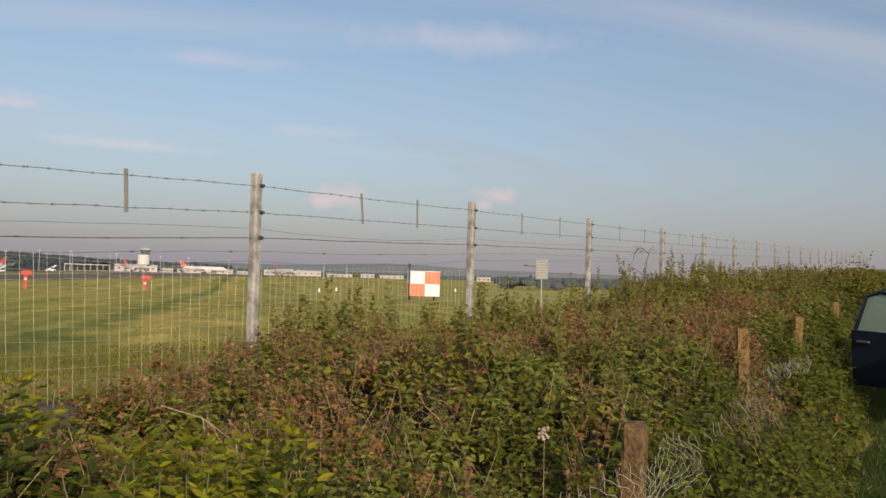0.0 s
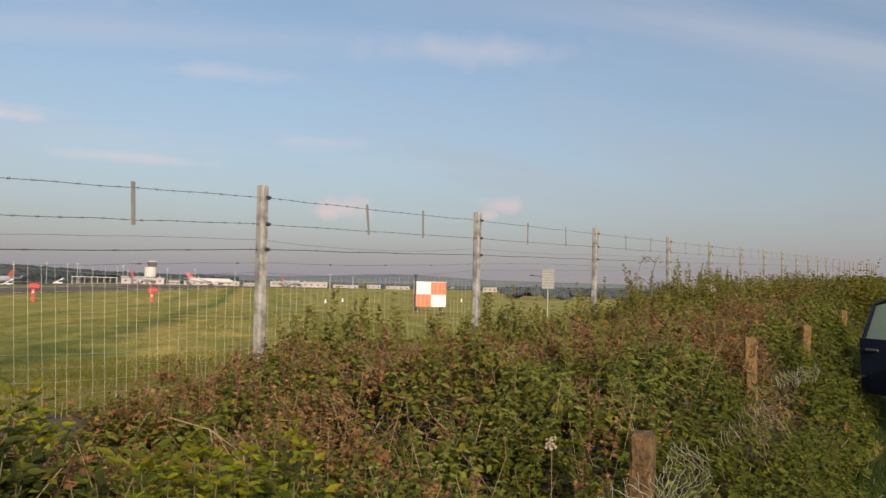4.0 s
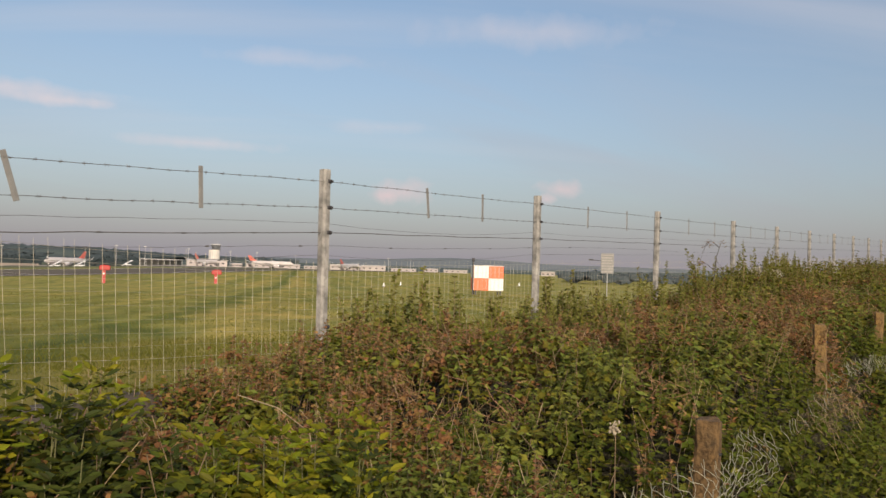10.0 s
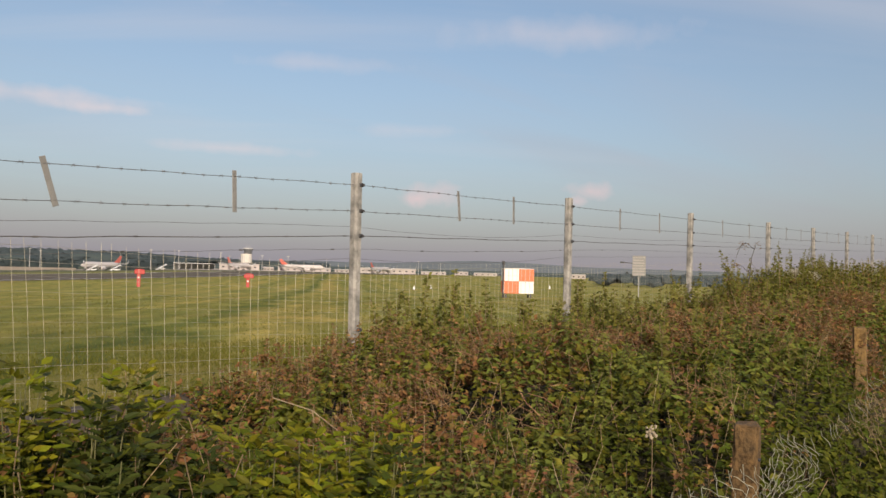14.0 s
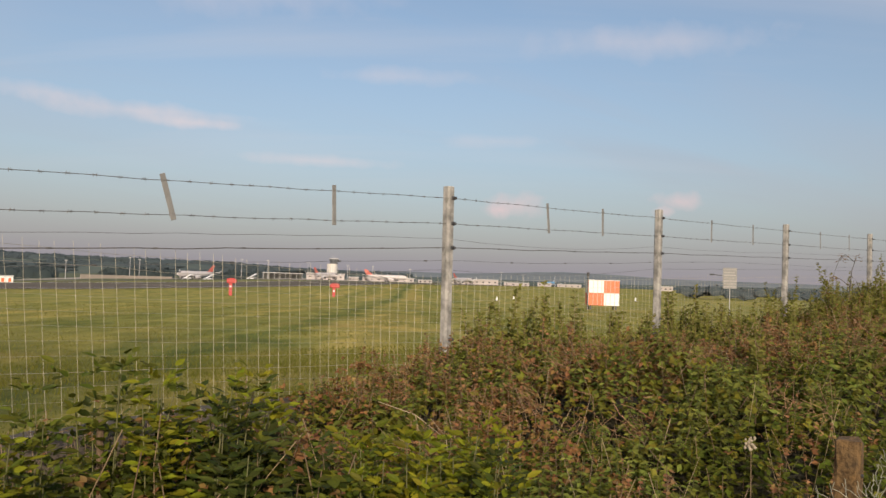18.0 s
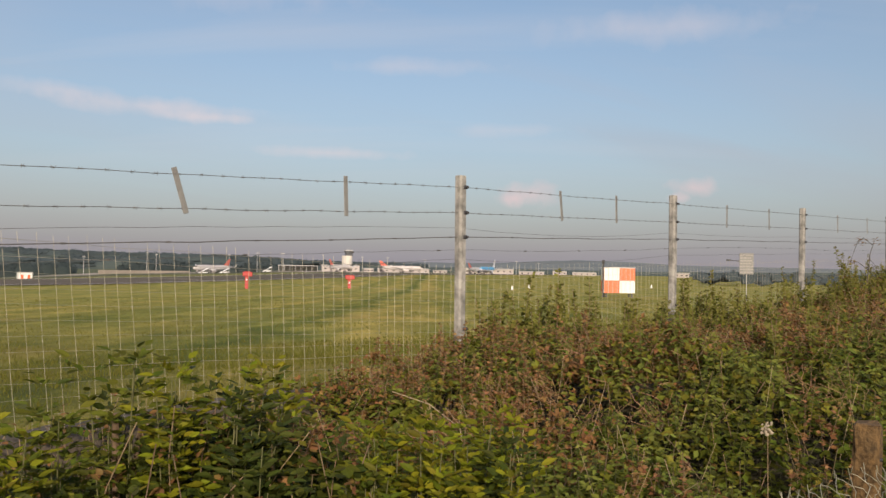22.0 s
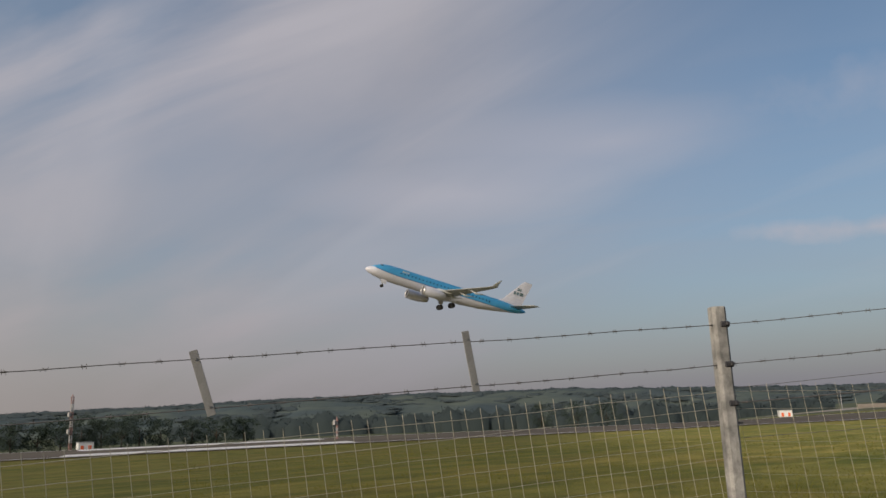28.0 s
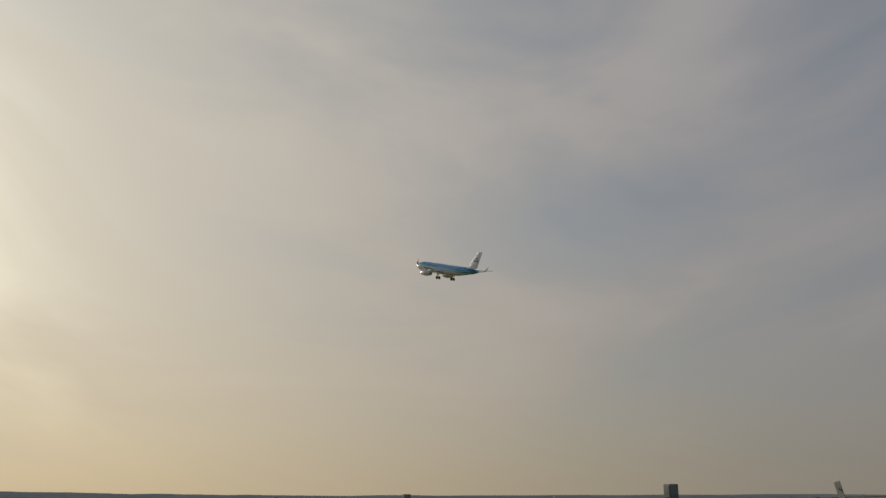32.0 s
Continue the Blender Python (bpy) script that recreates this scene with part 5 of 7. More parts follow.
def airliner(name, m, label, top_mat, low_mat, tail_mat, long=36.2, gear=True, split=0.0, detail=True, group=""):
    """A twin-engined jet; x forward, y to its left, z up, the hull's centre at the origin."""
    ob = thing(name, m, label, "aeroplane", group)
    S = [(17.5, 0.05, 0.05, 0.05, -0.40), (17.2, 0.42, 0.36, 0.42, -0.36), (16.6, 0.78, 0.66, 0.74, -0.28), (15.6, 1.14, 1.08, 1.12, -0.16), (14.4, 1.38, 1.46, 1.42, -0.04), (13.0, 1.50, 1.62, 1.60, 0.0),
         (11.0, 1.50, 1.66, 1.68, 0.0), (4.0, 1.50, 1.66, 1.68, 0.0), (3.0, 1.50, 1.66, 1.85, 0.0), (-3.5, 1.50, 1.66, 1.85, 0.0), (-5.0, 1.50, 1.66, 1.68, 0.0), (-8.0, 1.48, 1.66, 1.46, 0.0),
         (-11.5, 1.28, 1.55, 1.06, 0.15), (-14.5, 0.95, 1.22, 0.74, 0.35), (-17.0, 0.55, 0.72, 0.52, 0.58), (-18.4, 0.24, 0.30, 0.26, 0.72), (-18.7, 0.10, 0.12, 0.12, 0.75)]
    S = [(x * long / 36.2, *r) for x, *r in S]
    xs = sorted(set(list(np.linspace(S[-1][0], S[0][0], 46)) + [r[0] for r in S]), reverse=True)
    cols = list(zip(*S[::-1]))
    S = [(x, *[float(np.interp(x, cols[0], c)) for c in cols[1:]]) for x in xs]
    rings = [ring_at(*r, split_line(r[0], split)) for r in S]
    for piece, mat, k0 in (("upper_hull", top_mat, 0), ("lower_hull", low_mat, 12)):
        bm = bmesh.new()
        vs = [[bm.verts.new(r[(k0 + k) % 24]) for k in range(13)] for r in rings]
        for p, q in zip(vs, vs[1:]):
            for k in range(12):
                bm.faces.new((p[k], p[k + 1], q[k + 1], q[k]))
        bmesh.ops.remove_doubles(bm, verts=bm.verts, dist=0.002)
        bmesh.ops.recalc_face_normals(bm, faces=bm.faces)
        part(piece, bm, mat, ob, "", True)
    if detail:
        for k, q in ((0, 23), (12, 13)):
            bm = bmesh.new()
            line = []
            for r, sec in zip(rings, S):
                if -17.8 < sec[0] < 16.0:
                    a, b = r[k], r[k].lerp(r[q], 0.26)
                    out = Vector((0, 0.012 if a.y > 0 else -0.012, 0))
                    line.append((bm.verts.new(a + out), bm.verts.new(b + out)))
            for (a, b), (c, d) in zip(line, line[1:]):
                bm.faces.new((a, b, d, c))
            part("cheat_line", bm, SKYBLUE_DARK, ob, "dark blue line along the hull", True)
    for s in (1, -1):
        bm = wing_mesh([((4.6, 1.1 * s, -1.15), 5.6, 0.11, "z"), ((2.2, 4.6 * s, -0.75), 3.8, 0.10, "z"), ((-2.6, 12.9 * s, 0.55), 1.45, 0.08, "z"), ((-3.3, 13.7 * s, 0.85), 1.15, 0.07, "z")])
        w = part("wing", bm, WHITE if not detail else GREYWING, ob, "", True)
        bm = wing_mesh([((-3.4, 13.72 * s, 0.85), 1.15, 0.05, "y"), ((-4.1, 14.15 * s, 1.8), 0.6, 0.05, "y"), ((-4.7, 14.3 * s, 2.35), 0.25, 0.05, "y")])
        part("winglet", bm, GREYWING if detail else WHITE, w, "", True)
        for y, x in ((3.0, -1.2), (6.2, -2.2), (9.2, -3.1)):
            bm = bmesh.new()
            tube(bm, [(x + 2.0, y * s, -1.0 + 0.13 * (y - 3)), (x + 0.6, y * s, -1.28 + 0.13 * (y - 3)), (x - 1.6, y * s, -1.02 + 0.13 * (y - 3))], [0.06, 0.2, 0.05], 8)
            part("flap_fairing", bm, WHITE, w, "", True)
        bm = bmesh.new()
        loft(bm, [[Vector((x, 4.35 * s + r * math.cos(k * 0.3927), -1.95 + r * math.sin(k * 0.3927))) for k in range(16)] for x, r in
                  ((6.3, 0.72), (6.45, 0.84), (6.2, 0.93), (5.2, 1.01), (3.8, 0.97), (2.6, 0.76), (1.7, 0.52), (1.6, 0.2), (2.5, 0.2))])
        e = part("engine", bm, low_mat, ob, "", True)
        bm = bmesh.new()
        loft(bm, [[Vector((x, 4.35 * s + r * math.cos(k * 0.3927), -1.95 + r * math.sin(k * 0.3927))) for k in range(16)] for x, r in ((6.44, 0.80), (6.43, 0.26), (6.54, 0.03))])
        part("fan", bm, DARKGREY, e, "dark fan in the intake")
        bm = bmesh.new()
        loft(bm, [[Vector((x, 4.35 * s + r * math.cos(k * 0.3927), -1.95 + r * math.sin(k * 0.3927))) for k in range(16)] for x, r in ((6.38, 0.83), (6.55, 0.86), (6.56, 0.90), (6.25, 0.955))], False)
        part("intake_lip", bm, STEEL, e, "", True)
        bm = wing_mesh([((4.4, 4.35 * s, -1.15), 3.6, 0.10, "y"), ((3.3, 4.35 * s, -0.72), 3.4, 0.10, "y")])
        part("pylon", bm, WHITE, e)
        bm = wing_mesh([((-14.2, 0.5 * s, 0.95), 3.1, 0.10, "z"), ((-17.2, 6.0 * s, 1.5), 1.35, 0.09, "z")])
        part("tailplane", bm, GREYWING if detail else WHITE, ob, "", True)
    tall = 7.0 if detail else 5.4
    bm = wing_mesh([((-11.3, 0, 1.45), 5.6, 0.05, "y"), ((-12.9, 0, 2.2), 4.7, 0.05, "y"), ((-17.0, 0, tall), 2.1, 0.045, "y")])
    fin = part("tail_fin", bm, tail_mat, ob)
    for s in (1, -1):
        # a block with bars and dots stands for the airline's mark
        if detail:
            bm = bmesh.new()
            for x, wd in ((-14.95, 0.16), (-15.2, 0.22), (-15.65, 0.16), (-15.9, 0.24), (-16.4, 0.16), (-16.65, 0.2), (-16.95, 0.16)):
                box(bm, (wd, 0.02, 0.66), (x - 0.2, s * 0.125, 4.1))
            for x in (-15.9, -16.25, -16.6):
                tube(bm, [(x, s * 0.08, 5.1), (x, s * 0.115, 5.1)], 0.14, 8)
            box(bm, (0.95, 0.02, 0.16), (-16.25, s * 0.105, 4.82))
            part("airline_mark", bm, MARKTEAL, fin, "grey-teal mark on the tail fin")
        if detail:
            win = bpy.data.meshes.new("cabin_window")
            b2 = bmesh.new()
            box(b2, (0.27, 0.02, 0.38), (0, 0, 0), None, 0.006)
            b2.to_mesh(win), b2.free()
            for k in range(26):
                x = 10.6 - 0.8 * k
                part_of("cabin_window", win, CABINGLASS, ob, at=pose(x, s * 1.452, 0.42, -s * 15))
            bm = bmesh.new()
            for k in range(4):
                box(bm, (0.26, 0.02, 0.34), (-0.38 * k, 0, 0.06))
            part("name_lettering", bm, WHITE, ob, "white lettering bars on the hull", at=pose(10.2, s * 1.40, 0.86, -s * 28))
    bm = bmesh.new()
    for y0, y1, x0, x1 in ((0.05, 0.62, 15.62, 15.35), (0.68, 1.05, 15.28, 14.85)):
        for s in (1, -1):
            vs = [bm.verts.new((x0 + 0.10, y0 * s, 0.60)), bm.verts.new((x1 + 0.12, y1 * s, 0.55)), bm.verts.new((x1 - 0.55, y1 * s * 0.94, 1.12)), bm.verts.new((x0 - 0.60, y0 * s, 1.18))]
            bm.faces.new(vs)
    bmesh.ops.recalc_face_normals(bm, faces=bm.faces)
    bmesh.ops.solidify(bm, geom=list(bm.faces), thickness=0.05)
    part("cockpit_window", bm, DARKGLASS, ob)
    # landing gear
    for x, y, r, h in ((13.4, 0, 0.30, -2.75), (-0.7, 2.97, 0.56, -3.0), (-0.7, -2.97, 0.56, -3.0)):
        bm = bmesh.new()
        tube(bm, [(x, y * 0.98, -1.3), (x, y, h)], 0.10, 8)
        tube(bm, [(x + 0.9, y * 0.9, -1.4), (x, y, h + 0.55)], 0.06, 6)
        tube(bm, [(x, y - 0.42 * r / 0.4, h), (x, y + 0.42 * r / 0.4, h)], 0.07, 6)
        leg = part("gear_leg", bm, STEEL, ob)
        bm = bmesh.new()
        box(bm, (1.1, 0.04, 0.75), (x - 0.1, y + (0.36 if y >= 0 else -0.36), -1.85), None, 0.02)
        part("gear_door", bm, low_mat, leg)
        for q in (-1, 1):
            bm = bmesh.new()
            c = y + q * 0.36 * r / 0.4
            loft(bm, [[Vector((x + rr * math.cos(k * 0.3491), c + d, h + rr * math.sin(k * 0.3491))) for k in range(18)] for d, rr in ((-0.15, r * 0.7), (-0.12, r * 0.95), (0, r), (0.12, r * 0.95), (0.15, r * 0.7))])
            part("wheel", bm, RUBBER, leg, "", True)
    return ob


def split_line(x, s):
    """The height at which the upper colour ends, from nose to tail."""
    return float(np.interp(x, (-18.7, -17.0, -15.0, -12.0, -8.0, 11.5, 14.2, 15.8, 16.6, 17.5), (0.2, -0.05, -0.25, -0.22, -0.20, -0.20, 0.02, 0.30, 0.48, 1.5))) + s


MARKTEAL = surf("grey_teal_paint", (0.09, 0.17, 0.19), (0.13, 0.22, 0.24), 1.0, 0.4, 0, 0.02, 8.0)
GREYWING = surf("light_grey_wing", (0.40, 0.42, 0.43), (0.48, 0.50, 0.51), 0.5, 0.4, 0.1, 0.02, 6.0)
CABINGLASS = surf("tinted_cabin_glass", (0.025, 0.11, 0.22), (0.035, 0.14, 0.26), 2.0, 0.2, 0, 0.0)
HULLWHITE = surf("cool_white_hull_paint", (0.64, 0.645, 0.72), (0.72, 0.725, 0.80), 0.5, 0.35, 0, 0.02, 6.0)
SKYBLUE_DARK = surf("dark_blue_paint", (0.02, 0.10, 0.30), (0.03, 0.14, 0.36), 0.6, 0.35, 0, 0.02, 8.0)


def air_pose(x, y, z, heading, climb, lean):
    return pose(x, y, z, lean, -climb, 90 - heading)


jet = airliner("departing_airliner", Matrix(), "sky-blue and white twin-jet airliner taking off, wheels still down", SKYBLUE, HULLWHITE, HULLWHITE)


# ---------------------------------------------------------------- long grass inside the fence
def build_tufts():
    rng = np.random.default_rng(5)
    n = 90000
    x = rng.uniform(-14, 22, n)
    y = np.interp(x, FENCE_X, FENCE_Y) - 0.2 + 15 * rng.random(n) ** 1.6
    m = n // 5
    x[:m], y[:m] = rng.uniform(-9, 14, m), rng.uniform(-7.5, -4.2, m)
    z = ground_z(x, y)
    clump = np.array([noise.noise(Vector((a * 0.5, b * 1.1, 1.7))) for a, b in zip(x, y)])
    h = (0.035 + 0.05 * rng.random(n)) * (1 + 1.0 * np.clip(clump, -0.5, 1)) * np.where(np.abs(y - np.interp(x, FENCE_X, FENCE_Y)) < 0.5, 2.6, 1.0)
    a, w = rng.uniform(0, 6.283, n), rng.uniform(0.003, 0.007, n) * (1 + 0.08 * np.abs(y))
    lean = rng.uniform(0.1, 0.7, n)
    b = rng.uniform(0, 6.283, n)
    c = np.stack([x, y, z], -1)
    s = np.stack([np.cos(a), np.sin(a), 0 * a], -1) * w[:, None]
    t = np.stack([np.cos(b) * lean * h, np.sin(b) * lean * h, h], -1)
    v = np.stack([c - s, c + s, c + t * 0.6 + s * 0.6, c + t], 1)
    f = np.arange(n)[:, None] * 4
    faces = np.concatenate([f + [0, 1, 2], f + [0, 2, 3]])
    verge = np.arange(n) < m
    vf = faces[np.concatenate([verge, verge])]
    faces = faces[~np.concatenate([verge, verge])]
    ob = thing("rough_grass", None, "tufts of rough uncut grass along the fence", "grass", "", "stuff")
    bulk("grass_blades", v.reshape(-1, 3), faces, leafy("grass_blade", (0.120, 0.134, 0.019), (0.195, 0.184, 0.036), 0.2, 0.5), ob, "", "", "stuff")
    # blades coloured darker for the shade lying on the verge
    bulk("verge_blades", v[:m].reshape(-1, 3), vf, leafy("shade_dark_blade", (0.045, 0.065, 0.016), (0.095, 0.110, 0.030), 0.3, 0.25), ob, "", "", "stuff")
    xs, ys = np.linspace(-40, 60, 400), np.linspace(0, 1, 14)
    X, Q = np.meshgrid(xs, ys, indexing="ij")
    Y = np.minimum(-4.2, np.interp(X, FENCE_X, FENCE_Y) - 3.5) + 0.15 * np.sin(X * 1.9) * np.cos(X * 0.7) - Q * (5.2 + 0.6 * np.sin(X * 0.9) + 0.3 * np.sin(X * 2.7))
    k = len(ys)
    fs = [(i * k + j, (i + 1) * k + j, (i + 1) * k + j + 1, i * k + j + 1) for i in range(len(xs) - 1) for j in range(k - 1)]
    # the verge's shade is put into its dark green
    bulk("verge", np.stack([X, Y, ground_z(X, Y) + 0.012], -1).reshape(-1, 3), fs, surf("shade_dark_verge", (0.026, 0.048, 0.012), (0.058, 0.078, 0.024), 1.6, 1.0, 0, 0.8, 30.0, 0.4, bump_d=0.03, gloss=0.0), None, "dark grass verge beside the parked car, shade in its colour", "grass", "structure", True)


def build_field_tufts():
    """Coarser tufts farther out on the field, thinning with distance."""
    rng = np.random.default_rng(15)
    n = 52000
    az = np.radians(rng.uniform(-24, 62, n))
    r = 15 + 75 * rng.random(n) ** 1.7
    x, y = -4.95 + r * np.sin(az), -4.69 + r * np.cos(az)
    ok = y > np.interp(x, FENCE_X, FENCE_Y) + 4
    x, y, r = x[ok], y[ok], r[ok]
    n = len(x)
    z = ground_z(x, y)
    clump = np.array([noise.noise(Vector((a * 0.25, b * 0.25, 4.2))) + 0.5 * noise.noise(Vector((a * 0.9, b * 0.9, 8.1))) for a, b in zip(x, y)])
    h = (0.025 + 0.04 * rng.random(n)) * (1 + 1.3 * np.clip(clump, -0.6, 1))
    a, w = rng.uniform(0, 6.283, n), (0.004 + 0.00045 * r) * rng.uniform(0.6, 1.3, n)
    b, lean = rng.uniform(0, 6.283, n), rng.uniform(0.1, 0.8, n)
    c = np.stack([x, y, z], -1)
    s = np.stack([np.cos(a), np.sin(a), 0 * a], -1) * w[:, None]
    t = np.stack([np.cos(b) * lean * h, np.sin(b) * lean * h, h], -1)
    v = np.stack([c - s, c + s, c + t], 1)
    ob = thing("field_grass", None, "tufts of grass across the mown field", "grass", "", "stuff")
    bulk("grass_blades", v.reshape(-1, 3), np.arange(3 * n).reshape(-1, 3), leafy("field_grass_blade", (0.140, 0.146, 0.022), (0.215, 0.195, 0.045), 0.16, 0.5), ob, "", "", "stuff")


build_tufts()
build_field_tufts()


# ---------------------------------------------------------------- what stands on the airfield
def facing(x, y, extra=0.0):
    """The turn about z that sets a thing's -y side towards the camera's place."""
    return math.degrees(math.atan2(y + 4.69, x + 4.95)) - 90 + extra


def build_check_hut(x, y):
    ob = thing("equipment_hut", pose(x, y, float(ground_z(x, y)), 0, 0, facing(x, y, 9)), "orange and white chequered equipment hut on the grass", "hut")
    w, d, h, b = 3.7, 2.6, 3.05, 0.55
    bm = bmesh.new()
    box(bm, (w - 0.1, d - 0.1, h - 0.1), (0, 0, b + h / 2))
    part("body", bm, GREY, ob)
    for i in range(2):
        for j in range(2):
            bm = bmesh.new()
            box(bm, (w / 2 - 0.02, 0.06, h / 2 - 0.02), (-w / 4 + i * w / 2, -d / 2, b + h / 4 + j * h / 2), None, 0.015)
            part("panel", bm, WHITE if (i + j) % 2 else ORANGE, ob)
            for s in (-1, 1):
                bm = bmesh.new()
                box(bm, (0.06, d / 2 - 0.05, h / 2 - 0.02), (s * w / 2, -d / 4 + i * d / 2, b + h / 4 + j * h / 2), None, 0.015)
                part("panel", bm, ORANGE if (i + j) % 2 else WHITE, ob)
    for i in range(1, 7):
        bm = bmesh.new()
        box(bm, (0.03, 0.03, h - 0.05), (-w / 2 + i * w / 7, -d / 2 - 0.04, b + h / 2))
        part("rib", bm, GREY, ob)
    bm = bmesh.new()
    box(bm, (w + 0.15, d + 0.15, 0.08), (0, 0, b + h + 0.04), None, 0.02)
    part("roof", bm, WHITE, ob)
    for sx in (-1, 1):
        for sy in (-1, 1):
            bm = bmesh.new()
            box(bm, (0.18, 0.18, b + 0.1), (sx * (w / 2 - 0.3), sy * (d / 2 - 0.3), b / 2 - 0.05))
            part("leg", bm, DARKGREY, ob)
    bm = bmesh.new()
    tube(bm, [(-w / 2 - 0.12, -d / 2, 0), (-w / 2 - 0.12, -d / 2, b + h + 0.55)], 0.09, 8)
    tube(bm, [(-w / 2 - 0.12, -d / 2, b + h + 0.5), (-w / 2 - 0.12, -d / 2, b + h + 0.95)], 0.17, 8)
    part("obstruction_lamp", bm, DARKGREY, ob, "dark lamp on a pole at the corner")


def build_red_marker(x, y, h, w):
    ob = thing("red_marker", pose(x, y, float(ground_z(x, y)), 0, 0, facing(x, y)), "red T-shaped marker cabinet standing in the grass", "marker", "red markers")
    bm = bmesh.new()
    box(bm, (0.68, 0.6, h - 0.9), (0, 0, (h - 0.9) / 2), None, 0.05)
    part("column", bm, RED, ob)
    bm = bmesh.new()
    box(bm, (w, 0.9, 0.95), (0.15, 0, h - 0.45), None, 0.14)
    part("head", bm, RED, ob)
    bm = bmesh.new()
    box(bm, (w * 0.6, 0.7, 0.12), (0.1, 0, h + 0.06), None, 0.03)
    part("lid", bm, RED, ob)
    bm = bmesh.new()
    box(bm, (0.3, 0.04, 0.35), (0, -0.37, h - 1.6), None, 0.01)
    part("plate", bm, WHITE, ob)


def build_peg(x, y, h):
    ob = thing("white_marker_post", pose(x, y, float(ground_z(x, y)), 0, 0, 20), "small white marker post in the grass", "post", "white marker posts")
    bm = bmesh.new()
    tube(bm, [(0, 0, 0), (0, 0, h * 0.6), (0, 0, h)], [0.22, 0.18, 0.09], 10)
    part("body", bm, WHITE, ob)
    bm = bmesh.new()
    tube(bm, [(0, 0, 0), (0, 0, 0.08)], 0.45, 10)
    part("foot", bm, DARKGREY, ob)


def build_sign(x, y):
    ob = thing("notice_board", pose(x, y, float(ground_z(x, y)), 0, 0, facing(x, y, -8)), "white notice board on a thin pole, writing too small to read", "sign")
    bm = bmesh.new()
    tube(bm, [(0, 0.05, -0.2), (0, 0.05, 4.2)], 0.035, 8)
    part("pole", bm, GREY, ob)
    bm = bmesh.new()
    box(bm, (1.05, 0.04, 1.66), (0, 0, 3.35), None, 0.01)
    bd = part("board", bm, surf("weathered_board", (0.22, 0.225, 0.23), (0.32, 0.32, 0.32), 3.0, 0.6), ob)
    rng = random.Random(3)
    for r in range(7):
        bm = bmesh.new()
        x0 = -0.45
        while x0 < 0.38:
            w = rng.uniform(0.08, 0.22)
            box(bm, (w, 0.008, 0.10), (x0 + w / 2, -0.024, 4.03 - 0.225 * r))
            x0 += w + 0.05
        part("text_bar", bm, HAZY_WHITE, bd)
    bm = bmesh.new()
    tube(bm, [(-0.5, 0, 3.55), (-1.4, 0, 3.62)], 0.03, 6)
    box(bm, (0.35, 0.06, 0.12), (-1.35, 0, 3.62))
    part("arm", bm, DARKGREY, ob)


build_check_hut(79.75, 48.7)
build_red_marker(84.2, 141.3, 3.5, 2.0)
build_red_marker(106.2, 134.6, 2.9, 2.1)
build_peg(124.4, 102.6, 0.9)
build_peg(138.4, 109.2, 0.9)
build_peg(170.0, 96.0, 0.9)
build_sign(56.05, 22.1)


def build_lattice(x, y, h, w, name, label, dishes):
    ob = thing(name, pose(x, y, float(ground_z(x, y)), 0, 0, facing(x, y, 20)), label, "mast")
    n = 7
    for k in range(n):
        z0, z1 = h * k / n, h * (k + 1) / n
        bm = bmesh.new()
        c = [(-w, -w), (w, -w), (w, w), (-w, w)]
        for i in range(4):
            a, b = c[i], c[(i + 1) % 4]
            tube(bm, [(*a, z0), (*a, z1)], 0.06, 5)
            tube(bm, [(*a, z0), (*b, z1)], 0.035, 4)
            tube(bm, [(*a, z1), (*b, z1)], 0.035, 4)
        part("lattice_stage", bm, HAZY_WHITE if k % 2 else HAZY_RED, ob)
    for z in dishes:
        bm = bmesh.new()
        tube(bm, [(-w - 0.1, 0, z), (-w - 0.5, 0, z)], [0.4, 0.55], 12)
        part("dish", bm, HAZY_WHITE, ob)
    bm = bmesh.new()
    tube(bm, [(0, 0, h), (0, 0, h + 0.5)], 0.10, 8)
    part("lamp", bm, HAZY_RED, ob)


build_lattice(-105.0, 168.2, 12.0, 0.24, "lattice_mast", "red and white banded lattice mast beside a small hut", (4.3, 8.0))
build_lattice(-42.2, 157.8, 4.0, 0.13, "approach_light_frame", "short orange and white light frame beside the runway", (3.4,))


def build_hut(x, y, w, h, mat, name, label):
    ob = thing(name, pose(x, y, float(ground_z(x, y)), 0, 0, facing(x, y, 12)), label, "hut")
    bm = bmesh.new()
    box(bm, (w, w * 0.7, h), (0, 0, h / 2), None, 0.03)
    part("walls", bm, mat, ob)
    bm = bmesh.new()
    box(bm, (w + 0.2, w * 0.7 + 0.2, 0.15), (0, 0, h + 0.075), None, 0.03)
    part("roof", bm, GREY, ob)
    for s in (-1, 1):
        bm = bmesh.new()
        box(bm, (w * 0.2, 0.05, h * 0.6), (s * w * 0.25, -w * 0.35 - 0.02, h * 0.35))
        part("door", bm, ORANGE, ob)


build_hut(-101.6, 168.4, 3.2, 1.7, WHITE, "runway_hut", "small white hut at the mast's foot")
build_hut(68.5, 228.6, 3.4, 1.7, WHITE, "runway_hut", "small white and orange hut beyond the runway")


# ---------------------------------------------------------------- terminal, tower and parked aircraft
# cladding and aircraft whites are toned down to carry the distance haze
PALE = surf("hazed_cladding", (0.35, 0.315, 0.31), (0.45, 0.41, 0.40), 0.12, 0.6, 0, 0.05, 1.0)
OFFWHITE = surf("hazed_airliner_white", (0.52, 0.49, 0.49), (0.62, 0.59, 0.59), 0.3, 0.5, 0, 0.02, 4.0)
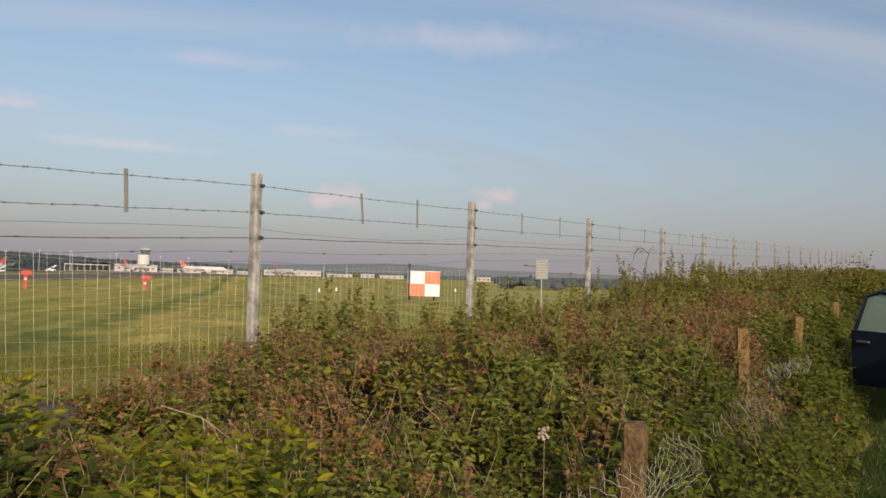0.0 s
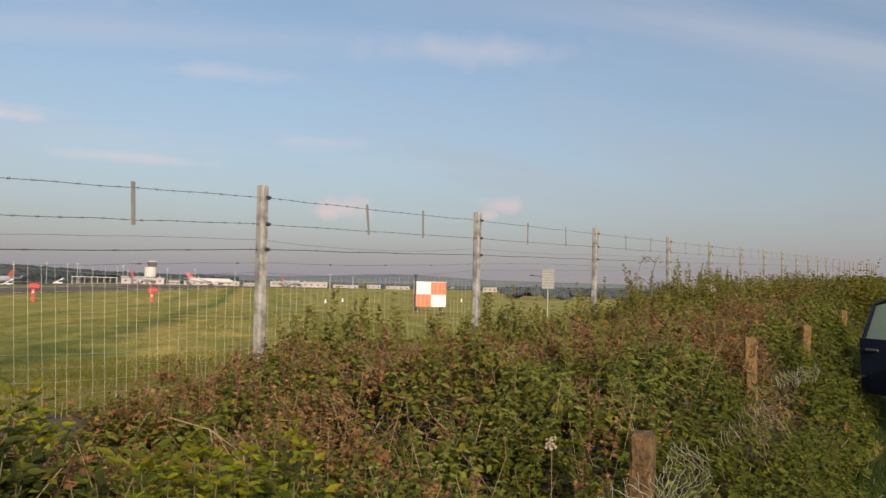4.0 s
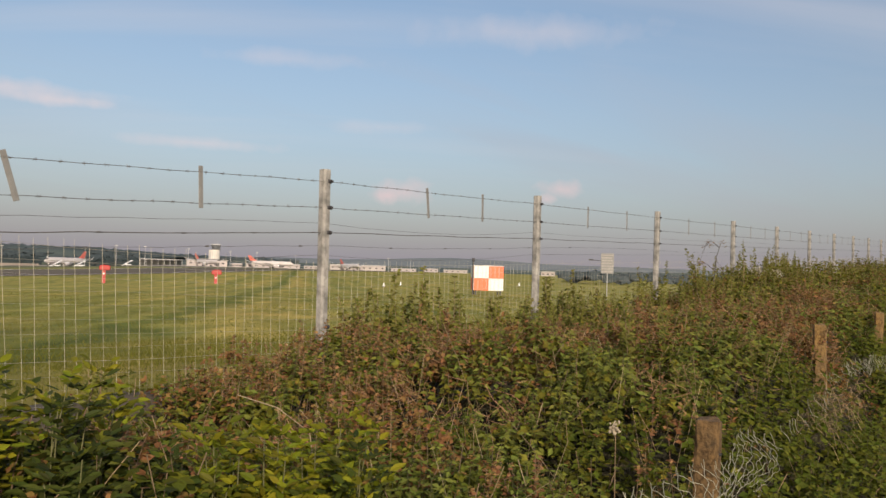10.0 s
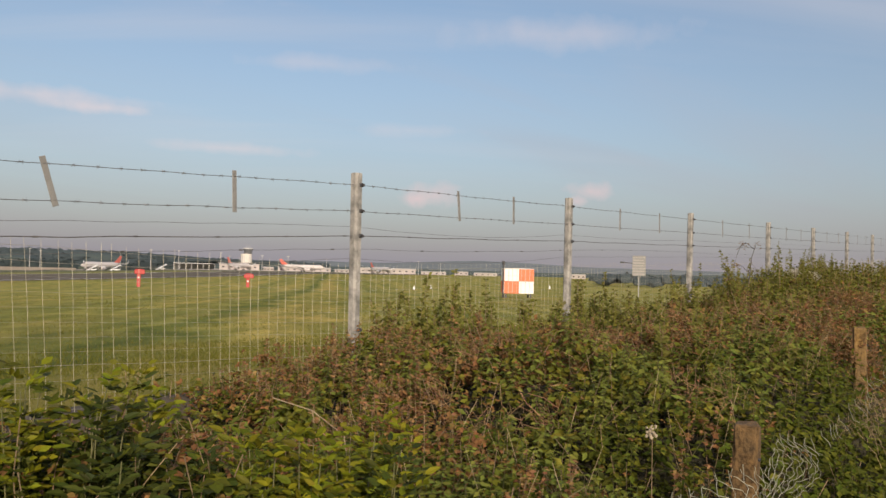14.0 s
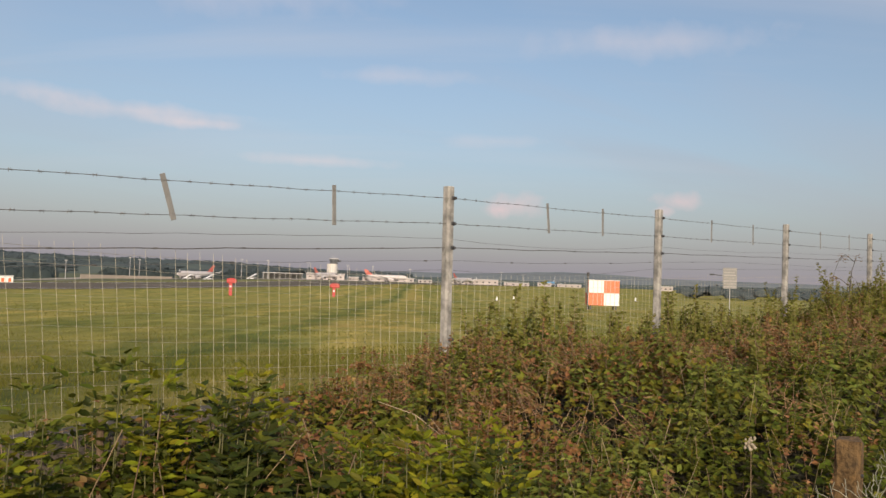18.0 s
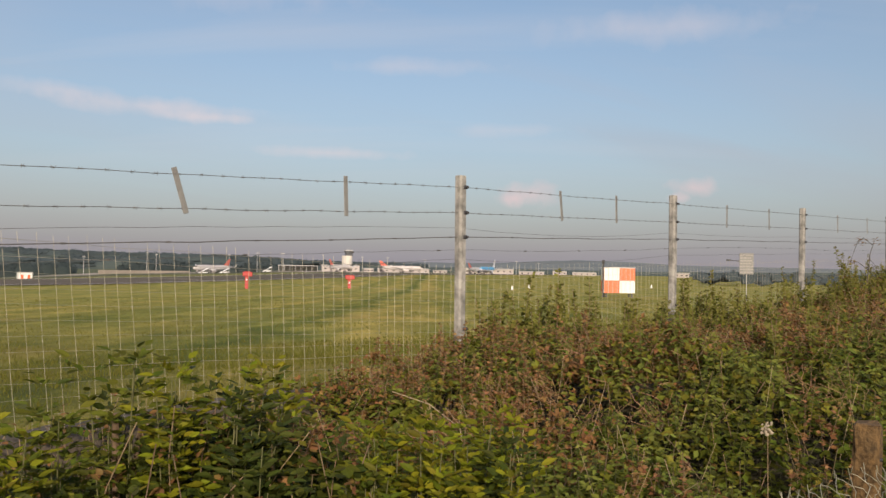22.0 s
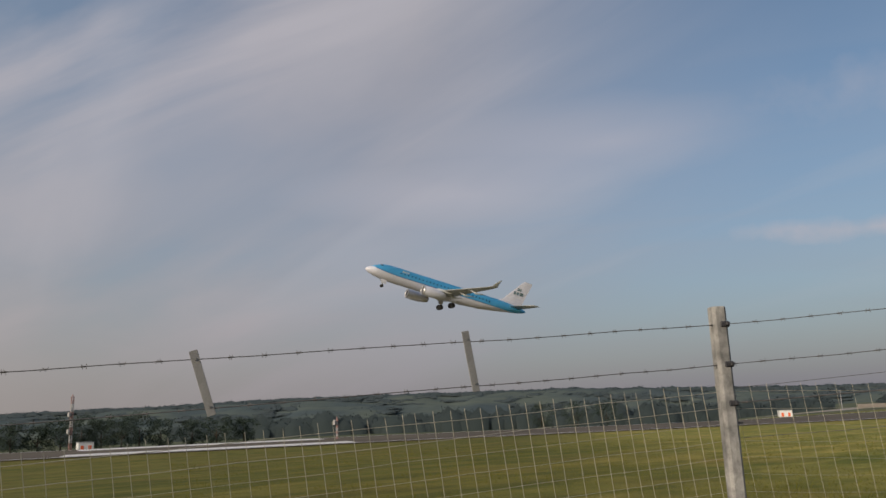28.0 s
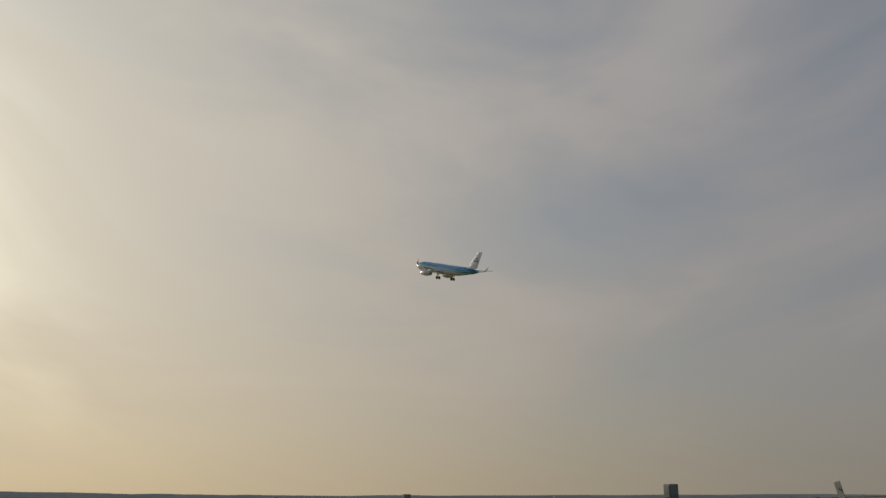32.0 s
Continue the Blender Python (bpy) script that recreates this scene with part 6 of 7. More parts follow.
TAIL = surf("red_orange_tail", (0.52, 0.13, 0.10), (0.60, 0.17, 0.13), 0.3, 0.5, 0, 0.02, 4.0)


def block(name, az0, az1, r, h, mat, label, storeys=1, depth=14.0, roof=GREY, lift=0.0):
    """A long low building seen between two bearings."""
    a, b = Vector(polar(az0, r)), Vector(polar(az1, r))
    mid, w = (a + b) / 2, (b - a).length
    ob = thing(name, pose(mid.x, mid.y, min(a.z, b.z) - 0.3 + lift, 0, 0, math.degrees(math.atan2(b.y - a.y, b.x - a.x))), label, "building", "airport buildings")
    bm = bmesh.new()
    box(bm, (w, depth, h), (0, depth / 2, h / 2))
    part("wall", bm, mat, ob)
    bm = bmesh.new()
    box(bm, (w + 0.8, depth + 0.8, 0.5), (0, depth / 2, h + 0.25), None, 0.1)
    part("roof", bm, roof, ob)
    n = max(3, int(w / 5))
    pane = bpy.data.meshes.new("window")
    bm = bmesh.new()
    box(bm, (1.6, 0.12, 0.8), (0, 0, 0), None, 0.03)
    bm.to_mesh(pane), bm.free()
    for s in range(storeys):
        for k in range(n):
            part_of("window", pane, DARKGLASS, ob, at=pose(-w / 2 + (k + 0.5) * w / n, -0.05, (s + 0.55) * h / storeys))
    return ob


def build_tower():
    x, y, z = polar(38.4, 600)
    z -= 0.6
    ob = thing("control_tower", pose(x, y, z, 0, 0, facing(x, y, 10)), "pale cylindrical control tower with a dark glazed cab", "tower")
    bm = bmesh.new()
    tube(bm, [(0, 0, 0), (0, 0, 12.6)], 3.9, 20)
    part("shaft", bm, surf("cream_render", (0.58, 0.55, 0.50), (0.70, 0.67, 0.61), 0.3, 0.7, 0, 0.05, 2.0), ob)
    for k in range(5):
        bm = bmesh.new()
        a = -2.4 + 0.4 * k
        box(bm, (0.5, 0.3, 11.0), (3.9 * math.cos(a), 3.9 * math.sin(a), 6.2), Matrix.Rotation(a + 1.57, 4, "Z"))
        part("rib", bm, GREY, ob)
    bm = bmesh.new()
    tube(bm, [(1.2, 0, 12.6), (1.2, 0, 13.3), (1.2, 0, 13.5), (1.2, 0, 16.2)], [3.2, 3.4, 2.7, 3.6], 8)
    # glass greyed for haze in its base colour
    part("cab_glazing", bm, surf("hazy_cab_glass", (0.10, 0.11, 0.12), (0.15, 0.16, 0.17), 1.0, 0.3), ob)
    bm = bmesh.new()
    tube(bm, [(1.2, 0, 16.2), (1.2, 0, 16.9)], [3.9, 3.5], 8)
    part("cab_roof", bm, GREY, ob)
    for q in (0.3, 2.0):
        bm = bmesh.new()
        tube(bm, [(q, 0, 16.9), (q, 0, 19.2)], 0.09, 5)
        part("aerial", bm, GREY, ob)


build_tower()
block("terminal_building", 36.6, 39.3, 590, 4.6, PALE, "low white terminal wing below the control tower")


def build_open_hangar():
    a, b = Vector(polar(33.6, 600)), Vector(polar(36.3, 600))
    mid, w = (a + b) / 2, (b - a).length
    ob = thing("steel_hangar", pose(mid.x, mid.y, mid.z - 0.3, 0, 0, math.degrees(math.atan2(b.y - a.y, b.x - a.x))), "open-fronted grey steel hangar frame beside the apron", "hangar", "airport buildings")
    # steel colour with haze mixed in
    hazy = surf("hazy_grey_steel", (0.20, 0.215, 0.21), (0.27, 0.285, 0.275), 0.3, 0.7, 0, 0.05, 3.0)
    bm = bmesh.new()
    box(bm, (w, 0.5, 4.4), (0, 12, 2.2))
    part("back_wall", bm, hazy, ob)
    bm = bmesh.new()
    box(bm, (w + 1, 13, 0.5), (0, 6, 4.75), None, 0.1)
    part("roof", bm, GREY, ob)
    for k in range(8):
        bm = bmesh.new()
        box(bm, (0.35, 0.35, 4.6), (-w / 2 + k * w / 7, 0, 2.3))
        part("column", bm, GREY, ob)


build_open_hangar()
block("pier_building", 40.6, 44.3, 620, 3.2, PALE, "long white pier with aircraft in front", 1)
block("cargo_building", 46.4, 50.4, 660, 4.4, PALE, "long white terminal building with a flat roof", 1)
for az0, az1, r, h in ((44.6, 45.6, 640, 2.8), (50.8, 52.6, 720, 3.2), (53.2, 54.2, 760, 4.2), (54.6, 56.3, 760, 3.4), (57.0, 58.2, 800, 2.8), (61.6, 62.6, 620, 4.0), (39.6, 40.3, 600, 3.2)):
    block("airport_shed", az0, az1, r, h * 0.85, PALE, "low pale airport shed in the distance", 1, 10.0)
for az, r, turn, name in ((29.0, 480, 205, "a"), (38.0, 560, 260, "b"), (42.4, 600, 300, "c"), (47.9, 640, 250, "d")):
    x, y, z = polar(az, r)
    airliner("parked_airliner", pose(x, y, z + 3.5, 0, 0, turn), "parked white airliner with an orange tail on the apron", OFFWHITE, OFFWHITE, TAIL, 34.0, detail=False, group="parked airliners")


def build_stairs(az, r):
    x, y, z = polar(az, r)
    ob = thing("boarding_stairs", pose(x, y, z, 0, 0, facing(x, y, 30)), "white mobile boarding stairs on the apron", "stairs", "boarding stairs")
    bm = bmesh.new()
    box(bm, (7.0, 1.6, 0.35), (0, 0, 1.9), Matrix.Rotation(radians(-27), 4, "Y"), 0.05)
    part("flight", bm, WHITE, ob)
    bm = bmesh.new()
    box(bm, (4.5, 1.8, 0.8), (0, 0, 0.8), None, 0.1)
    part("chassis", bm, WHITE, ob)
    for sx in (-1.6, 1.6):
        for sy in (-0.8, 0.8):
            bm = bmesh.new()
            tube(bm, [(sx, sy - 0.15, 0.4), (sx, sy + 0.15, 0.4)], 0.4, 12)
            part("wheel", bm, RUBBER, ob)


for az, r in ((28.5, 470), (29.9, 472), (32.8, 500)):
    build_stairs(az, r)


def build_lamp_mast(az, r, h):
    x, y, z = polar(az, r)
    ob = thing("apron_lamp_mast", pose(x, y, z, 0, 0, facing(x, y)), "tall pale floodlight mast on the apron", "lamp mast", "apron floodlights")
    bm = bmesh.new()
    tube(bm, [(0, 0, 0), (0, 0, h)], [0.20, 0.11], 6)
    part("pole", bm, GREY, ob)
    bm = bmesh.new()
    box(bm, (1.6, 0.4, 0.35), (0, 0, h))
    part("lamp_head", bm, GREY, ob)


for az, h in ((20.9, 11), (24.8, 13), (25.4, 12), (30.2, 12.5), (32.1, 13), (33.9, 12), (36.7, 11), (39.5, 10), (44.0, 9), (50.6, 9), (52.2, 8), (41.3, 10)):
    build_lamp_mast(az, 530, h)


def build_blast_wall():
    """A pale wall along the apron's edge, left of the parked airliner."""
    a, b = Vector(polar(21.8, 430)), Vector(polar(27.5, 470))
    mid = (a + b) / 2
    ob = thing("apron_wall", pose(mid.x, mid.y, mid.z - 0.2, 0, 0, math.degrees(math.atan2(b.y - a.y, b.x - a.x))), "low pale concrete wall at the apron's edge", "wall")
    bm = bmesh.new()
    box(bm, ((b - a).length, 0.5, 2.2), (0, 0, 1.1), None, 0.05)
    part("panels", bm, APRON, ob)


build_blast_wall()


# ---------------------------------------------------------------- woods and hills
SKYLINE = ((-180, 0.15), (-110, 0.15), (-88, 0.2), (-80, 0.35), (-66, 0.45), (-57, 0.55), (-50, 0.75), (-46, 1.0), (-42, 1.18), (-35, 1.12), (-25, 1.35), (-16, 1.72), (-8, 1.75), (3, 1.72), (10, 1.45), (17, 1.15), (24, 1.0), (31, 0.98), (35, 0.72), (39.5, 0.55), (45, 0.5),
           (51, 0.42), (58, 0.4), (64, 0.45), (72, 0.5), (85, 0.7), (100, 0.9), (180, 1.2))


def skyline(az):
    return float(np.interp(az, [a for a, _ in SKYLINE], [e for _, e in SKYLINE]))


def crowns(seed, places, name, mat, label, each, leaf, rough=0.14, turn=0.42):
    """Many tree crowns in one mesh: lumpy domes with ragged sprays of leaves round them, shaded softly as woods are from far off."""
    g = np.random.default_rng(seed)
    base = bmesh.new()
    bmesh.ops.create_icosphere(base, subdivisions=1 if len(places) > 400 else 2, radius=1.0)
    co = np.array([v.co for v in base.verts])
    fa = np.array([[v.index for v in f.verts] for f in base.faces])
    base.free()
    Q = np.array(places)
    m, k = len(Q), len(co)
    swell = 1 + rough * g.normal(size=(m, k, 1))
    dome = Q[:, None, :3] + co[None] * swell * 0.84 * Q[:, None, [3, 3, 4]]
    dome_n = np.repeat(co[None], m, axis=0)
    P = np.repeat(Q, each, axis=0)
    n = len(P)
    d = g.normal(size=(n, 3))
    d /= np.linalg.norm(d, axis=1)[:, None]
    d[:, 2] = np.abs(d[:, 2])
    c = P[:, :3] + d * P[:, [3, 3, 4]] * g.uniform(0.75, 1.06, (n, 1))
    u, w = g.normal(size=(n, 3)), g.normal(size=(n, 3))
    size = g.uniform(0.55, 1.15, (n, 1)) * leaf
    u, w = u / np.linalg.norm(u, axis=1)[:, None] * size, w / np.linalg.norm(w, axis=1)[:, None] * size
    v = np.stack([c - u * 0.6, c + u * 0.6, c + w], 1)
    turned = np.einsum("ij,ij->i", np.cross(v[:, 1] - v[:, 0], v[:, 2] - v[:, 0]), d) < 0
    v[turned] = v[turned][:, ::-1]
    verts = np.concatenate([dome.reshape(-1, 3), v.reshape(-1, 3)])
    faces = np.concatenate([(fa[None] + (np.arange(m) * k)[:, None, None]).reshape(-1, 3), np.arange(3 * n).reshape(-1, 3) + m * k])
    # normals leaned one way so the crowns look evenly lit, as in haze
    soft = np.concatenate([dome_n.reshape(-1, 3), np.repeat(d, 3, axis=0)]) * turn + np.array([0.05, -0.4, 0.75])
    soft /= np.linalg.norm(soft, axis=1)[:, None]
    ob = thing(name, None, label, "trees", "", "stuff")
    leaves = bulk("tree_crowns", verts, faces, mat, ob, "", "", "stuff", True)
    leaves.data.normals_split_custom_set_from_vertices(soft.tolist())


def build_hills():
    # the far ridge, low, and blue with haze put into its colour
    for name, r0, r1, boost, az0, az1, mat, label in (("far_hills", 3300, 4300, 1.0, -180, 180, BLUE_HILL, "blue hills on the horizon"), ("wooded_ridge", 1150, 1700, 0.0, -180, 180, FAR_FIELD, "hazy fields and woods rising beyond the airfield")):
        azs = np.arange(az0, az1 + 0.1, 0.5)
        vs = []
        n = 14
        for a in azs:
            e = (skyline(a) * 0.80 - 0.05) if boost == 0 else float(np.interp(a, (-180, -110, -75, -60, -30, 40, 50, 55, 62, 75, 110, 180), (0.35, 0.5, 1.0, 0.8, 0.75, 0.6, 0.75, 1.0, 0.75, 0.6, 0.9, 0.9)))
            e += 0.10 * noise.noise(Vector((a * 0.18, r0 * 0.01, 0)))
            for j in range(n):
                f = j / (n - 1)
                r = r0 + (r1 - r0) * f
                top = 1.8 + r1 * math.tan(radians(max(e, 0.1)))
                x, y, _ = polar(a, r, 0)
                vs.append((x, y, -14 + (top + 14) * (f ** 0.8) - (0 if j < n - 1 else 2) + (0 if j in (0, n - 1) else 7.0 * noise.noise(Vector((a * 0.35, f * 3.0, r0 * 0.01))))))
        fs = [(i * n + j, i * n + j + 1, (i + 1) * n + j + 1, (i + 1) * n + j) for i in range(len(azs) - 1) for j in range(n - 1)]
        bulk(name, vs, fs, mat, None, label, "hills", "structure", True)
    rng = random.Random(12)
    far = []
    for q in range(5200):
        a = rng.uniform(-100, 44)
        f = 1.0 - 0.06 * rng.random() if q % 2 else rng.uniform(0.2, 0.96)
        if noise.noise(Vector((a * 0.16, f * 3.4, 4.0))) + 0.4 * noise.noise(Vector((a * 0.6, f * 9.0, 2.0))) < (-0.02 if a > -44 else 0.16) and f < 0.93:
            continue
        r = 1150 + 550 * f
        e = skyline(a) * 0.80 - 0.05
        top = 1.8 + 1700 * math.tan(radians(max(e, 0.1)))
        x, y, _ = polar(a, r, 0)
        h = rng.uniform(3.5, 8.0) + 4.5 * noise.noise(Vector((a * 0.9, 3.0, 2.0))) + 3.0 * noise.noise(Vector((a * 2.7, 6.0, 2.0)))
        far.append((x, y, -14 + (top + 14) * f ** 0.8 + 0.5, rng.uniform(9, 19), max(h * rng.uniform(0.7, 1.0), 2.5) * (0.9 if f > 0.93 else 0.6)))
    bearing = [math.degrees(math.atan2(p[0] + 4.95, p[1] + 4.69)) for p in far]
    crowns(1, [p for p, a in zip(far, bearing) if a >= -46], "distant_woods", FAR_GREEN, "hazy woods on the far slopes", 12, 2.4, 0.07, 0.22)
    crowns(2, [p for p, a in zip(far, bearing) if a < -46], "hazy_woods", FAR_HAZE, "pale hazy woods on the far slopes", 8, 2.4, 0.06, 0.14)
    near = []
    for _ in range(4200):
        a = rng.uniform(-78, 36)
        k = noise.noise(Vector((a * 0.3, 1.0, 7.0))) + (0.3 if -14 < a < 16 else 0)
        if k < (-0.08 if a > -40 else 0.12):
            continue
        r = rng.uniform(640, 760)
        x, y, _ = polar(a, r, 0)
        g = float(ground_z(x, y))
        h = max(2.0, 1.8 - g + r * math.tan(radians(min(1.0, skyline(a) * 0.62)))) * (0.74 + 0.34 * noise.noise(Vector((a * 0.7, 5.0, 1.0))) + 0.22 * noise.noise(Vector((a * 2.6, 9.0, 1.0)))) * rng.uniform(0.75, 1.05)
        tall = rng.uniform(0.55, 1.0) * h
        near.append((x, y, g + tall * 0.20, rng.uniform(0.40, 0.65) * tall + 1.4, tall * 0.80))
    east = []
    for _ in range(170):
        a = rng.uniform(63, 82)
        r = rng.uniform(250, 420)
        x, y, _ = polar(a, r, 0)
        east.append((x, y, 1.0 + rng.uniform(-0.6, 0.8), rng.uniform(2.0, 4.0), rng.uniform(1.2, 2.2)))
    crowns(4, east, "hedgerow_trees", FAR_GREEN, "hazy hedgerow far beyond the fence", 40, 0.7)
    # the belt's bluish green has haze in it too
    crowns(3, near, "tree_belt", leafy("hazed_belt_leaf", (0.064, 0.086, 0.090), (0.080, 0.104, 0.100), 0.05, 0.35), "belt of trees beyond the runway", 30, 1.0, 0.09, 0.25)


build_hills()


def build_tree(az, r, h, seed):
    rng = random.Random(seed)
    x, y, z = polar(az, r)
    h = h + max(0.0, -2.5 - z)
    ob = thing("field_tree", pose(x, y, z, 0, 0, rng.uniform(0, 360)), "dark broad-crowned tree beyond the runway", "tree", "trees by the mast")
    bm = bmesh.new()
    tube(bm, [(0, 0, -0.3), (0.1, 0, h * 0.3), (0.2, 0.1, h * 0.6)], [0.35, 0.25, 0.12], 7)
    for k in range(5):
        a = k * 1.3 + rng.random()
        tube(bm, [(0.1, 0, h * 0.3), (math.cos(a) * h * 0.2, math.sin(a) * h * 0.2, h * 0.55)], [0.14, 0.05], 5)
    part("trunk", bm, surf("bark", (0.05, 0.04, 0.03), (0.09, 0.075, 0.06), 3.0, 0.9) if "bark" not in bpy.data.materials else bpy.data.materials["bark"], ob)
    L = Leaves()
    for k in range(60):
        a, q, f = rng.uniform(0, 6.283), rng.random() ** 0.5, rng.uniform(0.12, 1.0)
        rad = h * 0.58 * math.sqrt(max(0.05, 1 - (f - 0.55) ** 2 * 3.2))
        c = Vector((math.cos(a) * q * rad, math.sin(a) * q * rad, f * h))
        for _ in range(34):
            p = c + Vector((rng.gauss(0, 0.06), rng.gauss(0, 0.06), rng.gauss(0, 0.05))) * h
            L.add(p, rand_dir(rng, (-0.6, 0.6)), Vector((rng.gauss(0, 0.6), rng.gauss(0, 0.6), 1)), rng.uniform(0.4, 0.8), 0.45)
    bulk("crown", [tuple(p) for p in L.v], L.f, TREE_LEAF, ob)


# leaf colour lifted and blued for the haze in between
TREE_LEAF = leafy("hazed_tree_leaf", (0.060, 0.085, 0.066), (0.090, 0.118, 0.088), 0.12, 0.4)
for k, (az, r, h) in enumerate(((-30.6, 330, 7.0), (-29.4, 340, 8.5), (-28.2, 335, 6.5), (-27.0, 330, 7.6), (-25.9, 345, 8.8), (-24.6, 340, 6.0), (-22.6, 350, 5.6), (-21.0, 345, 6.4), (-19.2, 350, 5.4), (-31.9, 330, 5.0), (-33.4, 330, 5.8),
                              (-65.6, 330, 3.2), (-63.6, 335, 3.0), (-56.5, 340, 2.4), (1.5, 470, 7.5), (4.0, 465, 9.0), (6.0, 480, 8.0))):
    build_tree(az, r, h, 500 + k)


# ---------------------------------------------------------------- parked car with its door open
def build_car(m):
    car = thing("parked_car", m, "dark blue hatchback parked on the verge, one front door open", "car")

    def section(x, w, z0, zs, zr, wr):
        """Half outline from the sill over the shoulder to the roof, mirrored."""
        half = [(w * 0.92, z0), (w, z0 + 0.25), (w, zs - 0.06), (w * 0.97, zs), (wr, zr - 0.06), (wr * 0.85, zr)]
        return [Vector((x, y, z)) for y, z in half] + [Vector((x, -y, z)) for y, z in half[::-1]]

    bm = bmesh.new()
    loft(bm, [section(x, w, 0.22, zs, zr, wr) for x, w, zs, zr, wr in ((2.0, 0.62, 0.62, 0.64, 0.50), (1.9, 0.78, 0.72, 0.75, 0.62), (1.3, 0.84, 0.88, 0.92, 0.70), (0.85, 0.85, 0.93, 0.98, 0.70), (0.2, 0.85, 0.95, 1.40, 0.58), (-0.4, 0.85, 0.95, 1.47, 0.60),
                                                                        (-1.3, 0.85, 0.96, 1.43, 0.58), (-1.75, 0.83, 0.96, 1.12, 0.62), (-1.95, 0.78, 0.80, 0.84, 0.6))])
    bmesh.ops.recalc_face_normals(bm, faces=bm.faces)
    part("body", bm, NAVY, car, "", True)
    for sx in (1.25, -1.25):
        for sy in (-1, 1):
            bm = bmesh.new()
            loft(bm, [[Vector((sx + r * math.cos(k * 0.3142), sy * (0.74 + d), 0.31 + r * math.sin(k * 0.3142))) for k in range(20)] for d, r in ((-0.1, 0.2), (-0.09, 0.29), (0.08, 0.31), (0.11, 0.27), (0.10, 0.19))])
            w = part("wheel", bm, RUBBER, car, "", True)
            bm = bmesh.new()
            tube(bm, [(sx, sy * 0.80, 0.31), (sx, sy * 0.855, 0.31)], [0.19, 0.17], 14)
            part("hubcap", bm, STEEL, w)
    for y in (-0.56, 0.56):
        bm = bmesh.new()
        tube(bm, [(1.88, y, 0.62), (1.97, y * 0.97, 0.60)], [0.13, 0.10], 12)
        part("headlamp", bm, STEEL, car)
    bm = bmesh.new()
    v = [bm.verts.new(p) for p in ((0.86, 0.66, 0.98), (0.86, -0.66, 0.98), (0.24, -0.54, 1.40), (0.24, 0.54, 1.40))]
    bm.faces.new(v)
    bmesh.ops.solidify(bm, geom=list(bm.faces), thickness=-0.02)
    part("windscreen", bm, DARKGLASS, car)
    bm = bmesh.new()
    box(bm, (0.05, 1.5, 0.14), (2.0, 0, 0.40), None, 0.02)
    part("bumper", bm, DARKGREY, car)
    # the open door: hinge at its front edge, skin, window frame, glass and handle
    door = thing("open_door", pose(0.72, -0.86, 0, 0, 0, 62))
    door.parent = car
    bm = bmesh.new()
    loft(bm, [[Vector((x, -0.02 - b, z)) for x, z, b in ((0, 0.24, 0), (0, 0.90, 0.03), (-1.12, 0.92, 0.03), (-1.10, 0.24, 0))], [Vector((x, 0.08, z)) for x, z in ((0, 0.26), (0, 0.90), (-1.10, 0.92), (-1.08, 0.26))]])
    bmesh.ops.recalc_face_normals(bm, faces=bm.faces)
    part("door_skin", bm, NAVY, door)
    bm = bmesh.new()
    tube(bm, [(-0.02, 0.02, 0.9), (-0.50, 0.05, 1.34), (-0.80, 0.06, 1.40), (-0.98, 0.05, 1.34), (-1.10, 0.02, 0.92)], 0.028, 6)
    part("window_frame", bm, NAVY, door)
    bm = bmesh.new()
    v = [bm.verts.new(p) for p in ((-0.06, 0.02, 0.91), (-0.50, 0.05, 1.32), (-0.80, 0.06, 1.38), (-0.97, 0.05, 1.33), (-1.08, 0.02, 0.92))]
    bm.faces.new(v)
    part("door_glass", bm, GLASS, door, "door glass coloured with a greenish reflection")
    bm = bmesh.new()
    box(bm, (0.17, 0.03, 0.035), (-0.95, -0.07, 0.78), None, 0.01)
    part("door_handle", bm, DARKGREY, door)


# the green reflected in the door pane is its base colour here
GLASS = surf("green_reflection_glass", (0.16, 0.24, 0.20), (0.20, 0.28, 0.23), 2.0, 0.06, 0, 0.0)
build_car(pose(6.62, -5.86, float(ground_z(6.6, -5.5)), 0, 0, 180))


# ---------------------------------------------------------------- small things by the old boundary
def build_card():
    ob = thing("white_card", pose(-3.57, -4.173, 1.255, 0, 0, 0), "white card clipped to a thin stake by the old netting", "card")
    bm = bmesh.new()
    box(bm, (0.26, 0.004, 0.17), (0, 0, 0.05), Matrix.Rotation(radians(-20), 4, "Y"), 0.001)
    part("sheet", bm, WHITE, ob, at=pose(0, 0, 0, -50, 0, -22))
    bm = bmesh.new()
    box(bm, (0.008, 0.012, 0.05), (0.075, -0.0, 0.155), None, 0.002)
    part("clip", bm, CLIP, ob, at=pose(0, 0, 0, -50, 0, -22))
    bm = bmesh.new()
    g = float(ground_z(-3.57, -4.173))
    tube(bm, [(0.0, 0.02, g - 1.3), (0, 0.02, 0.0)], 0.008, 6)
    part("stake", bm, STEM, ob)


build_card()


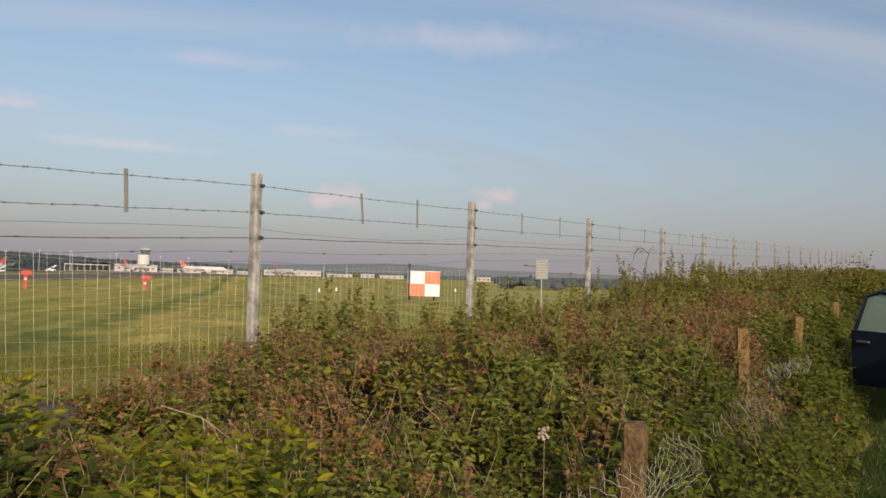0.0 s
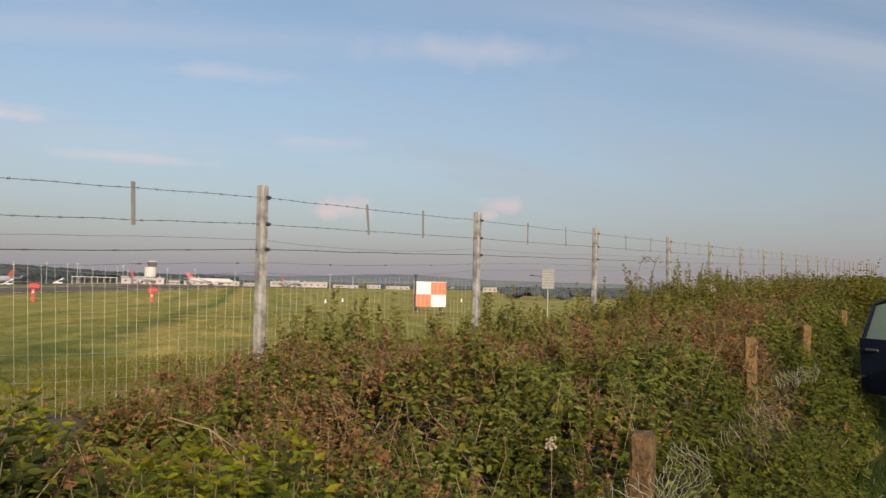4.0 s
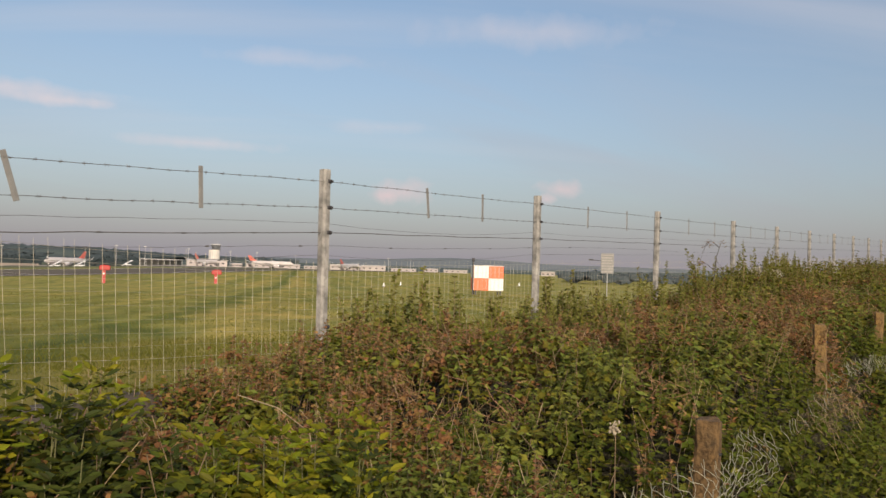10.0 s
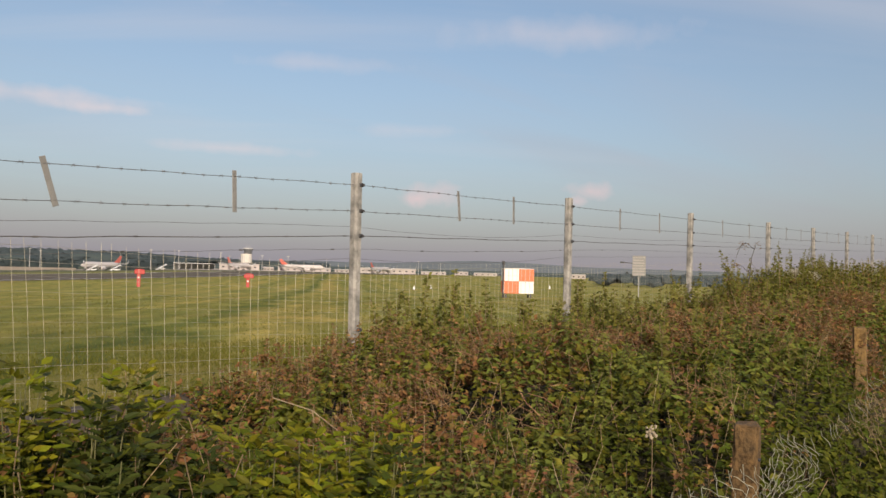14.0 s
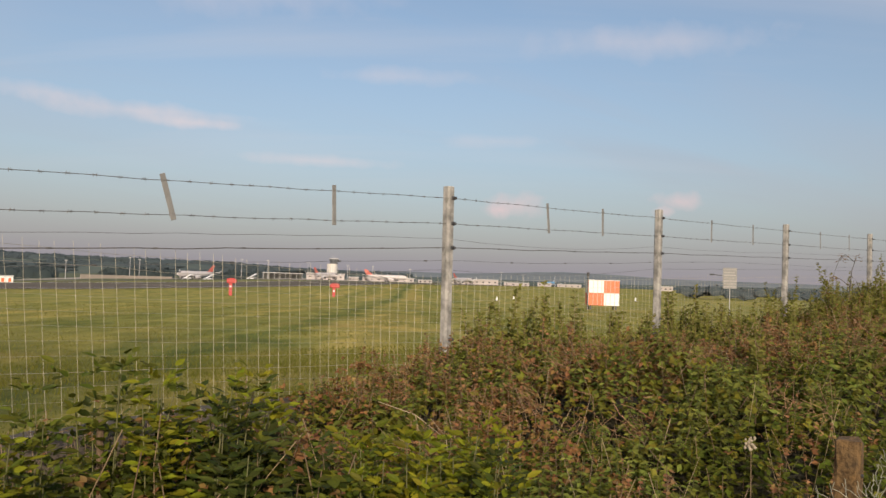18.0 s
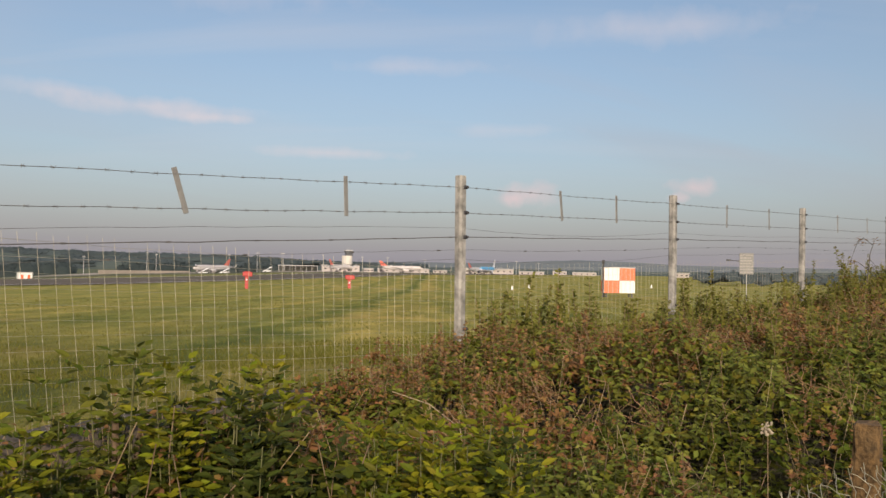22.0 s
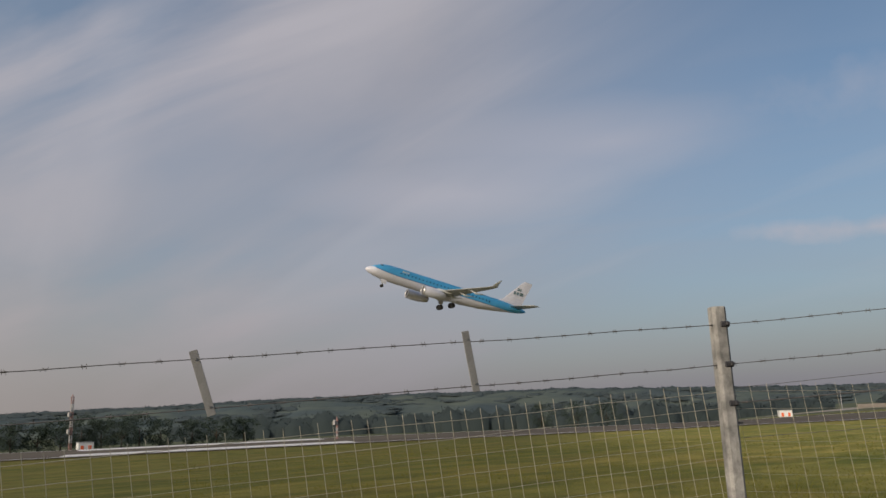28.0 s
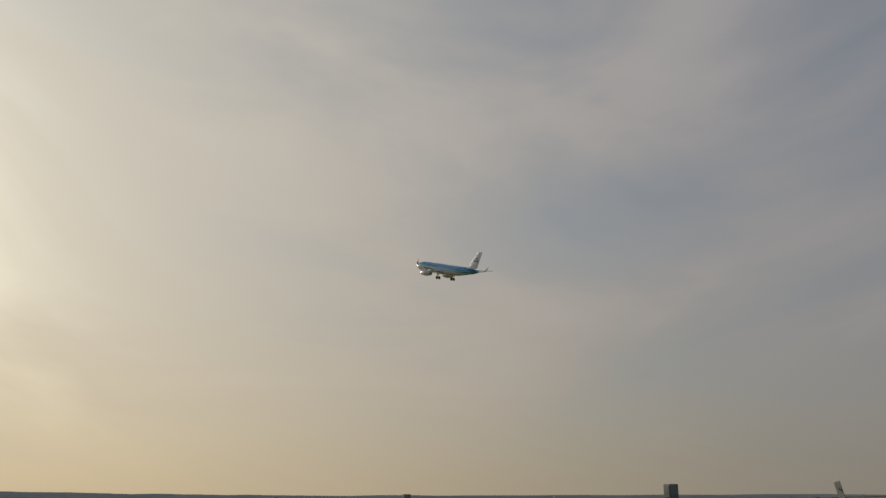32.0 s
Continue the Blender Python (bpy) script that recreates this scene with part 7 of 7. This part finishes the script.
def build_white_umbel(x, y, z):
    rng = random.Random(8)
    g = float(ground_z(x, y))
    ob = thing("white_flower", pose(x, y, g), "single white flower head on a pale stalk", "flower")
    bm = bmesh.new()
    tube(bm, [(0.05, 0.02, 0), (0.035, 0.01, (z - g) * 0.6), (0, 0, z - g)], 0.0016, 5)
    part("stalk", bm, STEM, ob)
    bm = bmesh.new()
    for _ in range(30):
        a, q = rng.uniform(0, 6.283), 0.022 * rng.random() ** 0.5
        p = Vector((math.cos(a) * q, math.sin(a) * q, z - g + rng.uniform(-0.01, 0.03)))
        bmesh.ops.create_icosphere(bm, subdivisions=1, radius=rng.uniform(0.004, 0.007), matrix=Matrix.Translation(p))
    part("flower_head", bm, surf("dry_cream_flower", (0.26, 0.215, 0.145), (0.42, 0.36, 0.27), 60.0, 0.8), ob)


build_white_umbel(-2.15, -3.55, 1.25)


# ---------------------------------------------------------------- motion
def runway_roll(t):
    """The take-off run: seconds to metres along the runway before the lift-off."""
    b = 24.5 - t
    return 78.0 * b - 1.05 * b * b


FLIGHT = [  # seconds, place, heading, climb, lean
    (24.5, 229.7, 275.5, 4.0, -114.6, 10.5, 0), (25.5, 157.5, 242.0, 7.6, -115.2, 12, -1.5), (26.5, 86.8, 208.3, 13.3, -116.2, 12.5, -3.4), (27.0, 50.5, 190.8, 17.2, -118.6, 13.1, -4.0),
    (28.0, -18.6, 153.3, 26.1, -120.0, 14.5, -4.4), (28.6, -58.6, 128.5, 31.5, -122.5, 14.8, -4.6), (29.0, -83.7, 111.3, 35.4, -124.5, 14.6, -4.5), (29.5, -113.6, 88.6, 40.6, -127.0, 15.0, -4.5),
    (30.0, -143.8, 62.4, 48.0, -129.8, 16.3, -4.4), (31.0, -201.1, 10.2, 62.4, -132.8, 16.6, -4.4), (32.0, -255.7, -47.2, 76.9, -136.2, 18.0, -5.0)]


def motions():
    rows = []
    for t in (0, 2, 4, 6, 8, 10, 12, 14, 16, 18, 20, 21, 22, 23, 23.6):
        s = runway_roll(t)
        x, y = 229.7 + 0.909 * s, 275.5 + 0.417 * s
        rows.append((t, air_pose(x, y, float(ground_z(x, y)) + 3.53, -114.6, 0 if t < 23.2 else 4, 0)))
    rows += [(r[0], air_pose(*r[1:])) for r in FLIGHT]
    walk(jet, rows)


motions()
